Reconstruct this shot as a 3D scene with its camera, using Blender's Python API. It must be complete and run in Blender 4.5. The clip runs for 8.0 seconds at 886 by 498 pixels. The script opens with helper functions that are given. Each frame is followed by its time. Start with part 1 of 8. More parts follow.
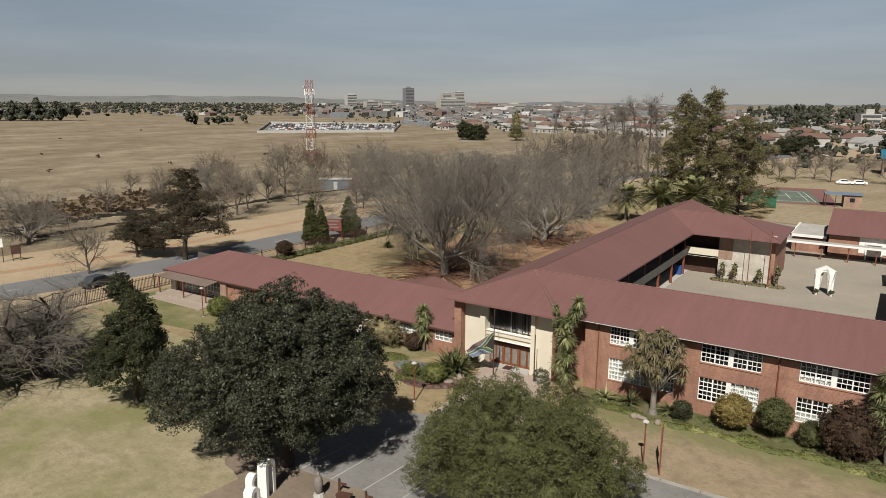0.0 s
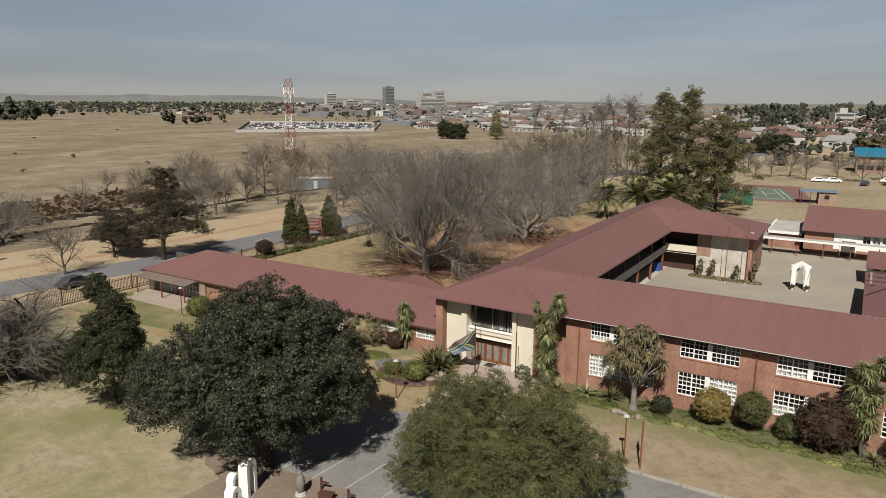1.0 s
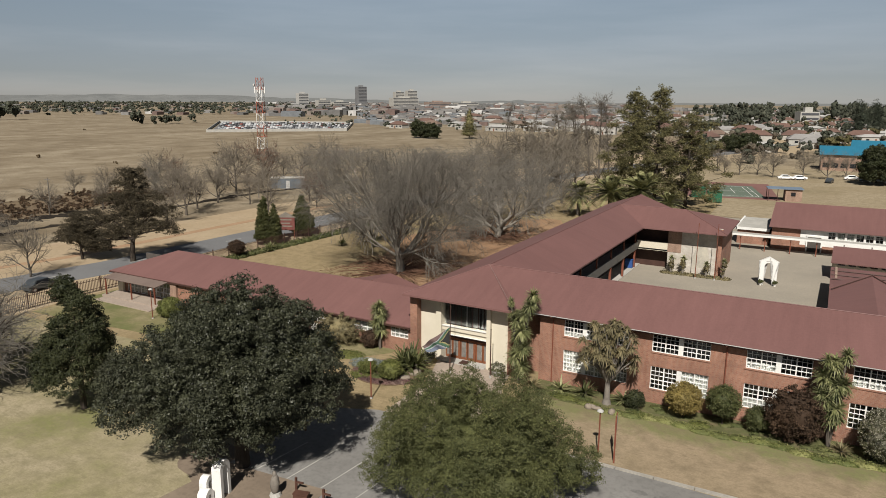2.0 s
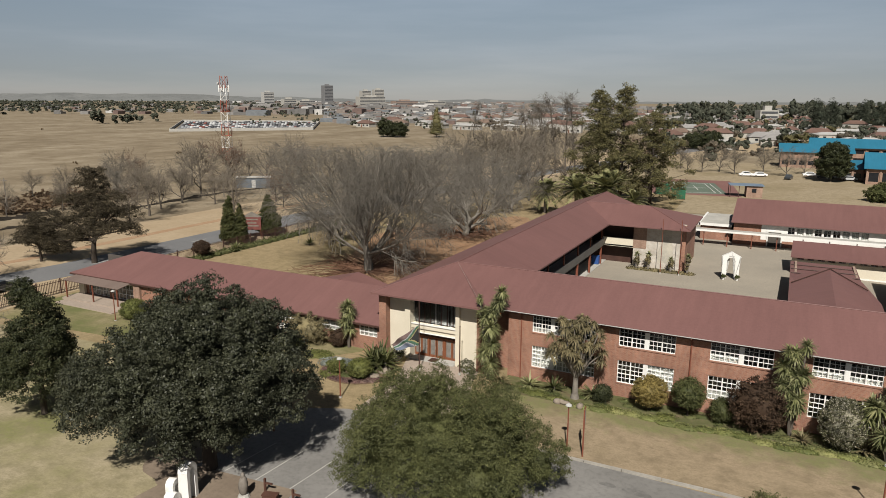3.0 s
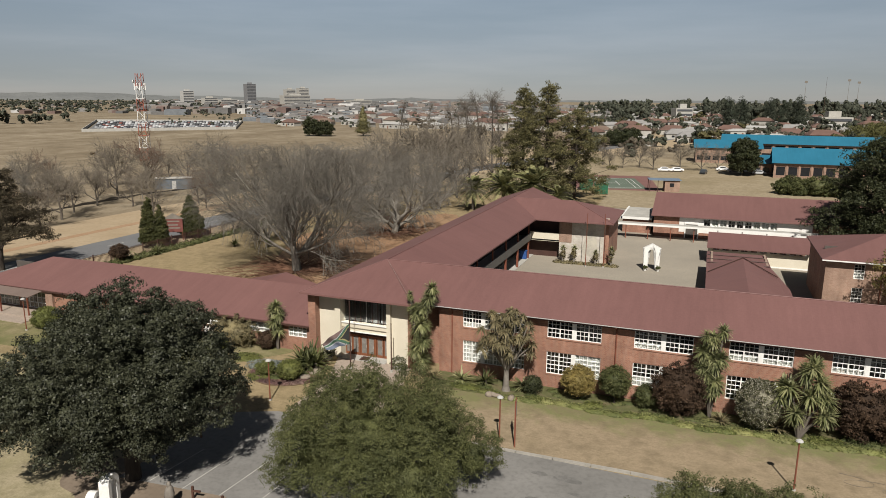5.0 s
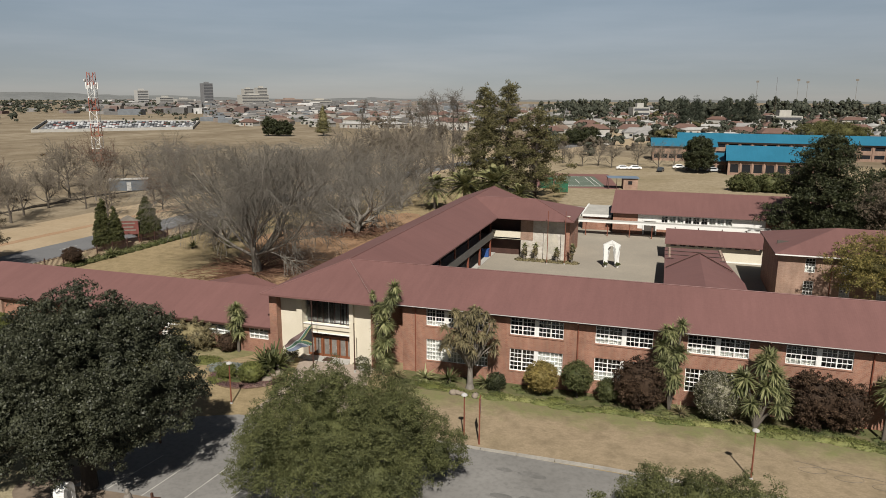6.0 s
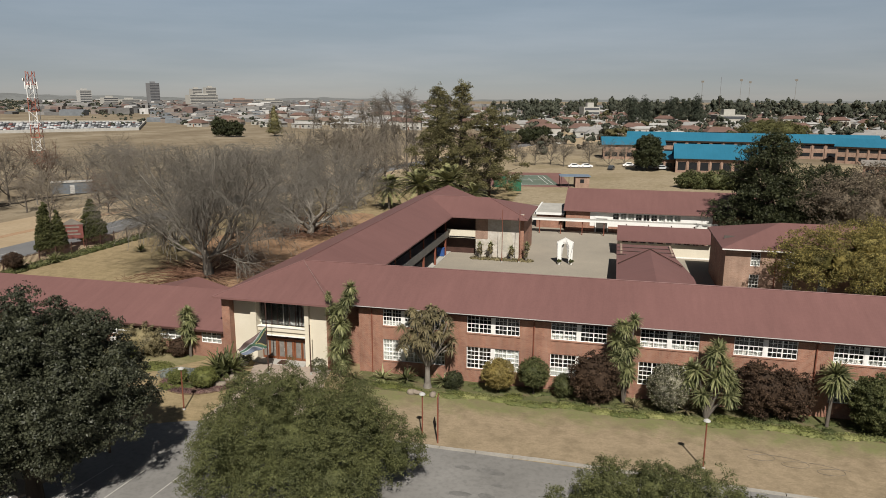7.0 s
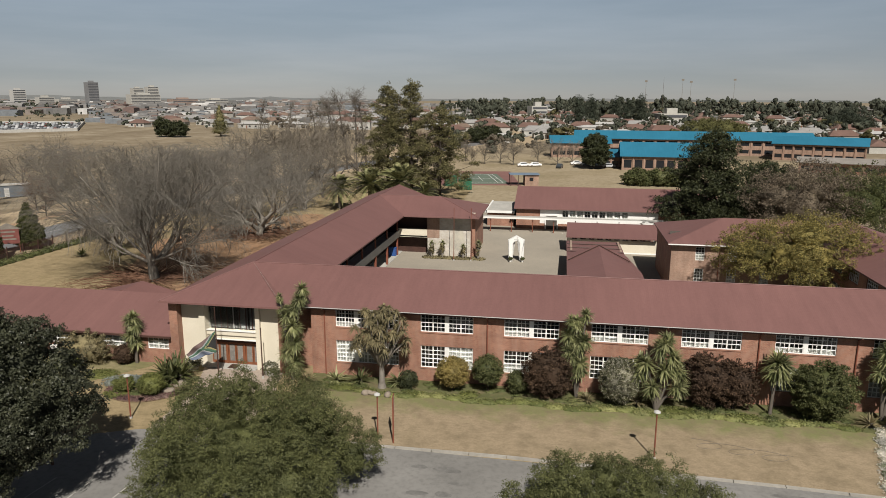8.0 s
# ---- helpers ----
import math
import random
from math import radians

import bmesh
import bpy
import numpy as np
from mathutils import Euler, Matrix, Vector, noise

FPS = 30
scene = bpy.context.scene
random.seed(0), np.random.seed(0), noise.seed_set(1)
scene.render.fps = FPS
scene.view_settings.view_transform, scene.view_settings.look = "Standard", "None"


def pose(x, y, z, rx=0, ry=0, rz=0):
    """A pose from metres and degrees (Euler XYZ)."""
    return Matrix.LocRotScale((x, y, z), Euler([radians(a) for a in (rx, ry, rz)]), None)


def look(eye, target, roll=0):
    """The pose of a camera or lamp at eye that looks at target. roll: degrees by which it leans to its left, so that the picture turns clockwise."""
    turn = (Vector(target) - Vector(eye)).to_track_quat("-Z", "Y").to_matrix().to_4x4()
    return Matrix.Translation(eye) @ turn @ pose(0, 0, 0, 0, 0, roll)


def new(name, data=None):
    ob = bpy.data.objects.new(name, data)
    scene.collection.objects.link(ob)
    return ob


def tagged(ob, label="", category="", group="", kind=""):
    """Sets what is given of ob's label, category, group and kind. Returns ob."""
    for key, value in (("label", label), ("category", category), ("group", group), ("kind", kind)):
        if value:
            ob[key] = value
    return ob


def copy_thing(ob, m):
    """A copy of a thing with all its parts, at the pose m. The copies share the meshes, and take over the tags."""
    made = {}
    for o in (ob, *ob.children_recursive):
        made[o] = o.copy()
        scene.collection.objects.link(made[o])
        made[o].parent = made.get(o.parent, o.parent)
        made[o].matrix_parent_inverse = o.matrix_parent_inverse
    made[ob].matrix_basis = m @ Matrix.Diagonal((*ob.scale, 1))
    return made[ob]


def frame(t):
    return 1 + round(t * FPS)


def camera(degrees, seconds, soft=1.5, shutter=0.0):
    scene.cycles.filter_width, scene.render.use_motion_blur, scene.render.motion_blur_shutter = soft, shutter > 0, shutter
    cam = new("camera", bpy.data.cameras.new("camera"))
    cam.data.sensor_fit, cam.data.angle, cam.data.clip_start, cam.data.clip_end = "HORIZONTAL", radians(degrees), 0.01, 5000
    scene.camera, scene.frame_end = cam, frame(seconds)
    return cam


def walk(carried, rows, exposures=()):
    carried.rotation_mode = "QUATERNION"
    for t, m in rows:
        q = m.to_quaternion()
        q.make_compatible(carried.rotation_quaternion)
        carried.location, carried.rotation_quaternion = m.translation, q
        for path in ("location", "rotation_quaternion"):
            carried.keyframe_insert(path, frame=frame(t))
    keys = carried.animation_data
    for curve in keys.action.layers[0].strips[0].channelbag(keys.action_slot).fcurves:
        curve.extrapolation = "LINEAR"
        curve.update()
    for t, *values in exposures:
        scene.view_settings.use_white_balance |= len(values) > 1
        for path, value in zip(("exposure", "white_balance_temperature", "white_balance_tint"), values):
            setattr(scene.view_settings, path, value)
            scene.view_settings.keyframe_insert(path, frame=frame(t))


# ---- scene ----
cam = camera(64.8, 8.0, soft=0.8)
PATH = [
    (0, (10.956, -53.482, 24.046), (0.290, -37.092, 19.846), 0.34),
    (0.5, (10.953, -53.498, 23.976), (0.514, -36.976, 19.766), 0.34),
    (1, (10.957, -53.510, 23.909), (0.755, -36.829, 19.689), 0.34),
    (1.5, (10.966, -53.519, 23.845), (1.062, -36.661, 19.625), 0.34),
    (3, (11.007, -53.530, 23.667), (2.250, -36.061, 19.417), 0.32),
    (3.5, (11.020, -53.528, 23.614), (2.703, -35.848, 19.354), 0.32),
    (4, (11.032, -53.524, 23.563), (3.164, -35.633, 19.293), 0.31),
    (4.5, (11.039, -53.517, 23.515), (3.651, -35.427, 19.245), 0.30),
    (6, (11.025, -53.482, 23.387), (5.132, -34.858, 19.107), 0.26),
    (6.5, (11.004, -53.467, 23.350), (5.709, -34.658, 19.070), 0.24),
    (7, (10.971, -53.449, 23.316), (6.315, -34.468, 19.036), 0.22),
    (7.5, (10.927, -53.429, 23.284), (6.968, -34.298, 18.994), 0.20),
    (8, (10.868, -53.407, 23.256), (7.576, -34.145, 18.966), 0.18),
]
walk(cam, [(t, look(eye, target, roll)) for t, eye, target, roll in PATH], exposures=[(0, 0.45), (8, 0.45)])

# ---- light ----
SUN_AZ, SUN_EL = radians(19.5), radians(45.5)          # the sun stands behind the camera, to its right
to_sun = Vector((math.sin(SUN_AZ) * math.cos(SUN_EL), -math.cos(SUN_AZ) * math.cos(SUN_EL), math.sin(SUN_EL)))
sun = new("sun", bpy.data.lights.new("sun", "SUN"))
sun.data.energy, sun.data.angle, sun.data.color = 5.0, radians(0.6), (1.0, 0.95, 0.87)
sun.matrix_world = look((0, 0, 60), Vector((0, 0, 60)) - to_sun)

world = bpy.data.worlds.new("sky")
scene.world = world
world.use_nodes = True
wn, wl = world.node_tree.nodes, world.node_tree.links
sky = wn.new("ShaderNodeTexSky")
sky.sky_type, sky.sun_disc = "NISHITA", False
sky.sun_elevation, sky.sun_rotation = SUN_EL, math.atan2(to_sun.x, to_sun.y)
sky.air_density, sky.dust_density, sky.ozone_density, sky.altitude = 0.85, 0.4, 1.0, 2200
wn["Background"].inputs["Strength"].default_value = 0.0365
# thin high cloud all over the sky, which takes some of the blue out of it
tone = wn.new("ShaderNodeHueSaturation")
tone.inputs["Saturation"].default_value = 0.42
wl.new(sky.outputs[0], tone.inputs["Color"])
way = wn.new("ShaderNodeTexCoord")
spread = wn.new("ShaderNodeMapping")
spread.inputs["Scale"].default_value = (1.0, 1.0, 9.0)
wl.new(way.outputs["Generated"], spread.inputs[0])
wisp = wn.new("ShaderNodeTexNoise")
wisp.inputs["Scale"].default_value, wisp.inputs["Detail"].default_value, wisp.inputs["Roughness"].default_value = 2.2, 6, 0.55
wl.new(spread.outputs[0], wisp.inputs["Vector"])
veil = wn.new("ShaderNodeValToRGB")
veil.color_ramp.elements[0].position, veil.color_ramp.elements[0].color = 0.42, (0.88, 0.895, 0.9, 1)
veil.color_ramp.elements[1].position, veil.color_ramp.elements[1].color = 0.66, (1.03, 1.01, 1.0, 1)
wl.new(wisp.outputs["Fac"], veil.inputs[0])
cloud = wn.new("ShaderNodeMix")
cloud.data_type, cloud.blend_type = "RGBA", "MULTIPLY"
cloud.inputs["Factor"].default_value = 1.0
wl.new(tone.outputs[0], cloud.inputs["A"])
wl.new(veil.outputs[0], cloud.inputs["B"])
# haze greys the sky towards the horizon
rise = wn.new("ShaderNodeSeparateXYZ")
wl.new(way.outputs["Generated"], rise.inputs[0])
haze = wn.new("ShaderNodeValToRGB")
while len(haze.color_ramp.elements) < 4:
    haze.color_ramp.elements.new(0.5)
for el, (pos, c) in zip(haze.color_ramp.elements, ((0.0, (0.83, 0.8, 0.81)), (0.05, (0.9, 0.905, 0.92)), (0.13, (1.04, 1.15, 1.19)), (0.5, (0.84, 0.9, 0.94)))):
    el.position, el.color = pos, (*c, 1)
wl.new(rise.outputs["Z"], haze.inputs[0])
hazy = wn.new("ShaderNodeMix")
hazy.data_type, hazy.blend_type = "RGBA", "MULTIPLY"
hazy.inputs["Factor"].default_value = 1.0
wl.new(cloud.outputs["Result"], hazy.inputs["A"])
wl.new(haze.outputs[0], hazy.inputs["B"])
wl.new(hazy.outputs["Result"], wn["Background"].inputs["Color"])

# ---- materials ----
MATS = {}


def nodes_of(name):
    m = bpy.data.materials.new(name)
    m.use_nodes = True
    nt = m.node_tree
    return m, nt, nt.nodes["Principled BSDF"]


def ramp(nt, fac, stops):
    r = nt.nodes.new("ShaderNodeValToRGB")
    e = r.color_ramp.elements
    while len(e) < len(stops):
        e.new(0.5)
    for el, (pos, c) in zip(e, stops):
        el.position, el.color = pos, (*c, 1)
    nt.links.new(fac, r.inputs[0])
    return r.outputs[0]


def noise_tex(nt, vec, scale, detail=4, rough=0.6, stretch=None):
    if stretch:
        mp = nt.nodes.new("ShaderNodeMapping")
        mp.inputs["Scale"].default_value = stretch
        nt.links.new(vec, mp.inputs[0])
        vec = mp.outputs[0]
    n = nt.nodes.new("ShaderNodeTexNoise")
    n.inputs["Scale"].default_value, n.inputs["Detail"].default_value, n.inputs["Roughness"].default_value = scale, detail, rough
    nt.links.new(vec, n.inputs["Vector"])
    return n.outputs["Fac"]


def mixc(nt, fac, a, b, mode="MIX"):
    m = nt.nodes.new("ShaderNodeMix")
    m.data_type, m.blend_type = "RGBA", mode
    for sock, v in ((m.inputs["Factor"], fac), (m.inputs["A"], a), (m.inputs["B"], b)):
        if isinstance(v, (int, float)):
            sock.default_value = v
        elif isinstance(v, tuple):
            sock.default_value = (*v, 1)
        else:
            nt.links.new(v, sock)
    return m.outputs["Result"]


def bump(nt, bsdf, height, strength, dist=0.02):
    b = nt.nodes.new("ShaderNodeBump")
    b.inputs["Strength"].default_value, b.inputs["Distance"].default_value = strength, dist
    nt.links.new(height, b.inputs["Height"])
    nt.links.new(b.outputs[0], bsdf.inputs["Normal"])


def surface(name, c1, c2, big=0.6, fine=14.0, rough=0.8, relief=0.3, metal=0.0, stretch=None, c3=None, vary=0.0, island=0.0, gloss=0.3):
    """A rough surface: two colours by broad noise, a third by fine grain, with relief. vary, island: spread between objects, pieces."""
    if name in MATS:
        return MATS[name]
    m, nt, b = nodes_of(name)
    pos = nt.nodes.new("ShaderNodeNewGeometry").outputs["Position"]
    f1 = noise_tex(nt, pos, big, 5, 0.6, stretch)
    f2 = noise_tex(nt, pos, fine, 4, 0.7)
    col = ramp(nt, f1, ((0.32, c1), (0.68, c2)))
    c3 = c3 or tuple(0.6 * (p + q) / 2 for p, q in zip(c1, c2))
    col = mixc(nt, ramp(nt, f2, ((0.45, (0, 0, 0)), (0.75, (0.6, 0.6, 0.6)))), col, c3)
    if vary:
        r = nt.nodes.new("ShaderNodeObjectInfo").outputs["Random"]
        col = mixc(nt, 1.0, col, ramp(nt, r, ((0, (1 - vary,) * 3), (1, (1 + vary,) * 3))), "MULTIPLY")
    if island:
        r = nt.nodes.new("ShaderNodeNewGeometry").outputs["Random Per Island"]
        col = mixc(nt, 1.0, col, ramp(nt, r, ((0, (1 - island,) * 3), (1, (1 + island,) * 3))), "MULTIPLY")
    nt.links.new(col, b.inputs["Base Color"])
    b.inputs["Roughness"].default_value, b.inputs["Metallic"].default_value = rough, metal
    b.inputs["Specular IOR Level"].default_value = gloss
    if relief:
        bump(nt, b, f2, relief)
    MATS[name] = m
    return m


def leafy(name, c1, c2, c3, rough=0.55, through_light=0.25):
    """Leaves: each island of its own tone, with some light coming through."""
    m, nt, b = nodes_of(name)
    g = nt.nodes.new("ShaderNodeNewGeometry")
    col = ramp(nt, g.outputs["Random Per Island"], ((0.0, c1), (0.55, c2), (1.0, c3)))
    f = noise_tex(nt, g.outputs["Position"], 0.7, 3)
    col = mixc(nt, 1.0, col, ramp(nt, f, ((0.3, (0.7, 0.7, 0.7)), (0.7, (1.25, 1.2, 1.1)))), "MULTIPLY")
    nt.links.new(col, b.inputs["Base Color"])
    b.inputs["Roughness"].default_value = rough
    b.inputs["Specular IOR Level"].default_value = 0.2
    tr = nt.nodes.new("ShaderNodeBsdfTranslucent")
    nt.links.new(col, tr.inputs[0])
    mx = nt.nodes.new("ShaderNodeMixShader")
    mx.inputs[0].default_value = through_light
    nt.links.new(b.outputs[0], mx.inputs[1])
    nt.links.new(tr.outputs[0], mx.inputs[2])
    nt.links.new(mx.outputs[0], nt.nodes["Material Output"].inputs[0])
    return m


def brickwork(name, a, bcol, mortar, w=0.222, h=0.085):
    """Face brick in running bond on upright walls."""
    m, nt, b = nodes_of(name)
    pos = nt.nodes.new("ShaderNodeNewGeometry").outputs["Position"]
    s = nt.nodes.new("ShaderNodeSeparateXYZ")
    nt.links.new(pos, s.inputs[0])
    add = nt.nodes.new("ShaderNodeMath")
    nt.links.new(s.outputs[0], add.inputs[0])
    nt.links.new(s.outputs[1], add.inputs[1])
    c = nt.nodes.new("ShaderNodeCombineXYZ")
    nt.links.new(add.outputs[0], c.inputs[0])
    nt.links.new(s.outputs[2], c.inputs[1])
    t = nt.nodes.new("ShaderNodeTexBrick")
    nt.links.new(c.outputs[0], t.inputs["Vector"])
    t.inputs["Scale"].default_value = 1.0
    t.inputs["Brick Width"].default_value, t.inputs["Row Height"].default_value = w, h
    t.inputs["Mortar Size"].default_value, t.inputs["Mortar Smooth"].default_value = 0.007, 0.2
    t.inputs["Color1"].default_value, t.inputs["Color2"].default_value, t.inputs["Mortar"].default_value = (*a, 1), (*bcol, 1), (*mortar, 1)
    f = noise_tex(nt, pos, 0.5, 5)
    streak = noise_tex(nt, pos, 1.1, 3, 0.6, (1.2, 1.2, 0.15))
    col = mixc(nt, 1.0, t.outputs["Color"], ramp(nt, f, ((0.3, (0.78, 0.76, 0.75)), (0.7, (1.16, 1.14, 1.1)))), "MULTIPLY")
    col = mixc(nt, 1.0, col, ramp(nt, streak, ((0.35, (0.86, 0.84, 0.82)), (0.6, (1.05, 1.05, 1.05)))), "MULTIPLY")
    nt.links.new(col, b.inputs["Base Color"])
    b.inputs["Roughness"].default_value = 0.85
    bump(nt, b, t.outputs["Fac"], -0.35, 0.01)
    return m


def sheet_roof(name, c1, c2, along):
    """Painted corrugated sheet, faded in streaks down the slope. along: 0 where the sheets run along x, 1 along y."""
    m, nt, b = nodes_of(name)
    pos = nt.nodes.new("ShaderNodeNewGeometry").outputs["Position"]
    st = (0.12, 1.2, 0.3) if along == 0 else (1.2, 0.12, 0.3)
    f1 = noise_tex(nt, pos, 0.12, 5, 0.6)
    f2 = noise_tex(nt, pos, 1.4, 4, 0.65, st)
    f3 = noise_tex(nt, pos, 5, 4, 0.7)
    col = ramp(nt, f1, ((0.3, c1), (0.7, c2)))
    col = mixc(nt, 1.0, col, ramp(nt, f2, ((0.3, (0.93, 0.92, 0.92)), (0.7, (1.06, 1.05, 1.05)))), "MULTIPLY")
    col = mixc(nt, 1.0, col, ramp(nt, f3, ((0.35, (0.95, 0.95, 0.95)), (0.65, (1.04, 1.04, 1.04)))), "MULTIPLY")
    nt.links.new(col, b.inputs["Base Color"])
    b.inputs["Roughness"].default_value = 0.62
    b.inputs["Specular IOR Level"].default_value = 0.35
    wv = nt.nodes.new("ShaderNodeTexWave")
    wv.bands_direction = "Y" if along == 0 else "X"
    wv.inputs["Scale"].default_value = 2.1
    nt.links.new(pos, wv.inputs[0])
    bump(nt, b, wv.outputs["Fac"], 0.12, 0.012)
    return m


def glassy(name, col, rough=0.06):
    m, nt, b = nodes_of(name)
    b.inputs["Base Color"].default_value = (*col, 1)
    b.inputs["Roughness"].default_value = rough
    b.inputs["Transmission Weight"].default_value = 1.0
    b.inputs["IOR"].default_value = 1.45
    return m


M_ROOF_Y = sheet_roof("maroon roof sheet", (0.131, 0.066, 0.06), (0.151, 0.076, 0.069), 1)
M_ROOF_X = sheet_roof("maroon roof sheet across", (0.131, 0.066, 0.06), (0.151, 0.076, 0.069), 0)
M_BLUE = sheet_roof("blue roof sheet", (0.012, 0.104, 0.166), (0.017, 0.124, 0.199), 1)
M_BRICK = brickwork("red face brick", (0.261, 0.126, 0.083), (0.199, 0.09, 0.06), (0.266, 0.199, 0.158))
M_BRICK_PALE = brickwork("pale face brick", (0.257, 0.166, 0.126), (0.212, 0.129, 0.096), (0.274, 0.216, 0.166))
M_CREAM = surface("cream plaster", (0.498, 0.452, 0.357), (0.556, 0.51, 0.415), 0.5, 9, 0.85, 0.1, c3=(0.44, 0.394, 0.315))
M_WHITE = surface("white paint", (0.598, 0.589, 0.564), (0.664, 0.656, 0.631), 0.7, 12, 0.6, 0.08, c3=(0.498, 0.481, 0.448))
M_GREYW = surface("grey painted plaster", (0.332, 0.324, 0.307), (0.398, 0.39, 0.373), 0.6, 10, 0.8, 0.1)
M_DARKTRIM = surface("dark brown fascia", (0.042, 0.021, 0.017), (0.066, 0.033, 0.025), 1, 12, 0.6, 0.1)
M_RUSTPOST = surface("rust red painted steel", (0.133, 0.042, 0.025), (0.183, 0.062, 0.037), 2, 20, 0.6, 0.15)
M_TIMBER = surface("varnished timber", (0.133, 0.05, 0.025), (0.199, 0.075, 0.037), 3, 20, 0.45, 0.2, stretch=(6, 6, 0.6))
# near-black albedo: the shade of the rooms is put into this colour
M_INSIDE = surface("interior with shade in colour", (0.058, 0.051, 0.045), (0.087, 0.076, 0.066), 1, 8, 0.9, 0.1)
M_CURTAIN = surface("pale curtain cloth", (0.315, 0.299, 0.266), (0.415, 0.398, 0.357), 2, 9, 0.9, 0.3, stretch=(8, 8, 0.3))
M_GLASS = glassy("window glass", (0.85, 0.9, 0.92))
M_ASPHALT = surface("worn asphalt", (0.141, 0.135, 0.126), (0.207, 0.199, 0.187), 0.13, 3, 0.9, 0.25, c3=(0.1, 0.095, 0.089))
M_ROADGREY = surface("road asphalt", (0.115, 0.115, 0.118), (0.155, 0.154, 0.155), 0.1, 6, 0.95, 0.2)
M_PAVE = surface("courtyard paving", (0.224, 0.199, 0.162), (0.282, 0.249, 0.199), 0.12, 4, 0.9, 0.15, c3=(0.183, 0.166, 0.141))
M_CONC = surface("concrete", (0.299, 0.29, 0.266), (0.382, 0.365, 0.332), 0.6, 9, 0.9, 0.2)
M_PINKPAVE = surface("brick paving", (0.266, 0.216, 0.174), (0.315, 0.257, 0.212), 0.5, 5, 0.9, 0.2)
M_BARK = surface("grey bark", (0.071, 0.058, 0.046), (0.116, 0.1, 0.083), 2, 18, 0.95, 0.4, stretch=(3, 3, 0.5))
M_LIMB = surface("pale grey limbs", (0.14, 0.125, 0.105), (0.215, 0.193, 0.163), 2, 18, 0.95, 0.3, stretch=(3, 3, 0.5))
M_BARK_DARK = surface("dark bark", (0.033, 0.025, 0.02), (0.058, 0.046, 0.035), 2, 18, 0.95, 0.4, stretch=(3, 3, 0.5))
M_TWIG = surface("bare grey twigs", (0.115, 0.103, 0.086), (0.165, 0.149, 0.126), 0.5, 9, 0.95, 0)
M_TWIG_PALE = surface("pale bare twigs", (0.133, 0.112, 0.087), (0.174, 0.149, 0.118), 0.5, 9, 0.95, 0)
M_TWIG_RED = surface("reddish bare twigs", (0.1, 0.062, 0.046), (0.141, 0.091, 0.066), 0.5, 9, 0.95, 0)
L_FICUS = leafy("dark glossy leaves", (0.023, 0.026, 0.016), (0.039, 0.043, 0.027), (0.06, 0.064, 0.042), 0.5, 0.04)
L_OLIVE = leafy("olive green leaves", (0.06, 0.068, 0.027), (0.088, 0.097, 0.039), (0.13, 0.136, 0.06), 0.6)
L_CONIFER = leafy("dark conifer needles", (0.018, 0.023, 0.01), (0.032, 0.037, 0.017), (0.054, 0.06, 0.028), 0.6, 0.1)
L_CYPRESS = leafy("golden cypress sprays", (0.036, 0.042, 0.015), (0.062, 0.068, 0.026), (0.1, 0.1, 0.042), 0.6)
L_PINE = leafy("olive pine foliage", (0.066, 0.065, 0.03), (0.116, 0.108, 0.05), (0.183, 0.166, 0.083), 0.6)
L_PALM = leafy("palm fronds", (0.09, 0.1, 0.045), (0.165, 0.17, 0.078), (0.29, 0.275, 0.15), 0.45, 0.2)
L_ACACIA = leafy("brown acacia foliage", (0.032, 0.027, 0.018), (0.056, 0.047, 0.031), (0.095, 0.08, 0.052), 0.7)
L_STRAP = leafy("strap leaves", (0.1, 0.115, 0.052), (0.17, 0.182, 0.085), (0.28, 0.28, 0.155), 0.5)
L_ALOE = leafy("dry aloe leaves", (0.1, 0.086, 0.05), (0.17, 0.15, 0.085), (0.25, 0.21, 0.125), 0.6)
L_YELLOW = leafy("golden shrub leaves", (0.116, 0.095, 0.029), (0.195, 0.154, 0.054), (0.282, 0.224, 0.091), 0.6)
L_SHRUB = leafy("green shrub leaves", (0.045, 0.054, 0.02), (0.075, 0.084, 0.034), (0.118, 0.122, 0.055), 0.6)
L_PLUM = leafy("plum shrub leaves", (0.034, 0.022, 0.015), (0.06, 0.038, 0.025), (0.1, 0.066, 0.044), 0.75)
L_WHITEFL = leafy("white flowering shrub", (0.058, 0.064, 0.032), (0.1, 0.1, 0.055), (0.42, 0.4, 0.34), 0.6)
L_AUTUMN = leafy("autumn leaves", (0.075, 0.07, 0.024), (0.165, 0.145, 0.05), (0.29, 0.24, 0.085), 0.6)
L_LIME = leafy("bright ground cover", (0.071, 0.083, 0.025), (0.116, 0.129, 0.042), (0.166, 0.174, 0.066), 0.6)
L_GREYBLUE = leafy("blue grey ground cover", (0.133, 0.158, 0.149), (0.183, 0.207, 0.199), (0.249, 0.274, 0.257), 0.7)
# lightened and greyed: some distance haze is put into these leaf colours
L_FAR = leafy("haze-toned far trees", (0.034, 0.04, 0.03), (0.053, 0.059, 0.044), (0.084, 0.088, 0.066), 0.8, 0.1)

# ---- mesh helpers ----


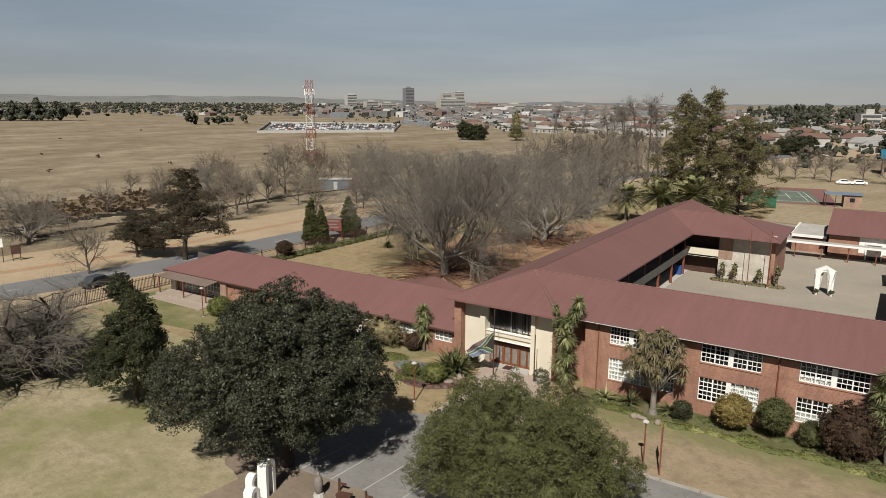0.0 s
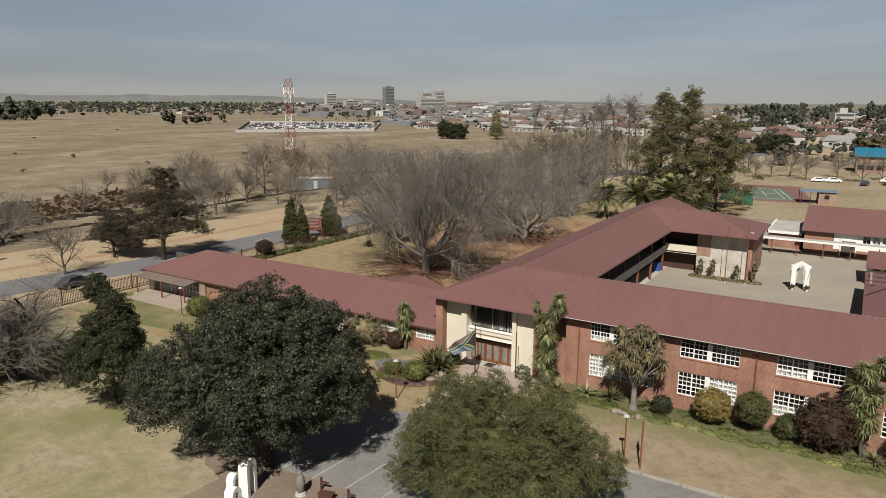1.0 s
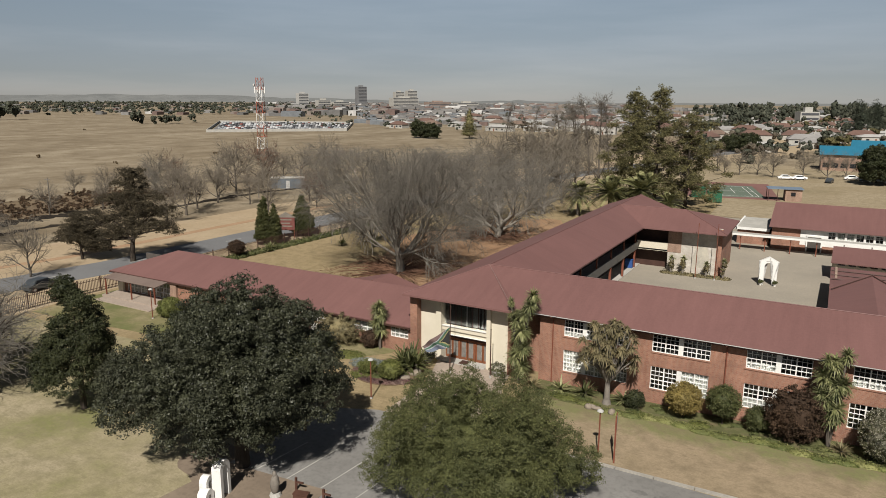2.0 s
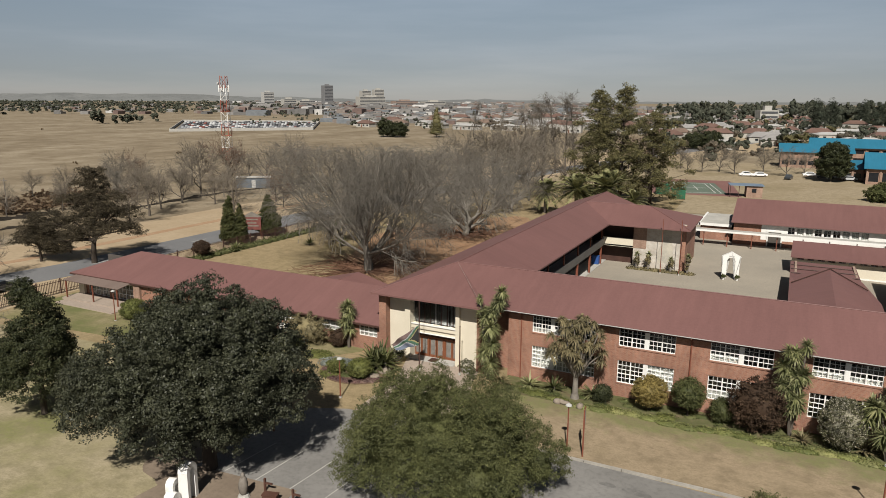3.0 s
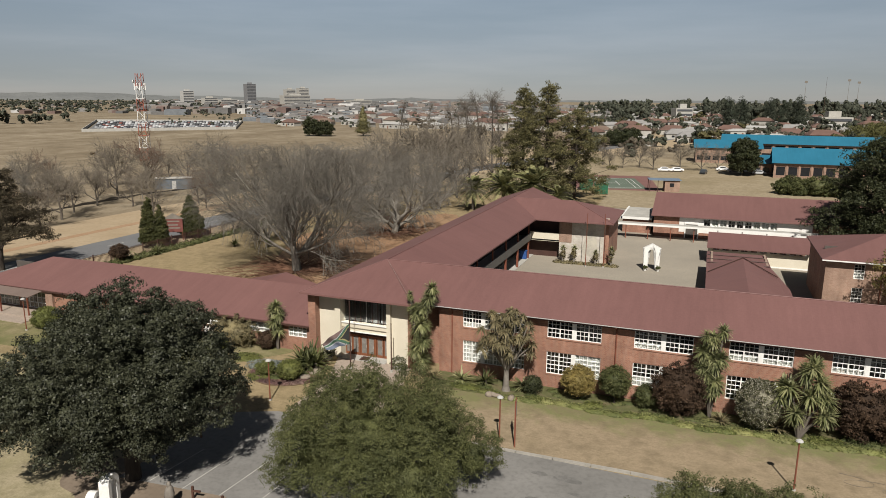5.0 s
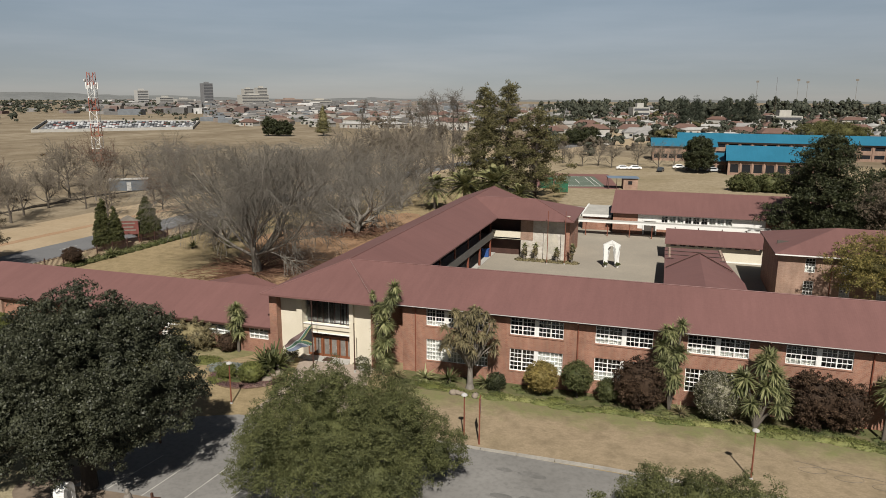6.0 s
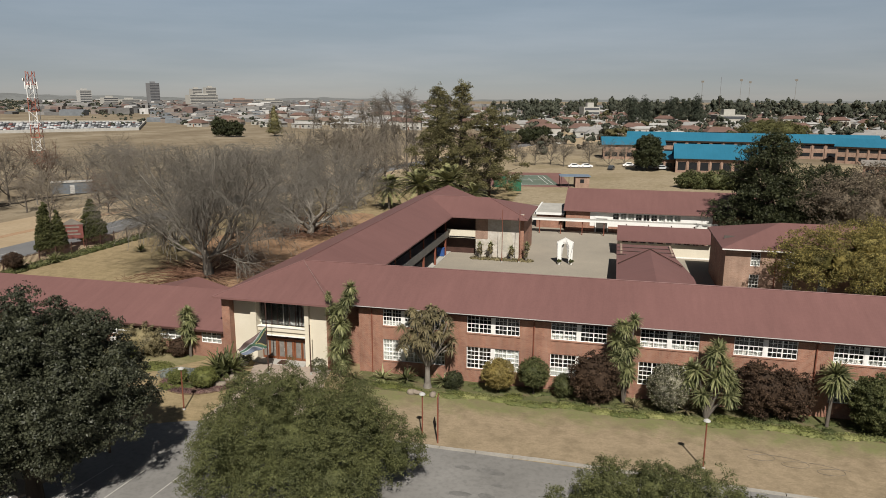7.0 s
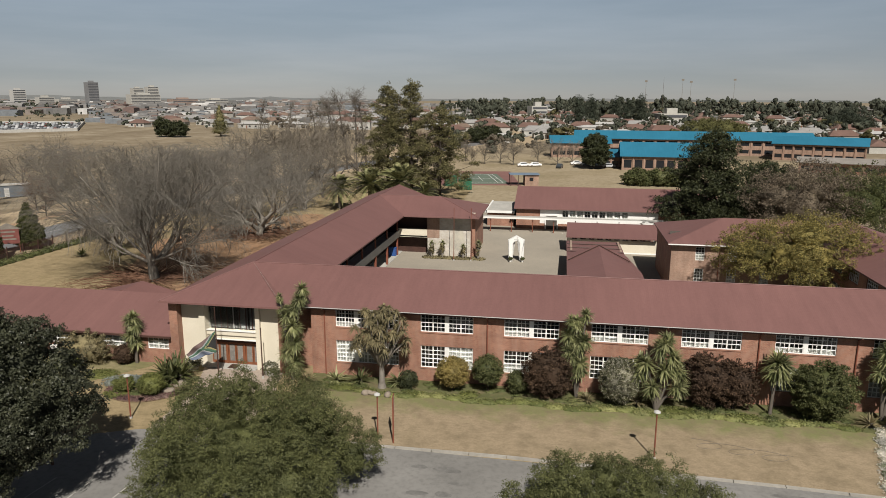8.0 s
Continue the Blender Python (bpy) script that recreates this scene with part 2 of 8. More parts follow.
def np_mesh(name, verts, faces, smooth=False):
    """A mesh from arrays: verts (n, 3), faces (m, k)."""
    me = bpy.data.meshes.new(name)
    v, f = np.asarray(verts, dtype=np.float32), np.asarray(faces, dtype=np.int32)
    me.vertices.add(len(v))
    me.vertices.foreach_set("co", v.ravel())
    m, k = f.shape
    me.loops.add(m * k)
    me.loops.foreach_set("vertex_index", f.ravel())
    me.polygons.add(m)
    me.polygons.foreach_set("loop_start", np.arange(0, m * k, k, dtype=np.int32))
    me.update(calc_edges=True)
    if smooth:
        me.polygons.foreach_set("use_smooth", np.ones(m, dtype=bool))
    return me


def part(name, bm, material, parent=None, label=""):
    """Links a bmesh or mesh as one object under a thing or part."""
    if isinstance(bm, bmesh.types.BMesh):
        me = bpy.data.meshes.new(name)
        bmesh.ops.recalc_face_normals(bm, faces=bm.faces)
        bm.to_mesh(me)
        bm.free()
    else:
        me = bm
    if not me.materials:
        me.materials.append(material)
    ob = new(name, me)
    if parent:
        ob.parent = parent
    if label:
        tagged(ob, label)
    return ob


def thing(name, label, category, group="", kind="", at=None):
    ob = new(name)
    if at:
        ob.matrix_basis = at
    return tagged(ob, label, category, group, kind)


def box(bm, x0, x1, y0, y1, z0, z1):
    vs = [bm.verts.new(p) for p in ((x0, y0, z0), (x1, y0, z0), (x1, y1, z0), (x0, y1, z0), (x0, y0, z1), (x1, y0, z1), (x1, y1, z1), (x0, y1, z1))]
    for f in ((0, 3, 2, 1), (4, 5, 6, 7), (0, 1, 5, 4), (1, 2, 6, 5), (2, 3, 7, 6), (3, 0, 4, 7)):
        bm.faces.new([vs[i] for i in f])


def boxes(*rows):
    bm = bmesh.new()
    for r in rows:
        box(bm, *r)
    return bm


def slab(bm, top, thick):
    """A plate with the polygon top as its upper face, thick metres deep."""
    a = [bm.verts.new(p) for p in top]
    b = [bm.verts.new((p[0], p[1], p[2] - thick)) for p in top]
    bm.faces.new(a)
    bm.faces.new(b[::-1])
    for i in range(len(a)):
        j = (i + 1) % len(a)
        bm.faces.new((a[i], b[i], b[j], a[j]))


def plate(name, pts, z, mat, label="", category="", kind="structure", thick=0.05):
    bm = bmesh.new()
    slab(bm, [(x, y, z) for x, y in pts], thick)
    return tagged(part(name, bm, mat), label, category, "", kind)


def cone(bm, p0, p1, r0, r1, n=8):
    p0, p1 = Vector(p0), Vector(p1)
    q = (p1 - p0).to_track_quat("Z", "Y")
    ra, rb = [], []
    for i in range(n):
        d = q @ Vector((math.cos(2 * math.pi * i / n), math.sin(2 * math.pi * i / n), 0))
        ra.append(bm.verts.new(p0 + d * r0))
        rb.append(bm.verts.new(p1 + d * r1))
    for i in range(n):
        j = (i + 1) % n
        bm.faces.new((ra[i], ra[j], rb[j], rb[i]))
    bm.faces.new(ra[::-1])
    bm.faces.new(rb)


def wall_with_openings(bm, u0, u1, z0, z1, v0, v1, holes, axis="x"):
    """One wall along x (or y) from u0 to u1, between v0 and v1 in depth, with holes (u0, u1, z0, z1) that go through it."""
    us = sorted({u0, u1, *[h[0] for h in holes], *[h[1] for h in holes]})
    zs = sorted({z0, z1, *[h[2] for h in holes], *[h[3] for h in holes]})
    made = {}

    def vert(i, k, v):
        if (i, k, v) not in made:
            made[i, k, v] = bm.verts.new((us[i], v, zs[k]) if axis == "x" else (v, us[i], zs[k]))
        return made[i, k, v]

    def solid(i, k):
        if not (0 <= i < len(us) - 1 and 0 <= k < len(zs) - 1):
            return False
        u, z = (us[i] + us[i + 1]) / 2, (zs[k] + zs[k + 1]) / 2
        return not any(h[0] < u < h[1] and h[2] < z < h[3] for h in holes)

    for i in range(len(us) - 1):
        for k in range(len(zs) - 1):
            if not solid(i, k):
                continue
            c = ((i, k), (i + 1, k), (i + 1, k + 1), (i, k + 1))
            bm.faces.new([vert(*q, v0) for q in c])
            bm.faces.new([vert(*q, v1) for q in c[::-1]])
            for (di, dk), a, b in (((0, -1), c[0], c[1]), ((1, 0), c[1], c[2]), ((0, 1), c[2], c[3]), ((-1, 0), c[3], c[0])):
                if not solid(i + di, k + dk):
                    bm.faces.new((vert(*b, v0), vert(*a, v0), vert(*a, v1), vert(*b, v1)))


def tubes(seg, sides=4):
    """Tapered tubes: seg (n, 8) of p0, p1, r0, r1."""
    seg = np.asarray(seg, dtype=np.float64)
    p0, p1, r0, r1 = seg[:, :3], seg[:, 3:6], seg[:, 6], seg[:, 7]
    d = p1 - p0
    d /= np.maximum(np.linalg.norm(d, axis=1, keepdims=True), 1e-6)
    ref = np.where(np.abs(d[:, 2:3]) > 0.9, np.array([[1.0, 0, 0]]), np.array([[0, 0, 1.0]]))
    u = np.cross(d, ref)
    u /= np.linalg.norm(u, axis=1, keepdims=True)
    w = np.cross(d, u)
    ang = np.arange(sides) * 2 * np.pi / sides
    ring = u[:, None, :] * np.cos(ang)[None, :, None] + w[:, None, :] * np.sin(ang)[None, :, None]
    v = np.concatenate([p0[:, None] + ring * r0[:, None, None], p1[:, None] + ring * r1[:, None, None]], axis=1)
    n = len(seg)
    i = np.arange(sides)
    j = (i + 1) % sides
    f = np.stack([i, j, j + sides, i + sides], axis=1)
    faces = (np.arange(n) * 2 * sides)[:, None, None] + f[None]
    return v.reshape(-1, 3), faces.reshape(-1, 4)


def leaves(pts, nrm, size, rng, aspect=0.55, flat=0.6):
    """A quad leaf at each point, facing roughly along nrm."""
    n = len(pts)
    nn = nrm * flat + rng.normal(size=(n, 3)) * (1 - flat) * 1.2
    nn /= np.maximum(np.linalg.norm(nn, axis=1, keepdims=True), 1e-6)
    t = np.cross(nn, rng.normal(size=(n, 3)))
    t /= np.maximum(np.linalg.norm(t, axis=1, keepdims=True), 1e-6)
    s = np.cross(nn, t)
    L = (size * rng.uniform(0.6, 1.4, n))[:, None]
    v = np.stack([pts - t * L, pts + s * L * aspect - nn * L * 0.1, pts + t * L, pts - s * L * aspect - nn * L * 0.1], axis=1)
    return v.reshape(-1, 3), np.arange(4 * n).reshape(-1, 4)


def ball_dirs(n, rng, low=-1.0):
    z = rng.uniform(low, 1, n)
    a = rng.uniform(0, 2 * np.pi, n)
    r = np.sqrt(1 - z * z)
    return np.stack([r * np.cos(a), r * np.sin(a), z], axis=1)


def blob(center, radii, rng, nu=10, nv=7):
    """A dark inner mass that keeps light from passing straight through a dense crown."""
    u = np.arange(nu) * 2 * np.pi / nu
    v = np.linspace(0.12, np.pi - 0.12, nv)
    p = np.stack([np.outer(np.sin(v), np.cos(u)), np.outer(np.sin(v), np.sin(u)), np.outer(np.cos(v), np.ones(nu))], axis=-1)
    p = p * rng.uniform(0.85, 1.1, (nv, nu, 1)) * np.array(radii) + np.array(center)
    idx = np.arange(nu * nv).reshape(nv, nu)
    a, b = idx[:-1], idx[1:]
    f = np.stack([a, np.roll(a, -1, 1), np.roll(b, -1, 1), b], axis=-1).reshape(-1, 4)
    return p.reshape(-1, 3), f


def join(parts):
    vs, fs, k = [], [], 0
    for v, f in parts:
        vs.append(v)
        fs.append(f + k)
        k += len(v)
    return np.concatenate(vs), np.concatenate(fs)


def crown_mesh(name, lobes, seed, clump=1.0, per=140, leaf=0.16, density=1.0, low=-0.7, core=0.72, aspect=0.55, flat=0.55, rough=0.16, inner=()):
    """A crown: lobes (center, radii), each covered with leafy clumps; the clumps sit at uneven depth and leave gaps."""
    rng = np.random.default_rng(seed)
    out = []
    for c, r in lobes:
        c, r = np.array(c, float), np.array(r, float)
        area = 4 * np.pi * (np.prod(r) ** (2 / 3))
        n = max(6, int(density * area / (clump * clump * 1.5)))
        d = ball_dirs(n, rng, low)
        cc = c + d * r * rng.uniform(1 - rough * 1.6, 1 + rough, (n, 1))
        keep = np.ones(n, bool)
        for c2, r2 in lobes:
            if not (np.allclose(c2, c) and np.allclose(r2, r)):
                keep &= np.linalg.norm((cc - np.array(c2)) / np.array(r2), axis=1) > 0.8
        cc, d = cc[keep], d[keep]
        n = len(cc)
        if n == 0:
            continue
        cr = clump * rng.uniform(0.6, 1.25, n)
        e = ball_dirs(n * per, rng, -0.6)
        k = np.repeat(np.arange(n), per)
        q = cc[k] + e * (cr[k] * rng.uniform(0.45, 1.05, n * per))[:, None] * np.array([1, 1, 0.8])
        nr = e * 0.7 + d[k] * 0.6
        out.append(leaves(q, nr, leaf, rng, aspect, flat))
        if core:
            out.append(blob(c, r * core, rng))
    for c, r in inner:
        out.append(blob(c, np.array(r), rng))
    v, f = join(out)
    return np_mesh(name, v, f)


def bumpy(lobes, seed, r=(0.9, 1.5), per=0.5, low=-0.55, out=0.93):
    """Adds smaller leafy lobes all over larger ones, so that the crown swells and folds unevenly."""
    rng = np.random.default_rng(seed)
    more = []
    for c, q in lobes:
        c, q = np.array(c, float), np.array(q, float)
        n = int(per * 4 * np.pi * (np.prod(q) ** (2 / 3)) / (np.pi * (sum(r) / 2) ** 2))
        for d in ball_dirs(n, rng, low):
            p = c + d * q * out * rng.uniform(0.88, 1.08)
            if all(np.linalg.norm((p - np.array(c2)) / np.array(q2)) > 0.8 for c2, q2 in lobes if c2 is not c):
                s = rng.uniform(*r)
                more.append((p, (s, s, s * rng.uniform(0.75, 1.1))))
    return more


def grow(rng, base, height, spread, levels, counts, start=0.3, r0=0.3, wander=0.25, droop=0.0, upward=0.4, trunk_lean=(0, 0), thin=0.012, ratio=(0.45, 0.75), split=5, keep=(0.35, 0.6), fine=1.0):
    """Segments of a branching tree: a trunk, limbs and ever finer twigs."""
    segs = []

    def limb(p, d, length, rad, level):
        n = split if level < levels else 2
        pts, q, dd = [p], p.copy(), d.copy()
        for i in range(n):
            dd = dd + rng.normal(size=3) * wander * (0.5 if level == 0 else 1.0) / math.sqrt(n)
            dd[2] += (upward if level < levels - 1 else -droop) / n * (0.0 if level == 0 else 1.0)
            dd /= np.linalg.norm(dd)
            q = q + dd * length / n
            pts.append(q.copy())
        end = max(rad * 0.35, thin * 0.6)
        for i in range(n):
            a, b = rad + (end - rad) * i / n, rad + (end - rad) * (i + 1) / n
            segs.append((*pts[i], *pts[i + 1], a, b))
        if level >= levels:
            return
        for k in range(counts[level]):
            f = rng.uniform(start if level == 0 else 0.15, 1.0)
            i = min(int(f * n), n - 1)
            g = f * n - i
            p1 = pts[i] * (1 - g) + pts[i + 1] * g
            axis = pts[i + 1] - pts[i]
            axis /= np.linalg.norm(axis)
            side = np.cross(axis, rng.normal(size=3))
            side /= max(np.linalg.norm(side), 1e-6)
            out = rng.uniform(0.5, 1.0) * spread * (1.0 if level == 0 else fine)
            d1 = axis * (1 - out * 0.6) + side * out
            d1 /= np.linalg.norm(d1)
            limb(p1, d1, length * rng.uniform(*(ratio[level] if isinstance(ratio[0], tuple) else ratio)), max((rad + (end - rad) * f) * rng.uniform(*keep), thin), level + 1)

    d0 = np.array([trunk_lean[0], trunk_lean[1], 1.0])
    limb(np.array(base, float), d0 / np.linalg.norm(d0), height, r0, 0)
    return np.array(segs)


def strap_heads(heads, seed, n=70, length=0.75, width=0.045, droop=0.9, low=-0.5):
    """Rosettes of arching strap leaves: heads are (center, scale)."""
    rng = np.random.default_rng(seed)
    vs, fs, k = [], [], 0
    steps = 5
    for c, sc in heads:
        d = ball_dirs(n, rng, low)
        L = length * sc * rng.uniform(0.7, 1.15, n)
        side = np.cross(d, np.array([0, 0, 1.0]))
        side /= np.maximum(np.linalg.norm(side, axis=1, keepdims=True), 1e-3)
        rows = []
        for s in range(steps):
            t = s / (steps - 1)
            p = np.array(c) + d * (L * t)[:, None]
            p[:, 2] -= droop * L * t * t * 0.5
            w = width * sc * (1.0 - 0.85 * t) * (0.7 + 0.6 * min(t * 4, 1))
            rows.append(np.stack([p - side * w, p + side * w], axis=1))
        v = np.stack(rows, axis=1).reshape(-1, 3)
        i = np.arange(n)[:, None] * steps * 2 + np.arange(steps - 1)[None] * 2
        f = np.stack([i, i + 1, i + 3, i + 2], axis=-1).reshape(-1, 4)
        vs.append(v)
        fs.append(f + k)
        k += len(v)
    return np.concatenate(vs), np.concatenate(fs)


def tree_of(name, label, category, at, trunk, crown, bark, leaf, group=""):
    """A tree with a trunk mesh and a crown mesh."""
    t = thing(name, label, category, group, "", at)
    if trunk is not None:
        part("trunk", trunk, bark, t)
    part("crown", crown, leaf, t)
    return t


def seg_mesh(name, segs, sides=5):
    v, f = tubes(segs, sides)
    return np_mesh(name, v, f, True)

# ---- ground ----


def ground_mat():
    """Dry winter veld: straw, bare soil and scorched patches."""
    m, nt, b = nodes_of("winter veld")
    pos = nt.nodes.new("ShaderNodeNewGeometry").outputs["Position"]
    f1 = noise_tex(nt, pos, 0.02, 8, 0.76, (1.5, 0.7, 1))
    f2 = noise_tex(nt, pos, 0.09, 5, 0.65)
    f3 = noise_tex(nt, pos, 1.3, 5, 0.75)
    col = ramp(nt, f1, ((0.36, (0.154, 0.122, 0.083)), (0.5, (0.216, 0.176, 0.123)), (0.64, (0.286, 0.241, 0.174))))
    col = mixc(nt, ramp(nt, f2, ((0.45, (0, 0, 0)), (0.68, (0.664, 0.664, 0.664)))), col, (0.116, 0.087, 0.054))
    col = mixc(nt, ramp(nt, f3, ((0.4, (0, 0, 0)), (0.75, (0.457, 0.457, 0.457)))), col, (0.1, 0.075, 0.046))
    nt.links.new(col, b.inputs["Base Color"])
    b.inputs["Roughness"].default_value = 1.0
    b.inputs["Specular IOR Level"].default_value = 0.1
    bump(nt, b, f3, 0.5, 0.15)
    return m


def lawn_mat(name, dry, mid, green, cover, scale=0.1, watered=None):
    """Mown lawn, dry with green patches. cover: how far the green spreads, 0 to 1."""
    m, nt, b = nodes_of(name)
    pos = nt.nodes.new("ShaderNodeNewGeometry").outputs["Position"]
    f1 = noise_tex(nt, pos, scale, 5, 0.62)
    f2 = noise_tex(nt, pos, 0.7, 5, 0.7)
    f3 = noise_tex(nt, pos, 9, 4, 0.75)
    lo = 0.75 - 0.5 * cover
    col = ramp(nt, f1, ((lo - 0.12, dry), (lo, mid), (lo + 0.12, green)))
    if watered:
        # the lawn is watered along the beds, and greens unevenly towards them
        s = nt.nodes.new("ShaderNodeSeparateXYZ")
        nt.links.new(pos, s.inputs[0])
        far = nt.nodes.new("ShaderNodeMapRange")
        far.inputs["From Min"].default_value, far.inputs["From Max"].default_value = watered
        nt.links.new(s.outputs[1], far.inputs["Value"])
        wob = nt.nodes.new("ShaderNodeMath")
        wob.operation = "MULTIPLY_ADD"
        nt.links.new(noise_tex(nt, pos, 0.55, 5, 0.65), wob.inputs[0])
        wob.inputs[1].default_value = 1.3
        nt.links.new(far.outputs[0], wob.inputs[2])
        half = nt.nodes.new("ShaderNodeMath")
        half.operation = "MULTIPLY"
        nt.links.new(wob.outputs[0], half.inputs[0])
        half.inputs[1].default_value = 0.5
        col = mixc(nt, ramp(nt, half.outputs[0], ((0.5, (0, 0, 0)), (0.75, (0.85, 0.85, 0.85)))), col, green)
    col = mixc(nt, ramp(nt, f2, ((0.44, (0, 0, 0)), (0.7, (0.8, 0.8, 0.8)))), col, tuple(0.68 * c for c in mid))
    col = mixc(nt, ramp(nt, noise_tex(nt, pos, 2.6, 4, 0.7, (0.6, 1.5, 1)), ((0.5, (0, 0, 0)), (0.72, (0.6, 0.6, 0.6)))), col, tuple(0.62 * c for c in mid))
    col = mixc(nt, ramp(nt, f3, ((0.4, (0, 0, 0)), (0.8, (0.6, 0.6, 0.6)))), col, tuple(0.5 * c for c in mid))
    nt.links.new(col, b.inputs["Base Color"])
    b.inputs["Roughness"].default_value = 1.0
    b.inputs["Specular IOR Level"].default_value = 0.1
    bump(nt, b, f3, 0.4, 0.03)
    return m


M_VELD = ground_mat()
M_DRYLAWN = lawn_mat("dry lawn", (0.274, 0.212, 0.124), (0.241, 0.187, 0.104), (0.166, 0.158, 0.071), 0.28, 0.12)
M_GREENLAWN = lawn_mat("green lawn edge", (0.249, 0.207, 0.124), (0.183, 0.166, 0.083), (0.12, 0.129, 0.051), 0.5, 0.18)
M_BEDLAWN = lawn_mat("lawn along the beds", (0.275, 0.214, 0.142), (0.235, 0.184, 0.118), (0.135, 0.15, 0.056), 0.2, 0.2, (-8.0, -3.4))
M_FRONTLAWN = lawn_mat("patchy front lawn", (0.307, 0.261, 0.174), (0.257, 0.224, 0.133), (0.17, 0.17, 0.071), 0.5, 0.14)
M_PALEGRASS = lawn_mat("pale dry grass", (0.299, 0.245, 0.166), (0.257, 0.207, 0.133), (0.199, 0.166, 0.1), 0.35, 0.05)
M_RED = surface("red earth under trees", (0.23, 0.128, 0.07), (0.27, 0.18, 0.107), 0.06, 3, 1.0, 0.3, c3=(0.17, 0.105, 0.06))
M_SAND = surface("sandy verge", (0.274, 0.207, 0.129), (0.332, 0.261, 0.174), 0.12, 1.2, 1.0, 0.3, c3=(0.207, 0.158, 0.095))
M_SOIL = surface("garden soil", (0.108, 0.071, 0.046), (0.158, 0.108, 0.071), 0.8, 6, 1.0, 0.4)
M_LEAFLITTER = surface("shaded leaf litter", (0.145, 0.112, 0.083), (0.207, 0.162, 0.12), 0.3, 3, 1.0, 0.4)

M_BED = lawn_mat("planted bed ground", (0.141, 0.104, 0.066), (0.12, 0.112, 0.056), (0.091, 0.104, 0.04), 0.6, 0.7)


def ground_sheet():
    bm = bmesh.new()
    g = 4200
    vs = [bm.verts.new(p) for p in ((-g, -900, 0), (g, -900, 0), (g, g, 0), (-g, g, 0))]
    bm.faces.new(vs)
    tagged(part("ground", bm, M_VELD), "dry straw-coloured winter grassland reaching the horizon", "ground", "", "structure")


ground_sheet()


def strip(pts, half):
    """The outline of a band of that half width along a line."""
    left, right = [], []
    for i, p in enumerate(pts):
        a, b = Vector(pts[max(i - 1, 0)]), Vector(pts[min(i + 1, len(pts) - 1)])
        d = (b - a).normalized()
        left.append((p[0] - d.y * half, p[1] + d.x * half))
        right.append((p[0] + d.y * half, p[1] - d.x * half))
    return left + right[::-1]


def patch(cx, cy, rx, ry, seed, lean=0.0, n=40):
    """An uneven round outline."""
    r = random.Random(seed)
    ph = [r.uniform(0, 6.28) for _ in range(4)]
    out = []
    for i in range(n):
        a = 2 * math.pi * i / n
        k = 1 + 0.1 * math.sin(2 * a + ph[0]) + 0.08 * math.sin(3 * a + ph[1]) + 0.05 * math.sin(7 * a + ph[2]) + 0.03 * math.sin(11 * a + ph[3])
        y = ry * k * math.sin(a)
        out.append((cx + rx * k * math.cos(a) + lean * y, cy + y))
    return out


# the road that runs past the school, with its sandy verges
ROAD = [(-92, -60), (-82.5, -18), (-77.5, 8), (-76.6, 35), (-76, 60), (-72, 100), (-60, 170), (-40, 260), (0, 420)]
plate("dirt_track", strip([(x - 11.5 - 0.4 * math.sin(i * 2.3), y) for i, (x, y) in enumerate(ROAD[:7])], 0.9), 0.04, surface("orange dirt", (0.266, 0.166, 0.095), (0.307, 0.207, 0.129), 0.4, 4, 1.0, 0.2), "narrow strip of bare orange earth beside the road", "dirt")
plate("verge", strip(ROAD, 23), 0.02, M_SAND, "pale sandy road verge with thin dry grass", "verge")
plate("road", strip(ROAD, 4.0), 0.05, M_ROADGREY, "grey two-lane asphalt road", "road")


def road_marks():
    pts = [Vector(p) for p in ROAD[:7]]
    for a, b in zip(pts, pts[1:]):
        n = int((b - a).length / 9)
        d = (b - a).normalized()
        s = Vector((-d.y, d.x)) * 0.09
        for i in range(n):
            p = a.lerp(b, (i + 0.3) / n)
            q = p + d * 3.2
            plate("road_mark", [tuple(p + s), tuple(p - s), tuple(q - s), tuple(q + s)], 0.058, M_CONC, "worn white dash along the road", "road marking", "structure", 0.004)


road_marks()
plate("school_ground", [(-66, -45), (60, -45), (60, 64), (-10, 64), (-12, 128), (-58, 128), (-66, 60), (-67.5, 25)], 0.03, M_DRYLAWN,
      "dry straw-coloured school lawn", "lawn")
plate("red_earth", patch(-37, 44, 15, 31, 5, -0.12), 0.05, M_RED,
      "bare red earth under leafless trees", "ground")
plate("front_lawn", [(-66, -46), (-24, -46), (-21.5, -27), (-21, -14), (-35, -10), (-66, -12)], 0.06, M_FRONTLAWN,
      "patchy front lawn, half green and half bare", "lawn")
plate("garden_lawn", [(-66, -10.5), (-48, -9), (-35, -9), (-28, -6), (-24, -1), (-24, 0.2), (-66, 0.2)], 0.075, M_GREENLAWN,
      "green garden lawn beside the single-storey wing", "lawn")
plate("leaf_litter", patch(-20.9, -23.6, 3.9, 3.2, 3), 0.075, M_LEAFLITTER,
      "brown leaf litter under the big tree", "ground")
M_BURNT = surface("burnt grass", (0.014, 0.013, 0.012), (0.03, 0.026, 0.022), 0.3, 2, 1.0, 0.3, c3=(0.07, 0.055, 0.04), gloss=0.0)


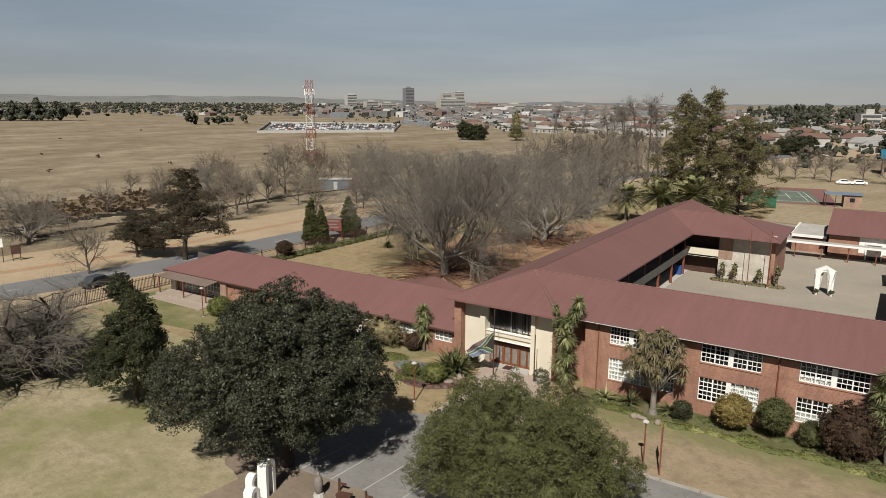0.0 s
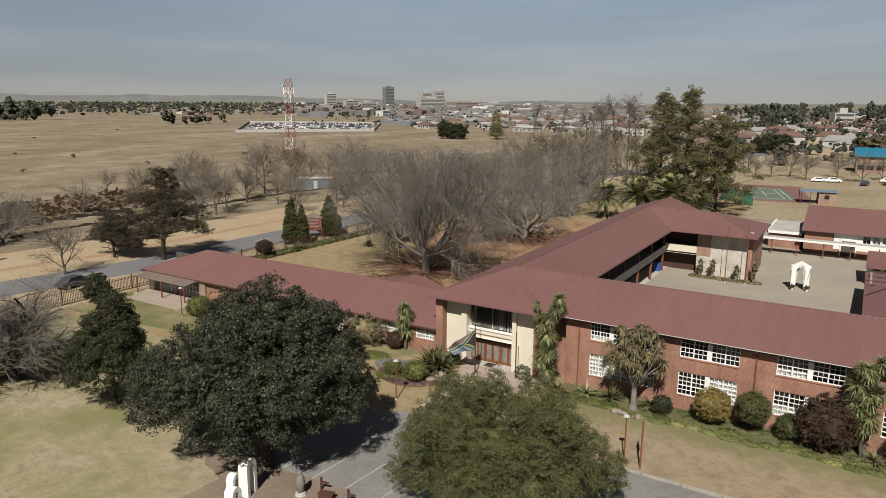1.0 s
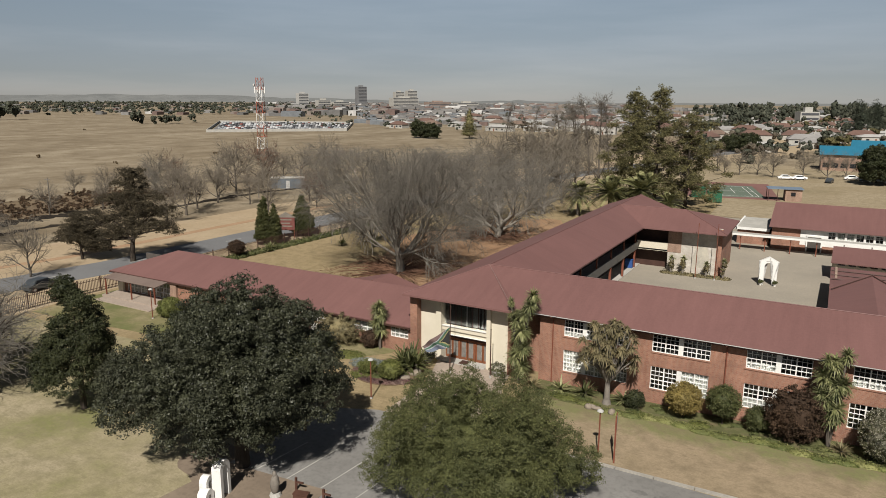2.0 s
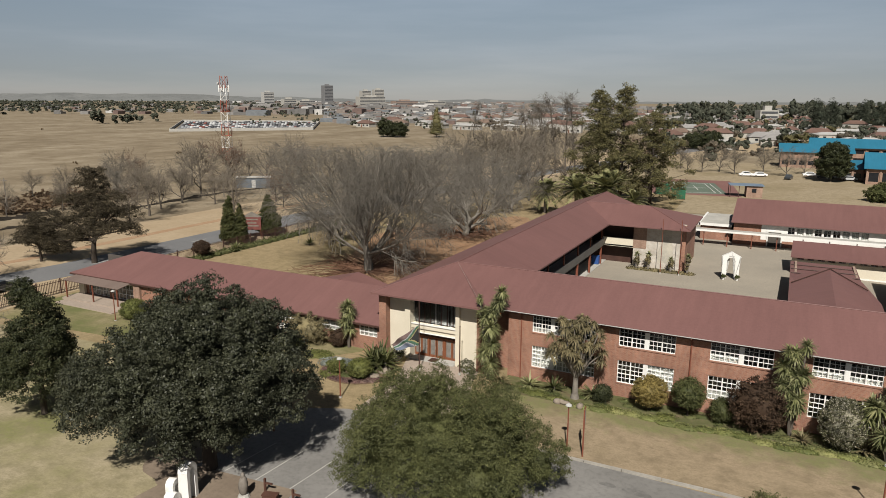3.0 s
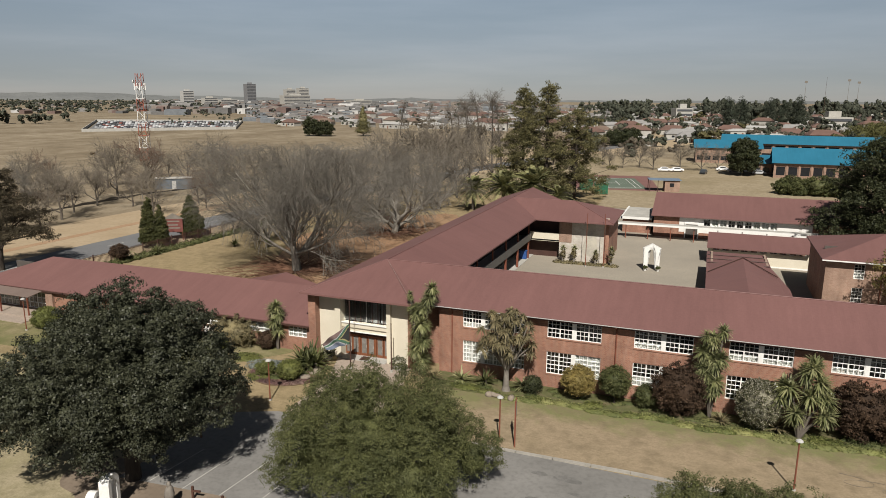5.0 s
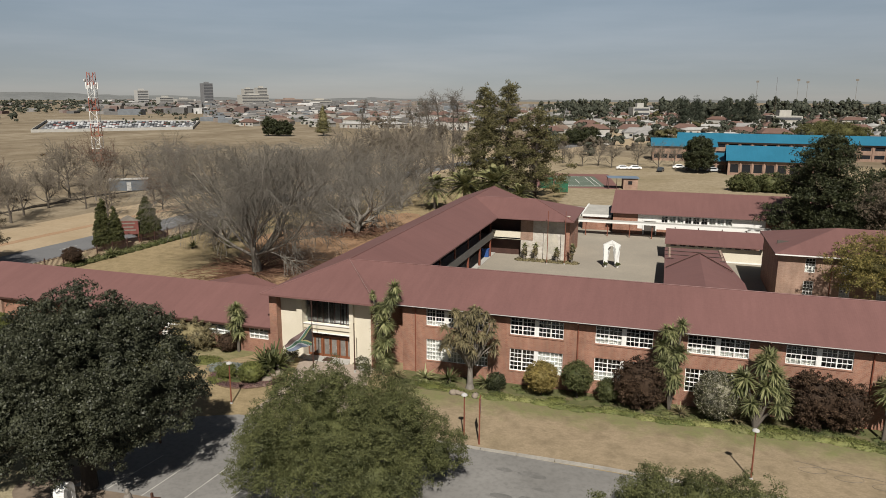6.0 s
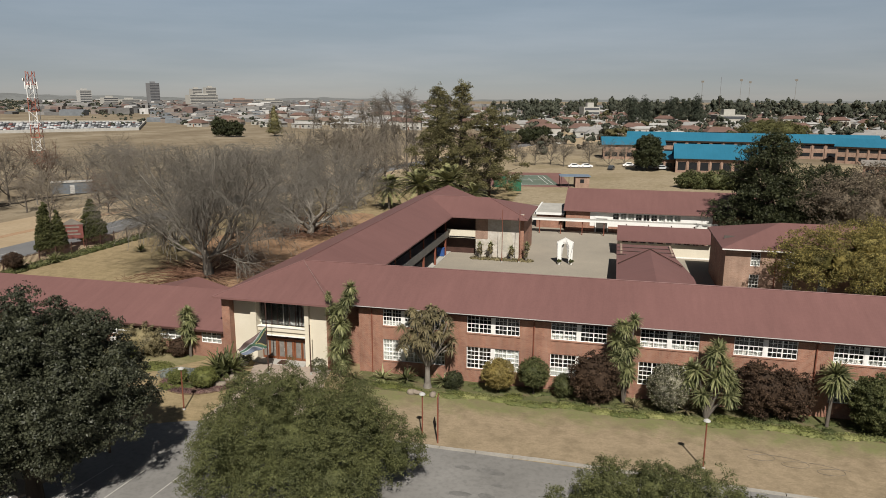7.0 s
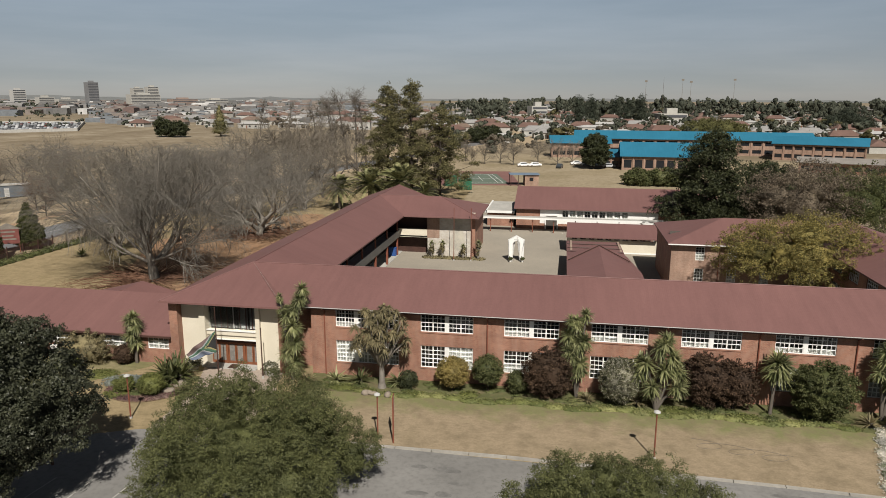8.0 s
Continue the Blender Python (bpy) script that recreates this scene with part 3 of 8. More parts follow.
def ragged(line, half, seed):
    """A band along a line whose width comes and goes."""
    r = random.Random(seed)
    pts = [Vector(a).lerp(Vector(b), k / 8) for a, b in zip(line, line[1:]) for k in range(8)]
    left, right = [], []
    for a, b in zip(pts, pts[1:]):
        d = (b - a).normalized()
        n = Vector((-d.y, d.x))
        left.append(tuple(a + n * half * r.uniform(0.2, 1.3)))
        right.append(tuple(a - n * half * r.uniform(0.2, 1.3)))
    return left + right[::-1]


M_SCRUB = surface("dark scrubby grass", (0.085, 0.06, 0.04), (0.15, 0.112, 0.073), 0.12, 1.5, 1.0, 0.4, c3=(0.2, 0.158, 0.105), gloss=0.05)
plate("scrub", patch(-141, 38, 12, 34, 61, 0.0, 60), 0.03, M_SCRUB, "dark red-brown scrubby grass beside the road", "ground")
for k, (line, half) in enumerate(((((-121.8, 0.3), (-124.2, 6.9), (-125.7, 13.6), (-126.0, 20.3), (-125.0, 26.8), (-125.3, 34.7), (-126.2, 40.9)), 3.4), (((-113.9, 7.6), (-115.4, 14.4), (-115.0, 19.6), (-115.7, 25.9)), 1.5), (((-117, 28), (-114.5, 48), (-117, 70), (-114, 92), (-109, 110)), 1.7))):
    plate("burnt_strip", ragged(line, half, 70 + k), 0.045, M_BURNT, "ragged strip of burnt black grass in the veld", "ground")
plate("playing_field", [(-58, 97), (-12, 101), (46, 97), (160, 120), (150, 215), (20, 224), (-40, 250), (-52, 190)], 0.025, M_PALEGRASS, "pale dry grass of the playing field", "lawn")
plate("courtyard", [(-12.9, 11), (40, 11), (40, 66.5), (-12.9, 66.5)], 0.06, M_PAVE, "sand-grey paved school courtyard", "courtyard")
plate("back_yard", [(-22, 64.4), (46, 66.5), (46, 96), (-22, 100)], 0.05, M_PAVE, "worn paved yard behind the hall", "yard")
plate("lawn_edge", [(-9.5, -11.2), (0.5, -11.35), (16, -11.6), (30, -12.2), (35.5, -12.5), (35.5, -1.2), (-9.4, -1.2)], 0.07, M_BEDLAWN,
      "dry lawn greening towards the flower beds", "lawn")
plate("flower_bed", [(-9.4, -3.4), (0, -3.2), (6, -2.9), (14, -3.0), (24, -2.9), (33.5, -3.6), (45, -3.6), (45, -0.02), (-9.4, -0.02)], 0.1, M_BED,
      "dark soil bed along the facade", "flower bed")

# asphalt drive and parking area in front of the entrance
plate("driveway", [(-22, -24), (-21.6, -13.6), (-18, -12.0), (-10, -11.4), (0.5, -11.6), (25, -12.2), (32, -12.6), (60, -13.5), (60, -45), (-12, -45)], 0.08, M_ASPHALT,
      "worn grey asphalt driveway with parking bays", "driveway")
plate("forecourt", [(-17.4, -11.9), (-17.6, -5.2), (-19.6, 0.6), (-12.2, 0.6), (-11.4, -3.4), (-10.6, -5.0), (-10.4, -11.3)], 0.085, M_PINKPAVE,
      "pinkish brick-paved forecourt before the entrance", "pavement")
plate("dirt_corner", [(-24, -45), (-13.5, -45), (-14.2, -23), (-22, -23.6)], 0.095, M_LEAFLITTER, "bare brown soil beside the driveway", "ground")


M_KERB = surface("worn kerb concrete", (0.224, 0.207, 0.183), (0.332, 0.311, 0.274), 0.5, 4, 0.9, 0.3, c3=(0.166, 0.149, 0.124))


def kerbs():
    line = [(-9.6, -11.35), (0.5, -11.5), (8, -11.45), (16, -11.75), (25, -12.1), (32, -12.5), (46, -13.1)]
    for a, b in zip(line, line[1:]):
        a, b = Vector((*a, 0)), Vector((*b, 0))
        n = max(1, int((b - a).length / 2.4))
        for i in range(n):
            p, q = a.lerp(b, i / n), a.lerp(b, (i + 0.985) / n)
            d = (q - p).normalized()
            s = Vector((-d.y, d.x, 0)) * 0.14
            bm = bmesh.new()
            slab(bm, [(*(p + s).xy, 0.15), (*(p - s).xy, 0.15), (*(q - s).xy, 0.15), (*(q + s).xy, 0.15)], 0.15)
            tagged(part("kerb", bm, M_KERB), "pale concrete kerb stone", "kerb", "kerbs of the driveway", "structure")


kerbs()


def stains():
    m = surface("dark oil stain", (0.108, 0.104, 0.098), (0.158, 0.152, 0.143), 1.2, 6, 0.8, 0.1)
    for k, (x, y, rx, ry) in enumerate(((2.6, -13.6, 0.5, 0.25), (4.4, -13.7, 0.9, 0.35), (3.0, -16.6, 0.7, 0.25), (4.6, -16.5, 0.5, 0.3), (5.2, -15.2, 0.5, 0.2), (25, -13.2, 1.2, 0.2), (-9.6, -14, 0.8, 0.3))):
        plate("stain", patch(x, y, rx, ry, 60 + k, 0, 20), 0.0845, m, "dark oil stain on the asphalt", "stain", "structure", 0.004)


stains()


def parking_lines():
    for x0, y0, x1, y1 in ((-14.75, -23.2, -14.3, -18.4), (-17.3, -23.2, -16.9, -18.6), (-19.8, -23.2, -19.3, -18.8), (-12.2, -23, -11.8, -18.4)):
        bm = bmesh.new()
        slab(bm, [(x0 - 0.038, y0, 0.086), (x0 + 0.038, y0, 0.086), (x1 + 0.038, y1, 0.086), (x1 - 0.038, y1, 0.086)], 0.005)
        tagged(part("parking_line", bm, M_CONC), "worn white painted parking line", "road marking", "parking lines", "structure")


parking_lines()

# ---- the main school building ----
WINDOWS = {}


def window_meshes(w, h, lights, cols, rows):
    key = (w, h, lights, cols, rows)
    if key not in WINDOWS:
        t, lw = 0.055, w / lights
        xs, zs = [], []
        for i in range(lights):
            a, b = i * lw + (0.045 if i else t), (i + 1) * lw - (0.045 if i < lights - 1 else t)
            e = [a + (b - a) * c / cols for c in range(cols + 1)]
            xs += [(e[c] + (0.015 if c else 0), e[c + 1] - (0.015 if c < cols - 1 else 0)) for c in range(cols)]
        for r in range(rows):
            lo, hi = t + (h - 2 * t) * r / rows, t + (h - 2 * t) * (r + 1) / rows
            zs.append((lo + (0.03 if r == rows // 2 else 0.015) * (r > 0), hi - (0.03 if r + 1 == rows // 2 else 0.015) * (r < rows - 1)))
        bm = bmesh.new()
        wall_with_openings(bm, 0, w, 0, h, 0, 0.07, [(*x, *z) for x in xs for z in zs])
        fr = bpy.data.meshes.new("window")
        bm.to_mesh(fr)
        bm.free()
        fr.materials.append(M_WHITE)
        gl = bpy.data.meshes.new("pane")
        bm = boxes((0.04, lw - 0.04, 0.045, 0.053, 0.04, h - 0.04))
        bm.to_mesh(gl)
        bm.free()
        gl.materials.append(M_GLASS)
        WINDOWS[key] = fr, gl, lw
    return WINDOWS[key]


def window(parent, x, y, z, w, h, lights=2, cols=3, rows=4, turn=0, curtain=0.0):
    """A steel window in a wall's opening: frame, a pane to each light, and sometimes a curtain behind."""
    fr, gl, lw = window_meshes(w, h, lights, cols, rows)
    ob = new("window", fr)
    ob.parent = parent
    ob.matrix_basis = pose(x, y, z, 0, 0, turn)
    for i in range(lights):
        p = new("pane", gl)
        p.parent = ob
        p.location = (i * lw, 0, 0)
        p.visible_shadow = False
    if curtain:
        n = 24
        pts = [(w * i / n, 0.22 + 0.03 * (i % 2), zz) for zz in (0.02, h * curtain) for i in range(n + 1)]
        f = [(i, i + 1, n + 2 + i, n + 1 + i) for i in range(n)]
        part("curtain", np_mesh("curtain", pts, f), M_CURTAIN, ob)
    return ob


def roof_plane(parent, pts, mat, thick=0.16, label=""):
    bm = bmesh.new()
    slab(bm, pts, thick)
    return part("roof", bm, mat, parent, label)


E0, RZ = 6.2, 8.2
school = thing("school_building", "two-storey red brick school with maroon sheet roof", "school building")
A, P, Q, RE = (-16.95, 5.45, RZ), (-16.95, 50.9, RZ), (-7.2, 50.9, RZ), (-16.95, 64.3, RZ)
LT, RT = (-22.4, -1.6, 6.24), (-11.5, -1.6, 6.24)
for pts, mat in (
    ((A, (-11.2, -0.7, E0), (47, -0.7, E0), (47, 5.45, RZ)), M_ROOF_Y),
    ((A, (47, 5.45, RZ), (47, 11.6, E0), (-11.6, 11.6, E0)), M_ROOF_Y),
    ((A, LT, RT), M_ROOF_Y),
    ((A, RT, (-11.2, -0.7, E0)), M_ROOF_Y),
    ((A, RE, (-22.4, 64.3, E0), LT), M_ROOF_X),
    ((A, (-11.6, 11.6, E0), (-11.6, 44.3, E0), P), M_ROOF_X),
    ((P, (-11.6, 57.5, E0), (-11.6, 64.3, E0), RE), M_ROOF_X),
    ((P, (-11.6, 44.3, E0), (-0.6, 44.3, E0), Q), M_ROOF_Y),
    ((Q, (-0.6, 44.3, E0), (-0.6, 57.5, E0)), M_ROOF_X),
    ((P, Q, (-0.6, 57.5, E0), (-11.6, 57.5, E0)), M_ROOF_Y),
):
    roof_plane(school, pts, mat)


def ridge_cap(parent, a, b, mat, r=0.1):
    bm = bmesh.new()
    cone(bm, Vector(a) + Vector((0, 0, 0.02)), Vector(b) + Vector((0, 0, 0.02)), r, r, 6)
    part("ridge_cap", bm, mat, parent)


for a, b in ((A, (47, 5.45, RZ)), (A, RE), (P, Q), (Q, (-0.6, 44.3, E0)), (A, LT)):
    ridge_cap(school, a, b, M_ROOF_X, 0.05)
M_FLASH = surface("weathered pale flashing", (0.183, 0.116, 0.104), (0.299, 0.232, 0.207), 3, 12, 0.6, 0.1, c3=(0.166, 0.083, 0.075))
ridge_cap(school, A, (-11.4, -1.4, 6.33), M_FLASH, 0.018)

# front wall of the main wing with its window bays
BAYS = [(-7.35, 5.4, 3), (-0.1, 4.35, 2), (6.75, 4.35, 2), (13.6, 4.35, 2), (20.4, 4.4, 2), (27.2, 4.3, 2), (34.0, 4.3, 2), (40.8, 4.3, 2)]
UP, LOW = (4.36, 5.92), (1.27, 3.16)
holes = []
for x, w, n in BAYS:
    holes += [(x, x + w, *UP), (x, x + w, *LOW)]
bm = bmesh.new()
wall_with_openings(bm, -9.5, 46, 0, 6.28, 0, 0.25, holes)
part("front_wall", bm, M_BRICK, school)
rng = random.Random(4)
for k, (x, w, n) in enumerate(BAYS):
    gap = 0.26
    uw = (w - gap * (n - 1)) / n
    for lo, hi in (UP, LOW):
        for i in range(n):
            up = lo > 3
            window(school, x + i * (uw + gap), 0.07, lo, uw, hi - lo, 2, 3, 4 if up else 5, 0, rng.choice((0, 0.25, 0.3, 0.5) if up else (0, 0.4, 0.6, 0.95)))
            if i:
                part("mullion_panel", boxes((x + i * (uw + gap) - gap, x + i * (uw + gap), 0.05, 0.18, lo, hi)), M_WHITE, school)
        part("sill", boxes((x - 0.05, x + w + 0.05, -0.06, 0.1, lo - 0.09, lo - 0.002)), M_BRICK, school)
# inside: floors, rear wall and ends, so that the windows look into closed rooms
# room surfaces carry the indoor shade in their dark colour
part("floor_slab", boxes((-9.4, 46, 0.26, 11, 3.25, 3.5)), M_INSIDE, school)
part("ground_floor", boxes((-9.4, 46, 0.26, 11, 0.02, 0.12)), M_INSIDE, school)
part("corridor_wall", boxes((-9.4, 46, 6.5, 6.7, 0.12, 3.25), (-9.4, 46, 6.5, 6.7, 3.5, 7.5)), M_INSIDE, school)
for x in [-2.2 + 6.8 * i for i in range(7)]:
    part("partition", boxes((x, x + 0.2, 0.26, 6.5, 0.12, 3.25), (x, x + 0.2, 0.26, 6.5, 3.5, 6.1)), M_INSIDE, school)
part("rear_wall", boxes((-11.4, 46, 10.75, 11, 0, 6.25)), M_BRICK, school)
part("end_wall", boxes((45.75, 46, 0.25, 10.75, 0, 6.3)), M_BRICK, school)
part("corner_wall", boxes((-9.5, -9.25, 0.25, 3.0, 0, 6.28)), M_BRICK, school)
part("gutter", boxes((-11.1, 47, -0.82, -0.71, 6.135, 6.165)), M_GREYW, school, "pale painted eaves gutter")
part("soffit", boxes((-11.1, 47, -0.66, -0.02, 5.98, 6.02)), M_DARKTRIM, school)
for x in (-8.3, 5.4, 12.4, 19.25, 26.05, 32.9):
    bm = bmesh.new()
    cone(bm, (x, -0.09, 0.1), (x, -0.09, 5.75), 0.05, 0.05, 8)
    cone(bm, (x, -0.09, 5.75), (x, -0.72, 6.05), 0.05, 0.05, 8)
    part("downpipe", bm, M_RUSTPOST, school, "rust-red downpipe")

# entrance bay
part("entrance_fin", boxes((-22.05, -21.3, -0.75, 0.4, 0, 6.1)), M_BRICK, school)
part("entrance_fin", boxes((-12.25, -11.85, -0.5, 0.4, 0, 6.1)), M_BRICK, school)
part("side_wall", boxes((-11.85, -9.5, 1.6, 1.85, 0, 6.28)), M_BRICK, school)
part("pier_wall", boxes((-21.3, -19.55, 0, 0.35, 0, 6.15)), M_CREAM, school)
part("pier_wall", boxes((-14.02, -12.25, 0, 0.35, 0, 6.15)), M_CREAM, school)
part("entrance_column", boxes((-19.55, -19.0, -0.32, 0.75, 0, 6.12)), M_CREAM, school)
part("entrance_column", boxes((-14.4, -14.02, -0.32, 0.75, 0, 6.12)), M_CREAM, school)
part("spandrel", boxes((-19.0, -14.4, -0.06, 0.5, 2.98, 3.38), (-19.0, -14.4, 0.1, 0.5, 2.6, 2.978)), M_CREAM, school)
part("ledge", boxes((-19.0, -14.4, -0.16, 0.1, 3.384, 3.44)), M_WHITE, school)
part("ledge", boxes((-19.0, -14.4, -0.06, 0.1, 2.56, 2.62)), M_WHITE, school)
part("lintel", boxes((-19.0, -14.4, 0.62, 0.75, 2.12, 2.64)), M_DARKTRIM, school)
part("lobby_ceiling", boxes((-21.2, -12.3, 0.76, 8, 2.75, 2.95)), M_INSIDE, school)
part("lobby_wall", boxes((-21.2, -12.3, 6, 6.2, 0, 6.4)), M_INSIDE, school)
for i in range(1, 8):
    x = -19.0 + 4.6 * i / 8
    part("glazing_bar", boxes((x - 0.03, x + 0.03, 0.36, 0.44, 3.44, 6.0)), M_DARKTRIM if i != 4 else M_GREYW, school)
p = part("pane", boxes((-19.0, -14.4, 0.395, 0.405, 3.44, 6.0)), M_GLASS, school)
p.visible_shadow = False
# dark stripes put the deep-set window's shade into the curtain colour
M_SHADECURTAIN = surface("striped curtain with window shade", (0.018, 0.017, 0.015), (0.124, 0.116, 0.104), 2, 6, 0.9, 0.3, stretch=(9, 9, 0.1))
M_DRAPE = surface("pale grey drape", (0.166, 0.162, 0.154), (0.249, 0.241, 0.228), 2, 6, 0.9, 0.3, stretch=(7, 7, 0.1))
for x0, w, mat in ((-18.95, 2.6, M_SHADECURTAIN), (-16.3, 0.82, M_DRAPE), (-15.3, 0.84, M_DRAPE)):
    n = int(w * 17)
    pts = [(x0 + w * i / n, 0.56 + 0.06 * (i % 2), z) for z in (3.46, 5.95) for i in range(n + 1)]
    part("curtain", np_mesh("curtain", pts, [(i, i + 1, n + 2 + i, n + 1 + i) for i in range(n)]), mat, school)
part("transom_rail", boxes((-19.0, -14.4, 0.58, 0.7, 2.03, 2.12)), M_TIMBER, school, "varnished timber rail over the doors")
# door panes are opaque, in an uneven pale grey
M_DOORPANE = surface("opaque pale grey door pane", (0.141, 0.129, 0.116), (0.199, 0.183, 0.166), 1.5, 5, 0.25, 0.02)
for x in (-17.53, -15.93):
    part("door_post", boxes((x - 0.07, x + 0.07, 0.55, 0.7, 0.16, 2.03)), M_TIMBER, school)
for x0 in (-18.98, -18.29, -17.45, -16.72, -15.85, -15.13):
    w = 0.7
    d = part("door", boxes((x0 + 0.01, x0 + 0.1, 0.6, 0.68, 0.16, 2.02), (x0 + w - 0.1, x0 + w - 0.01, 0.6, 0.68, 0.16, 2.02), (x0 + 0.1, x0 + w - 0.1, 0.6, 0.68, 1.92, 2.02), (x0 + 0.1, x0 + w - 0.1, 0.6, 0.68, 0.16, 0.4)), M_TIMBER, school, "varnished timber glazed door")
    part("pane", boxes((x0 + 0.1, x0 + w - 0.1, 0.635, 0.645, 0.4, 1.92)), M_DOORPANE, d)
    bm = bmesh.new()
    cone(bm, (x0 + 0.6, 0.56, 0.95), (x0 + 0.6, 0.56, 1.25), 0.015, 0.015, 6)
    part("door_handle", bm, M_CONC, d)
part("entrance_step", boxes((-19.0, -14.5, -0.55, 0.75, 0.06, 0.16)), M_CONC, school)
part("west_wall", boxes((-21.9, -21.65, 0.4, 64, 0, 6.2)), M_BRICK, school)
part("doormat", boxes((-17.1, -16.3, -0.5, 0.4, 0.161, 0.18)), M_DARKTRIM, school)

M_PEELING = surface("weathered pale plaster", (0.33, 0.3, 0.26), (0.5, 0.47, 0.42), 0.8, 3, 0.9, 0.15, c3=(0.3, 0.23, 0.17))

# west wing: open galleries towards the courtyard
# shade under the gallery is put into this wall's dark colour
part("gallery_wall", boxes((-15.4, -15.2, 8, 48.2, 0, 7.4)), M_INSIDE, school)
part("gallery_wall", boxes((-15.2, -8.5, 48.0, 48.2, 0, 6.8)), M_DARKTRIM, school)
part("gallery_floor", boxes((-15.2, -12.75, 11, 48, 2.75, 2.95)), M_GREYW, school)
part("gallery_floor", boxes((-12.75, -8.5, 46.3, 48, 2.75, 2.95)), M_GREYW, school)
part("gallery_step", boxes((-15.2, -12.7, 11, 48, 0.0, 0.14)), M_CONC, school)
part("parapet", boxes((-12.9, -12.72, 11.0, 46.3, 2.7, 3.75)), M_GREYW, school, "grey painted gallery parapet")
part("parapet", boxes((-12.9, -8.5, 46.3, 46.48, 2.7, 3.95)), M_CREAM, school, "cream gallery parapet")
for y in [14.5 + 6.1 * i for i in range(6)]:
    part("gallery_post", boxes((-12.98, -12.72, y, y + 0.26, 0, 2.7), (-12.93, -12.77, y + 0.05, y + 0.21, 3.75, 6.45)), M_RUSTPOST, school)
part("north_wall", boxes((-8.5, -1.4, 46.3, 46.55, 0, 6.6)), M_PEELING, school, "cream plaster wall with a faded mural")
part("brick_panel", boxes((-8.55, -6.7, 46.26, 46.3, 2.7, 6.6)), M_BRICK_PALE, school)
part("pilaster", boxes((-1.85, -1.35, 45.95, 46.6, 0, 6.5)), M_BRICK, school)
part("end_wall", boxes((-1.65, -1.4, 46.6, 56.5, 0, 6.4)), M_BRICK, school)
part("back_wall", boxes((-21.65, -1.4, 56.5, 56.75, 0, 6.4)), M_BRICK, school)
part("gable_wall", boxes((-21.65, -12.5, 63.6, 63.85, 0, 6.3)), M_BRICK, school)
part("east_wall", boxes((-12.6, -12.35, 56.75, 63.6, 0, 6.3)), M_BRICK, school)


def mural():
    """Faded mural: a grey hill form and a few pale figures of no fixed shape."""
    bm = bmesh.new()
    g = [(-5.0, 0.9), (-3.4, 0.9), (-2.9, 2.2), (-3.2, 3.6), (-3.3, 5.9), (-4.6, 5.9), (-4.7, 3.4), (-5.1, 2.2)]
    vs = [bm.verts.new((x, 46.294, z)) for x, z in g]
    bm.faces.new(vs)
    part("mural", bm, surface("faded grey mural paint", (0.282, 0.266, 0.232), (0.415, 0.382, 0.315), 0.9, 4, 0.9, 0.05, c3=(0.457, 0.415, 0.332)), school)


mural()

# ---- the other school buildings ----


def gable_ends(parent, xs, y0, y1, zr, ze, mat, axis="x"):
    ym = (y0 + y1) / 2
    for x in xs:
        bm = bmesh.new()
        pts = [(x, y0, ze), (x, y1, ze), (x, ym, zr)] if axis == "x" else [(y0, x, ze), (y1, x, ze), (ym, x, zr)]
        off = Vector((0.2, 0, 0)) if axis == "x" else Vector((0, 0.2, 0))
        a = [bm.verts.new(p) for p in pts]
        b = [bm.verts.new(Vector(p) + off) for p in pts]
        bm.faces.new(a)
        bm.faces.new(b[::-1])
        for i in range(3):
            bm.faces.new((a[i], b[i], b[(i + 1) % 3], a[(i + 1) % 3]))
        part("gable", bm, mat, parent)


# single-storey wing beside the entrance
wing = thing("classroom_wing", "long single-storey brick wing with maroon hipped roof", "school building")
we, wr = 2.8, 4.75
roof_plane(wing, ((-65.8, -0.7, we), (-22.1, -0.7, we), (-22.1, 5.4, wr), (-60.5, 5.4, wr)), M_ROOF_Y)
roof_plane(wing, ((-65.8, -0.7, we), (-60.5, 5.4, wr), (-65.8, 11.5, we)), M_ROOF_X)
roof_plane(wing, ((-60.5, 5.4, wr), (-22.1, 5.4, wr), (-22.1, 11.5, we), (-65.8, 11.5, we)), M_ROOF_Y)
roof_plane(wing, ((-31.5, 6.6, 4.45), (-31.5, 10.2, 4.45), (-36.5, 10.2, 3.2), (-36.5, 6.6, 3.2)), M_ROOF_X)
roof_plane(wing, ((-31.5, 6.6, 4.45), (-26.5, 6.6, 3.2), (-26.5, 10.2, 3.2), (-31.5, 10.2, 4.45)), M_ROOF_X)
WH = [(-63.2, -59.6, 0.4, 2.3), (-59.3, -55.6, 0.4, 2.3), (-46, -42.5, 1.3, 2.5), (-38.6, -36.9, 0.25, 2.5), (-35.7, -31.5, 1.4, 2.52), (-29.4, -26.7, 1.4, 2.52), (-24.6, -22.6, 1.4, 2.52)]
bm = bmesh.new()
wall_with_openings(bm, -65, -22.05, 0, 2.75, -0.25, 0.0, WH)
part("front_wall", bm, M_BRICK, wing)
for x0, x1, z0, z1 in WH:
    window(wing, x0, -0.2, z0, x1 - x0, z1 - z0, 3 if x1 - x0 > 3 else 2, 2, 3, 0, rng.choice((0, 0.9, 0.6)))
part("inner_wall", boxes((-64.9, -22.2, 4, 4.2, 0, 4.2)), M_INSIDE, wing)
part("end_wall", boxes((-65, -64.75, 0.0, 10.5, 0, 2.75)), M_BRICK, wing)
part("rear_wall", boxes((-65, -22.2, 10.5, 10.75, 0, 2.75)), M_BRICK, wing)
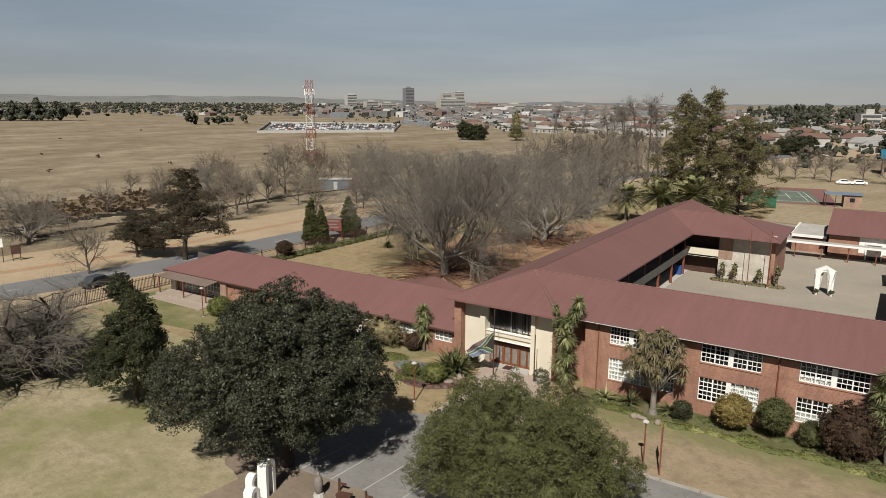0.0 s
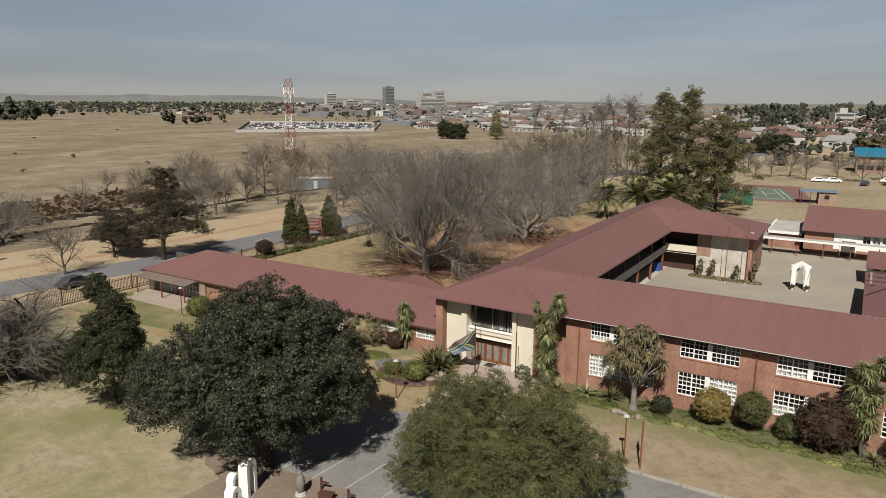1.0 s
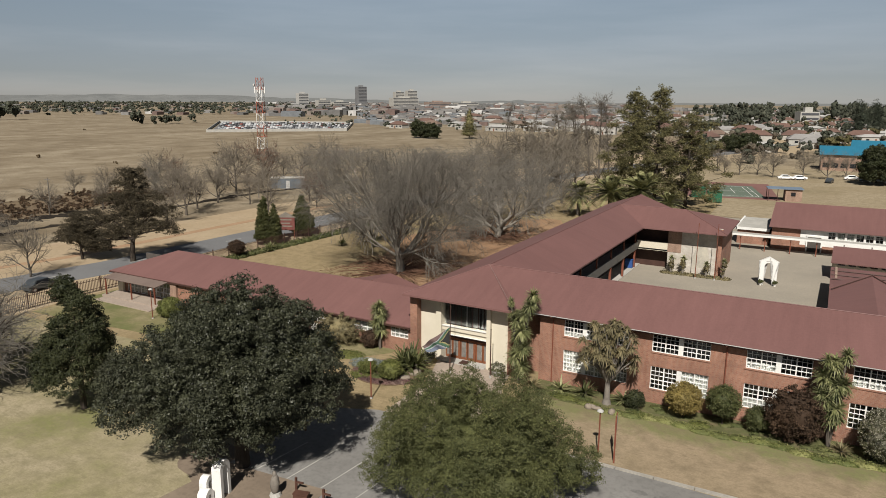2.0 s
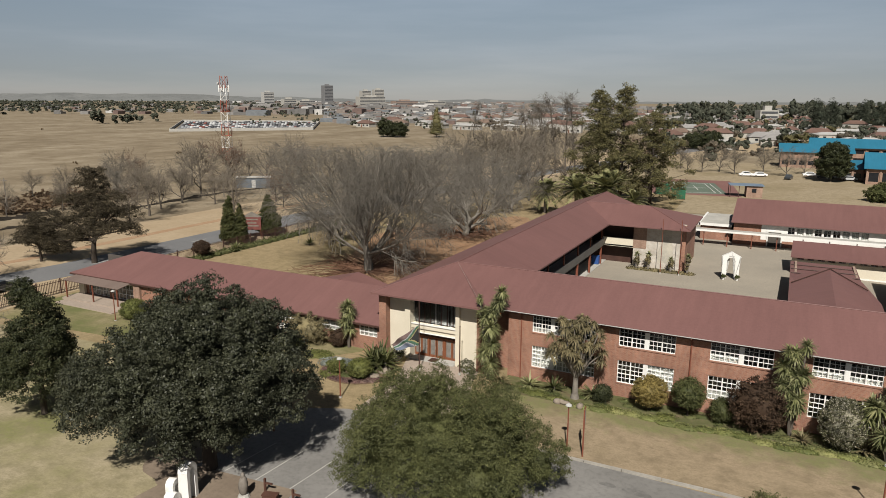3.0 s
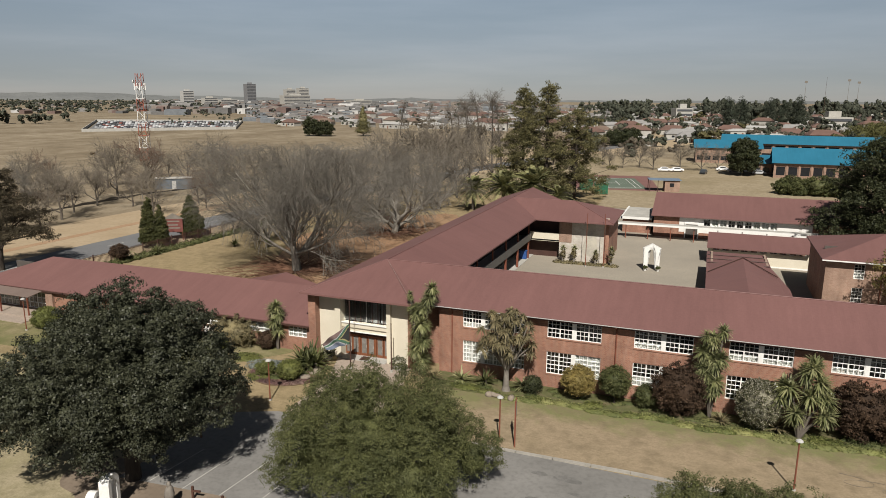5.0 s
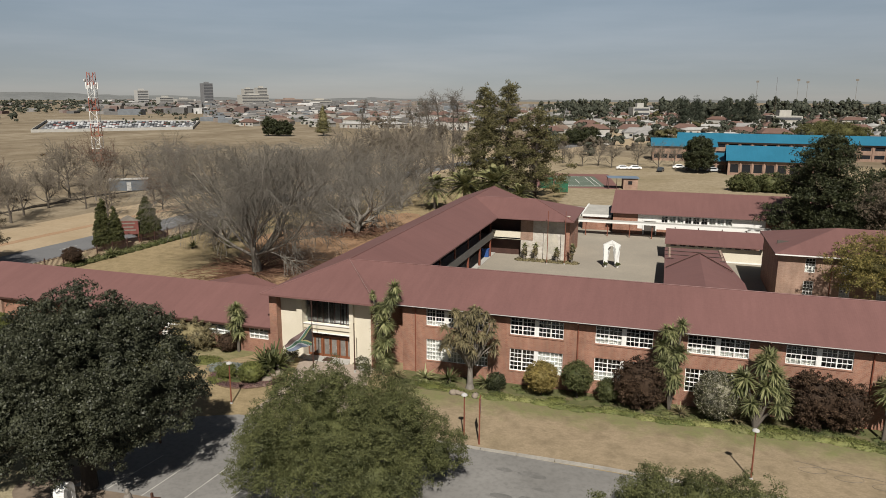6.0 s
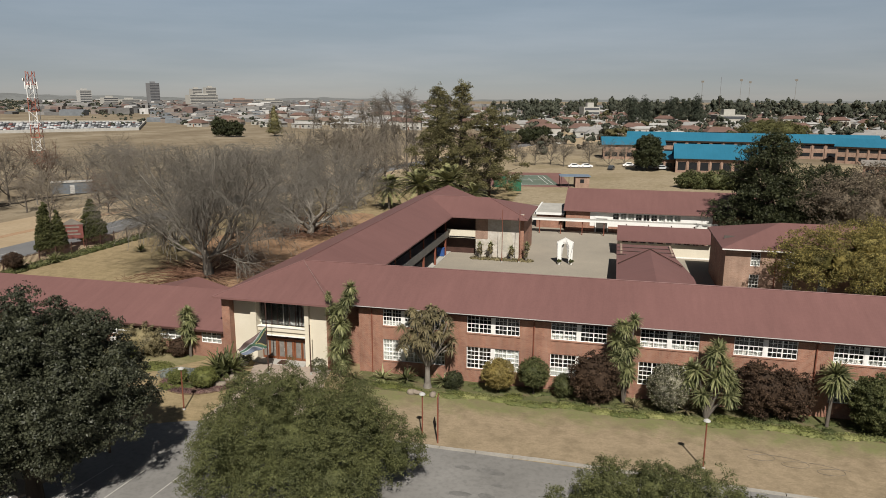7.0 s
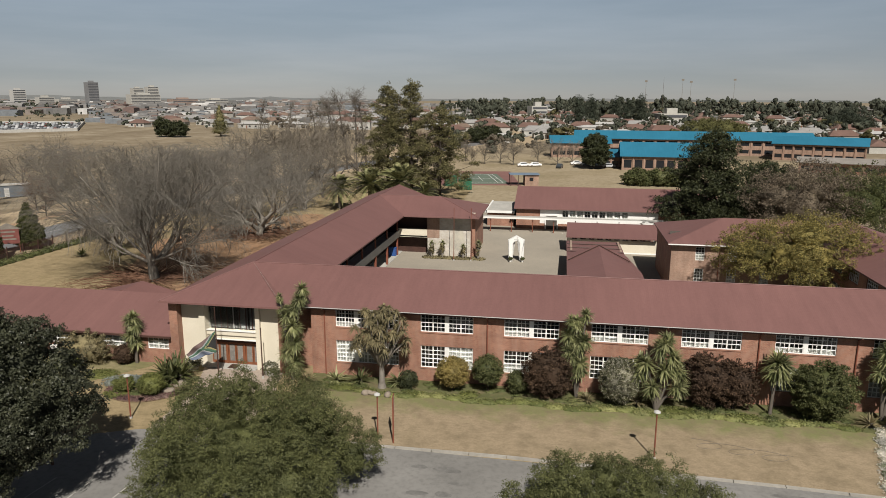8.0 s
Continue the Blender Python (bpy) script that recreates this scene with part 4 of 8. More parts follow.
M_FADED = sheet_roof("faded brown sheet", (0.13, 0.095, 0.08), (0.17, 0.13, 0.11), 1)
roof_plane(wing, ((-64.6, -2.5, 2.45), (-55.3, -2.5, 2.45), (-55.3, -0.5, 2.72), (-64.6, -0.5, 2.72)), M_FADED, 0.07, "faded brown verandah roof")
for x in (-64.4, -59.8, -55.7):
    part("verandah_post", boxes((x, x + 0.12, -2.42, -2.3, 0.34, 2.38)), M_RUSTPOST, wing)
part("verandah_beam", boxes((-64.5, -55.4, -2.42, -2.3, 2.32, 2.38)), M_DARKTRIM, wing)
part("verandah_floor", boxes((-64.8, -55.0, -2.7, -0.26, 0.0, 0.34)), M_PINKPAVE, wing, "raised paved verandah floor")
part("verandah_step", boxes((-64.2, -54.6, -4.1, -2.71, 0.0, 0.18)), M_PINKPAVE, wing, "worn pinkish paved step")
part("pier", boxes((-64.6, -63.7, -0.55, -0.26, 0.34, 2.6)), M_CREAM, wing, "cream verandah pier")
part("pier", boxes((-55.2, -54.2, -0.55, -0.26, 0.34, 2.6)), M_BRICK_PALE, wing, "pale brick verandah pier")
part("fascia", boxes((-65.8, -22.1, -0.78, -0.71, 2.58, 2.74)), M_DARKTRIM, wing)

# covered link, shed and annex on the far side of the courtyard
link = thing("link_building", "low link building with maroon gabled roof", "school building")
roof_plane(link, ((11.8, 10, 3.2), (15.9, 10, 4.35), (15.9, 37, 4.35), (11.8, 37, 3.2)), M_ROOF_X)
roof_plane(link, ((15.9, 10, 4.35), (20.4, 10, 3.2), (20.4, 28, 3.2), (19.3, 37, 3.2), (15.9, 37, 4.35)), M_ROOF_X)
roof_plane(link, ((11.8, 33.5, 3.35), (19.2, 33.5, 3.35), (19.2, 46.8, 2.9), (11.8, 46.8, 2.9)), M_ROOF_Y)
part("wall", boxes((12.3, 12.55, 11, 46, 0, 3.15), (18.8, 19.05, 11, 46, 0, 3.15), (12.55, 18.8, 45.75, 46, 0, 2.8)), M_BRICK, link)
for a, b in (((12.0, 32.6, 3.36), (15.9, 37.0, 4.42)), ((15.9, 37.0, 4.42), (19.5, 32.6, 3.36)), ((11.9, 38.2, 3.27), (19.1, 38.2, 3.27)), ((11.9, 41.0, 3.17), (19.1, 41.0, 3.17)), ((11.9, 43.9, 3.07), (19.1, 43.9, 3.07))):
    ridge_cap(link, a, b, M_DARKTRIM, 0.06)

shed = thing("long_shed", "low shed with maroon lean-to roof and cream wall", "school building")
roof_plane(shed, ((11.8, 51.5, 2.6), (25.2, 51.5, 2.6), (25.6, 57.6, 3.7), (11.9, 57.6, 3.7)), M_ROOF_Y)
SH = [(12.6 + 1.25 * i, 13.55 + 1.25 * i, 2.0, 2.4) for i in range(10)]
bm = bmesh.new()
wall_with_openings(bm, 12, 25.2, 0.25, 2.62, 52.4, 52.6, SH)
part("front_wall", bm, M_CREAM, shed)
part("plinth", boxes((12, 25.2, 52.35, 52.6, 0, 0.25)), M_WHITE, shed)
for x0, x1, z0, z1 in SH:
    window(shed, x0, 52.45, z0, x1 - x0, z1 - z0, 1, 2, 1)
part("rear_wall", boxes((12, 25.2, 57.2, 57.4, 0, 3.5)), M_BRICK, shed)
part("side_wall", boxes((12, 12.2, 52.6, 57.2, 0, 2.6)), M_BRICK, shed)

annex = thing("annex_building", "two-storey brick annex with maroon hipped roof", "school building")
ax0, ax1, ay0, ay1 = 23.6, 40.4, 31.2, 45.5
roof_plane(annex, ((ax0, ay0, 6.2), (ax1, ay0, 6.2), (ax1, 38.3, 8.3), (31, 38.3, 8.3)), M_ROOF_Y)
roof_plane(annex, ((ax0, ay0, 6.2), (31, 38.3, 8.3), (ax0, ay1, 6.2)), M_ROOF_X)
roof_plane(annex, ((31, 38.3, 8.3), (ax1, 38.3, 8.3), (ax1, ay1, 6.2), (ax0, ay1, 6.2)), M_ROOF_Y)
AH = [(x, x + 1.05, lo, hi) for x in (26.9, 30.6, 34.3, 38) for lo, hi in ((4.1, 5.75), (1.1, 3.1))]
bm = bmesh.new()
wall_with_openings(bm, ax0 + 0.5, ax1, 0, 6.25, ay0 + 0.7, ay0 + 0.95, AH)
part("front_wall", bm, M_BRICK_PALE, annex)
for x0, x1, lo, hi in AH:
    window(annex, x0, ay0 + 0.76, lo, x1 - x0, hi - lo, 1, 3, 5, 0, rng.choice((0, 0.5)))
part("side_wall", boxes((ax0 + 0.5, ax0 + 0.75, ay0 + 0.95, ay1 - 0.6, 0, 6.25)), M_BRICK, annex)
part("inner_wall", boxes((ax0 + 0.8, ax1, 36, 36.2, 0, 6.8)), M_INSIDE, annex)
part("rear_wall", boxes((ax0 + 0.5, ax1, ay1 - 0.85, ay1 - 0.6, 0, 6.25)), M_BRICK, annex)
bm = bmesh.new()
cone(bm, (29.6, ay0 + 0.6, 0), (29.6, ay0 + 0.6, 6.1), 0.05, 0.05, 6)
part("downpipe", bm, M_RUSTPOST, annex)
part("gutter", boxes((ax0, ax1, ay0 - 0.12, ay0 - 0.01, 6.04, 6.16)), M_WHITE, annex)

east = thing("east_wing", "maroon-roofed school wing closing the courtyard", "school building")
roof_plane(east, ((40.5, 11.7, 6.2), (46.2, 11.7, 8.18), (46.2, 40, 8.18), (40.5, 40, 6.2)), M_ROOF_X)
roof_plane(east, ((46.2, 11.7, 8.18), (52, 11.7, 6.2), (52, 40, 6.2), (46.2, 40, 8.18)), M_ROOF_X)
EH = [(y, y + 2.6, lo, hi) for y in (13, 17.5, 22, 26.5) for lo, hi in (LOW, UP)]
bm = bmesh.new()
wall_with_openings(bm, 11.7, 39.4, 0, 6.2, 41.2, 41.45, EH, "y")
part("front_wall", bm, M_BRICK, east)
for y0, y1, lo, hi in EH:
    window(east, 41.3, y1, lo, y1 - y0, hi - lo, 2, 3, 4, -90)
part("rear_wall", boxes((51, 51.25, 11.7, 39.4, 0, 6.2)), M_BRICK, east)
part("end_wall", boxes((41.45, 51, 39.15, 39.4, 0, 6.3)), M_BRICK, east)
part("inner_wall", boxes((45, 45.2, 11.7, 39, 0, 7)), M_INSIDE, east)

hall = thing("school_hall", "long hall with maroon roof and white window band", "school building")
roof_plane(hall, ((2.6, 69.6, 3.85), (38, 69.6, 3.85), (38, 79.2, 6.6), (2.6, 79.2, 6.6)), M_ROOF_Y)
roof_plane(hall, ((2.6, 79.2, 6.6), (38, 79.2, 6.6), (38, 88.8, 3.85), (2.6, 88.8, 3.85)), M_ROOF_Y)
HH = [(11.1 + 1.28 * i, 12.15 + 1.28 * i, 1.75, 3.45) for i in range(9)]
bm = bmesh.new()
wall_with_openings(bm, 7.2, 27.5, 1.1, 3.95, 70.4, 70.65, HH)
part("front_wall", bm, M_WHITE, hall)
part("base_wall", boxes((3, 37.6, 70.4, 70.65, 0, 1.1), (3, 7.2, 70.4, 70.65, 1.1, 3.95), (27.5, 37.6, 70.4, 70.65, 1.1, 3.95)), M_BRICK, hall)
for x0, x1, z0, z1 in HH:
    window(hall, x0, 70.47, z0, x1 - x0, z1 - z0, 1, 2, 3, 0, rng.choice((0, 0.9)))
part("inner_wall", boxes((3.2, 37.5, 75, 75.2, 0, 5)), M_INSIDE, hall)
part("rear_wall", boxes((3, 37.6, 87.8, 88, 0, 4)), M_BRICK, hall)
gable_ends(hall, (3.0, 37.4), 70.4, 88, 6.35, 3.8, M_BRICK)
# flat dark panel on the wall stands in for the doorway's shade
part("doorway_shade", boxes((8.3, 10.2, 70.35, 70.4, 0.1, 2.1)), M_INSIDE, hall)
part("door_frame", boxes((8.1, 8.3, 70.2, 70.4, 0.1, 2.5), (10.2, 10.4, 70.2, 70.4, 0.1, 2.5), (8.1, 10.4, 70.2, 70.4, 2.5, 2.75)), M_WHITE, hall)

store = thing("flat_roofed_store", "small flat-roofed store with white parapet", "outbuilding")
part("wall", boxes((-2.4, 2.5, 72.4, 84.6, 0, 2.6)), M_BRICK, store)
part("roof", boxes((-2.5, 2.6, 72.3, 84.8, 2.6, 2.72)), M_CONC, store)
part("parapet", boxes((-2.7, 2.6, 72.0, 72.3, 2.45, 2.86), (-2.8, -2.5, 72.0, 85, 2.45, 2.86)), M_WHITE, store)

canopy = thing("walkway_canopy", "white-edged flat walkway canopy on slim posts", "walkway")
part("roof", boxes((-2.9, 29, 66.6, 68.6, 2.5, 2.62)), M_CONC, canopy)
part("fascia", boxes((-2.9, 29, 66.45, 66.6, 2.4, 2.68)), M_WHITE, canopy)
for x in [-1.3 + 3.65 * i for i in range(9)]:
    part("post", boxes((x, x + 0.14, 66.9, 67.04, 0, 2.5)), M_RUSTPOST, canopy)


# ---- trees near the school ----


def big_tree():
    rng = np.random.default_rng(11)
    c = np.array((-20.9, -23.4, 0))
    # lobes: across, deep, height, radius, flattening; the crown stands wide on a short leaning trunk
    rows = ((-0.5, 0.6, 6.8, 4.2, 0.88), (0.5, 0.2, 10.4, 1.7, 1.1), (3.0, 0.4, 8.7, 1.9, 1.0), (4.3, 0.5, 6.4, 2.3, 0.9), (3.4, -0.8, 4.8, 1.8, 0.85), (-4.4, 0.2, 6.3, 3.0, 0.85), (-5.7, -0.4, 5.2, 2.0, 0.85),
            (-6.6, 0.4, 5.6, 1.5, 0.85), (-2.3, -2.6, 5.4, 2.4, 0.9), (1.3, -2.4, 6.3, 2.3, 0.9), (0.4, 3.0, 7.0, 3.6, 0.85), (1.3, -1.8, 4.2, 1.5, 0.9), (-1.6, 0.8, 9.3, 1.6, 0.9), (-0.4, -2.2, 4.0, 1.6, 0.8))
    turn = Matrix.Rotation(math.atan2(0.546, 0.837), 3, "Z")
    lobes = [(tuple(turn @ Vector((u, v, z))), (r, r, r * f)) for u, v, z, r, f in rows]
    segs = grow(rng, (0, 0, 0), 5.5, 0.9, 2, (9, 5), 0.3, 0.5, 0.2, 0, 0.5, (-0.12, 0.05))
    bumps = bumpy(lobes, 13, (0.5, 1.15), 0.6, -0.75, 1.02)
    crown = crown_mesh("crown", [(c0, tuple(0.74 * v for v in r0)) for c0, r0 in lobes] + bumps, 12, 0.34, 32, 0.07, 1.05, -0.85, 0, 0.6, 0.68, 0.3,
                       [(c0, tuple(0.5 * v for v in r0)) for c0, r0 in lobes])
    tree_of("evergreen_tree", "huge dense evergreen tree with dark glossy leaves", "tree", pose(*c), seg_mesh("trunk", segs, 8), crown, M_BARK_DARK, L_FICUS)


big_tree()


def conifer(at, h, r, seed, label, leaf, name="conifer", per=90, low=0.18):
    rng = np.random.default_rng(seed)
    lobes = []
    for k in range(7):
        z = low + (0.9 - low) * k / 6
        rr = r * (1.0 - 0.76 * (max(0, z - low) / (0.9 - low)) ** 1.5) * rng.uniform(0.92, 1.06)
        lobes.append(((rng.normal() * 0.05 * r, rng.normal() * 0.05 * r, h * z), (rr, rr, h * 0.13)))
    stem = bmesh.new()
    cone(stem, (0, 0, 0), (0, 0, h * 0.85), r * 0.07 + 0.06, 0.03, 9)
    if 2 < r < 4:
        crown = crown_mesh("crown", [(c0, tuple(0.86 * v for v in r0)) for c0, r0 in lobes] + bumpy(lobes, seed, (0.45, 0.85), 0.5), seed, 0.34, 46, 0.07, 1.0, -0.7, 0, 0.5, 0.65, 0.25)
    else:
        crown = crown_mesh("crown", lobes, seed, max(0.34, r * 0.16), per, 0.1 + r * 0.012, 1.2, -0.6, 0.8, 0.45, 0.4)
    return tree_of(name, label, "tree", at, stem, crown, M_BARK_DARK, leaf)


conifer(pose(-37.9, -23.2, 0), 9.0, 2.8, 21, "bushy dark green conifer on the front lawn", L_CONIFER, low=0.33)
conifer(pose(-34.2, -15, 0), 7.0, 2.9, 22, "dark conifer partly hidden behind a big tree", L_CONIFER)
conifer(pose(-69.8, 30.4, 0), 7.7, 1.35, 23, "slim golden-green cypress beside the fence", L_CYPRESS, "cypress", 50)
conifer(pose(-68.6, 31.6, 0), 6.4, 1.1, 24, "slim golden-green cypress beside the fence", L_CYPRESS, "cypress", 50)
conifer(pose(-69.4, 39.5, 0), 6.8, 1.9, 25, "bushy olive cypress beside the billboard", L_CYPRESS, "cypress", 50)


def round_tree(at, lobes, seed, label, leaf, clump=0.46, size=0.075, per=110, name="olive_tree", height=2.6, core=0.8, rough=0.13):
    rng = np.random.default_rng(seed)
    segs = grow(rng, (0, 0, 0), height, 0.9, 2, (8, 4), 0.3, 0.28, 0.25, 0, 0.5)
    if name == "olive_tree":
        crown = crown_mesh("crown", [(c0, tuple(0.8 * v for v in r0)) for c0, r0 in lobes] + [(c0, (r0[0] * 0.72, r0[1] * 0.72, r0[2] * 1.25)) for c0, r0 in bumpy(lobes, seed, (0.45, 1.0), 0.68, -0.4, 1.0)], seed, 0.27, 28, 0.058, 1.0, -0.75, 0, 0.36, 0.72, 0.26, [(c0, tuple(0.5 * v for v in r0)) for c0, r0 in lobes])
    else:
        crown = crown_mesh("crown", lobes, seed, clump, per, size, 1.25, -0.8, core, 0.4, 0.4, rough)
    return tree_of(name, label, "tree", at, seg_mesh("trunk", segs, 7), crown, M_BARK, leaf)


round_tree(pose(-6.0, -19.6, 0), [((0, 0, 3.7), (5.0, 5.0, 3.3)), ((-3.1, -1, 2.8), (2.5, 3.0, 2.3)), ((2.2, 1.0, 4.6), (2.7, 2.6, 2.1)), ((-2.0, 1.2, 4.8), (2.6, 2.4, 2.0)), ((5.2, 2.4, 2.3), (1.5, 1.4, 2.1)), ((2.9, -2.4, 3.0), (2.5, 2.6, 2.3))], 31,
           "broad rounded olive-green tree beside the driveway", L_OLIVE)
round_tree(pose(14.0, -20.3, 0), [((0, 0, 2.2), (4.0, 3.4, 1.9)), ((-2.9, 0.6, 3.0), (1.7, 1.7, 1.7)), ((-0.2, 0.9, 3.5), (1.4, 1.4, 1.5)), ((1.8, 0.4, 3.1), (1.5, 1.5, 1.4)), ((3.6, 0, 2.4), (1.8, 1.8, 1.5)), ((-4.0, -0.6, 2.0), (1.4, 1.4, 1.4))], 32,
           "low many-lobed olive-green tree beside the driveway", L_OLIVE)

# bare winter trees: three kinds, repeated with other turns and sizes


def hanging(segs, rng, n, low, high, length):
    """Thin twigs that hang in strings from limbs between two heights."""
    mid = (segs[:, 2] + segs[:, 5]) / 2
    limbs = segs[(segs[:, 6] > 0.02) & (segs[:, 6] < 0.3) & (mid > low) & (mid < high)]
    out = []
    for s in limbs[rng.integers(len(limbs), size=n)]:
        p = s[3:6].copy()
        d = np.array([p[0] * 0.05, p[1] * 0.05, 0.1]) + rng.normal(size=3) * 0.35
        step = length * rng.uniform(0.5, 1.2) / 5
        for k in range(5):
            d = d + np.array([0, 0, -0.45]) + rng.normal(size=3) * 0.12
            q = p + d / np.linalg.norm(d) * step
            if q[2] < 0.15:
                break
            out.append((*p, *q, 0.0365 - 0.0005 * k, 0.03 - 0.003 * k))
            p = q
    return np.array(out)


def bare_tree(name, label, at, seed, bark, twig, top=30.0, curtain=None, **kw):
    rng = np.random.default_rng(seed)
    segs = grow(rng, (0, 0, 0), **kw)
    segs = segs[segs[:, 5] < top]
    if curtain:
        segs = np.concatenate([segs, hanging(segs, rng, *curtain)])
    thick = segs[:, 6] > 0.034
    t = thing(name, label, "tree", "", "", at)
    part("trunk", seg_mesh("trunk", segs[thick], 6), bark, t)
    tagged(part("crown", seg_mesh("crown", segs[~thick], 3), twig, t), kind="stuff")
    return t


WEEP = dict(fine=0.62, height=5.5, spread=0.85, levels=4, counts=(17, 10, 10, 8), start=0.25, r0=0.7, wander=0.38, droop=0.35, upward=0.45, thin=0.015, ratio=((1.8, 2.75), (0.35, 0.6), (0.4, 0.65), (0.5, 0.9)), keep=(0.35, 0.65))
WEEP2 = {**WEEP, "height": 3.6, "r0": 0.7, "droop": 0.35, "ratio": ((2.2, 3.4), (0.35, 0.6), (0.4, 0.65), (0.5, 0.9)), "upward": 0.25, "thin": 0.017, "wander": 0.4, "counts": (12, 8, 7, 5)}
UPR = dict(height=5.5, spread=0.7, levels=3, counts=(11, 8, 6), start=0.25, r0=0.26, wander=0.4, droop=0.0, upward=0.5, thin=0.034, ratio=((0.7, 1.1), (0.4, 0.65), (0.4, 0.7)), keep=(0.4, 0.65))
FLAT = dict(height=2.6, spread=1.0, levels=4, counts=(9, 9, 9, 6), start=0.45, r0=0.75, wander=0.6, droop=0.15, upward=0.36, thin=0.017, ratio=((2.5, 3.7), (0.35, 0.6), (0.35, 0.6), (0.4, 0.7)), keep=(0.5, 0.75))
weep = bare_tree("bare_tree", "very large leafless tree with drooping grey twigs", pose(-40.0, 25.5, 0), 41, M_LIMB, M_TWIG, 17.2, (260, 2.5, 8.0, 2.6), **WEEP)
weep2 = bare_tree("bare_tree", "large leafless grey tree on red earth", pose(-38.8, 54.5, 0, 0, 0, 80), 42, M_LIMB, M_TWIG, 30.0, (120, 1.2, 6, 2.2), **WEEP2)
upr = bare_tree("bare_tree", "slim leafless tree with fine grey twigs", pose(-81.5, -1.5, 0) @ Matrix.Scale(0.72, 4), 43, M_BARK, M_TWIG_PALE, **UPR)
bare_tree("bare_tree", "sprawling leafless tree with thick dark low limbs", pose(-49.6, -24.6, 0, 0, 0, 30) @ Matrix.Diagonal((1.3, 1.3, 0.85, 1)), 44, M_BARK_DARK, M_TWIG, **{**FLAT, "trunk_lean": (-0.6, 0.1), "counts": (10, 9, 10, 7), "thin": 0.012, "r0": 0.6, "wander": 0.6})
red = bare_tree("bare_tree", "leafless tree with reddish brown twigs", pose(-123, 86, 0, 0, 0, 40) @ Matrix.Scale(1.15, 4), 46, M_BARK_DARK, M_TWIG_RED, **UPR)
rng = np.random.default_rng(5)


def repeat(ob, rows, label=""):
    for x, y, s in rows:
        c = copy_thing(ob, pose(x, y, 0, 0, 0, rng.uniform(0, 360)) @ Matrix.Scale(s / ob.matrix_basis.to_scale().x, 4))
        if label:
            tagged(c, label)


def brushwood(at, seed, r):
    """Low branches that spread over the ground round a trunk; they also stand in for limb shadows."""
    rng = np.random.default_rng(seed)
    out = []
    for i in range(64):
        a = rng.uniform(0, 2 * np.pi)
        s = grow(rng, (0.3 * math.cos(a), 0.3 * math.sin(a), 0), r * rng.uniform(0.5, 1), 0.7, 2, (5, 4), 0.2, 0.09, 0.35, 0, 0, (0, 0), 0.022, (0.25, 0.5))
        q = np.array([[math.cos(a), -math.sin(a)], [math.sin(a), math.cos(a)]])
        for k in (0, 3):
            x, y, z = s[:, k].copy(), s[:, k + 1].copy(), s[:, k + 2].copy()
            s[:, k] = q[0, 0] * z + q[0, 1] * y
            s[:, k + 1] = q[1, 0] * z + q[1, 1] * y
            s[:, k + 2] = 0.1 + 0.35 * np.abs(x) + 0.5 * np.sin(np.clip(z / r, 0, 1) * 3)
        out.append(s)
    t = tagged(part("brushwood", seg_mesh("brushwood", np.concatenate(out), 3), M_BARK_RED), "dark reddish low branches and modelled limb shadows round a trunk", "branches", "", "stuff")
    t.matrix_basis = at


# one dark red-brown for low limbs and for the limb shadows modelled with them
M_BARK_RED = surface("reddish low limbs and limb shadows", (0.105, 0.055, 0.034), (0.165, 0.09, 0.058), 1, 9, 1.0, 0)
brushwood(pose(-40.0, 25.5, 0.05), 401, 10.0)
brushwood(pose(-38.8, 54.5, 0.05), 402, 7.0)
tagged(weep2, group="large bare trees")
repeat(weep2, [(-56, 42, 0.7), (-47, 66, 0.9), (-58, 72, 0.7), (-42, 84, 0.75), (-52, 100, 0.7)])
repeat(weep2, [(-110, 4.8, 0.62), (-134, 62, 0.55)], "medium leafless grey tree on dry grass")
repeat(upr, [(-108.7, 51, 0.8), (-104, 44, 0.95), (-112, 60, 0.85), (-118, 66, 0.7), (-100, 36, 0.7), (-133.7, 84, 1.1), (-128, 100, 0.8), (-140, 108, 0.9), (-98, 82, 0.7), (-113, 98, 0.8), (-96, 101, 0.8), (-86, 112, 0.9), (-92, 124, 0.9), (-78, 118, 0.8), (-75, 132, 1.0), (-66, 120, 0.9), (-60, 134, 1.0), (-84, 74, 0.7), (-56, 88, 0.9)])
SLENDER = dict(height=25.0, spread=0.8, levels=3, counts=(34, 6, 4), start=0.2, r0=0.38, wander=0.16, droop=0.0, upward=0.7, thin=0.035, ratio=((0.1, 0.2), (0.35, 0.6), (0.4, 0.7)), keep=(0.3, 0.5))
slim = bare_tree("bare_tree", "tall slender leafless tree", pose(-57.4, 163, 0) @ Matrix.Scale(0.88, 4), 47, M_BARK, M_TWIG, **SLENDER)
repeat(slim, [(-54.8, 165, 0.9), (-60.3, 161, 0.8), (-52.0, 166, 0.82), (-64.5, 158, 0.74), (-61.5, 150, 0.72), (-63, 168, 0.8), (-165, 338, 0.75), (-150, 345, 0.7)])
repeat(upr, [(-119, 72.6, 1.1), (-117.7, 95.3, 1.0), (-127.6, 121, 1.1), (-141, 66, 0.9), (-104, 62, 0.75), (-92, 55, 0.8), (-124, 58, 0.8), (-109, 74, 0.8), (-138, 50, 0.7), (-100, 92, 0.9), (-107, 110, 0.9), (-125, 40, 0.6)])
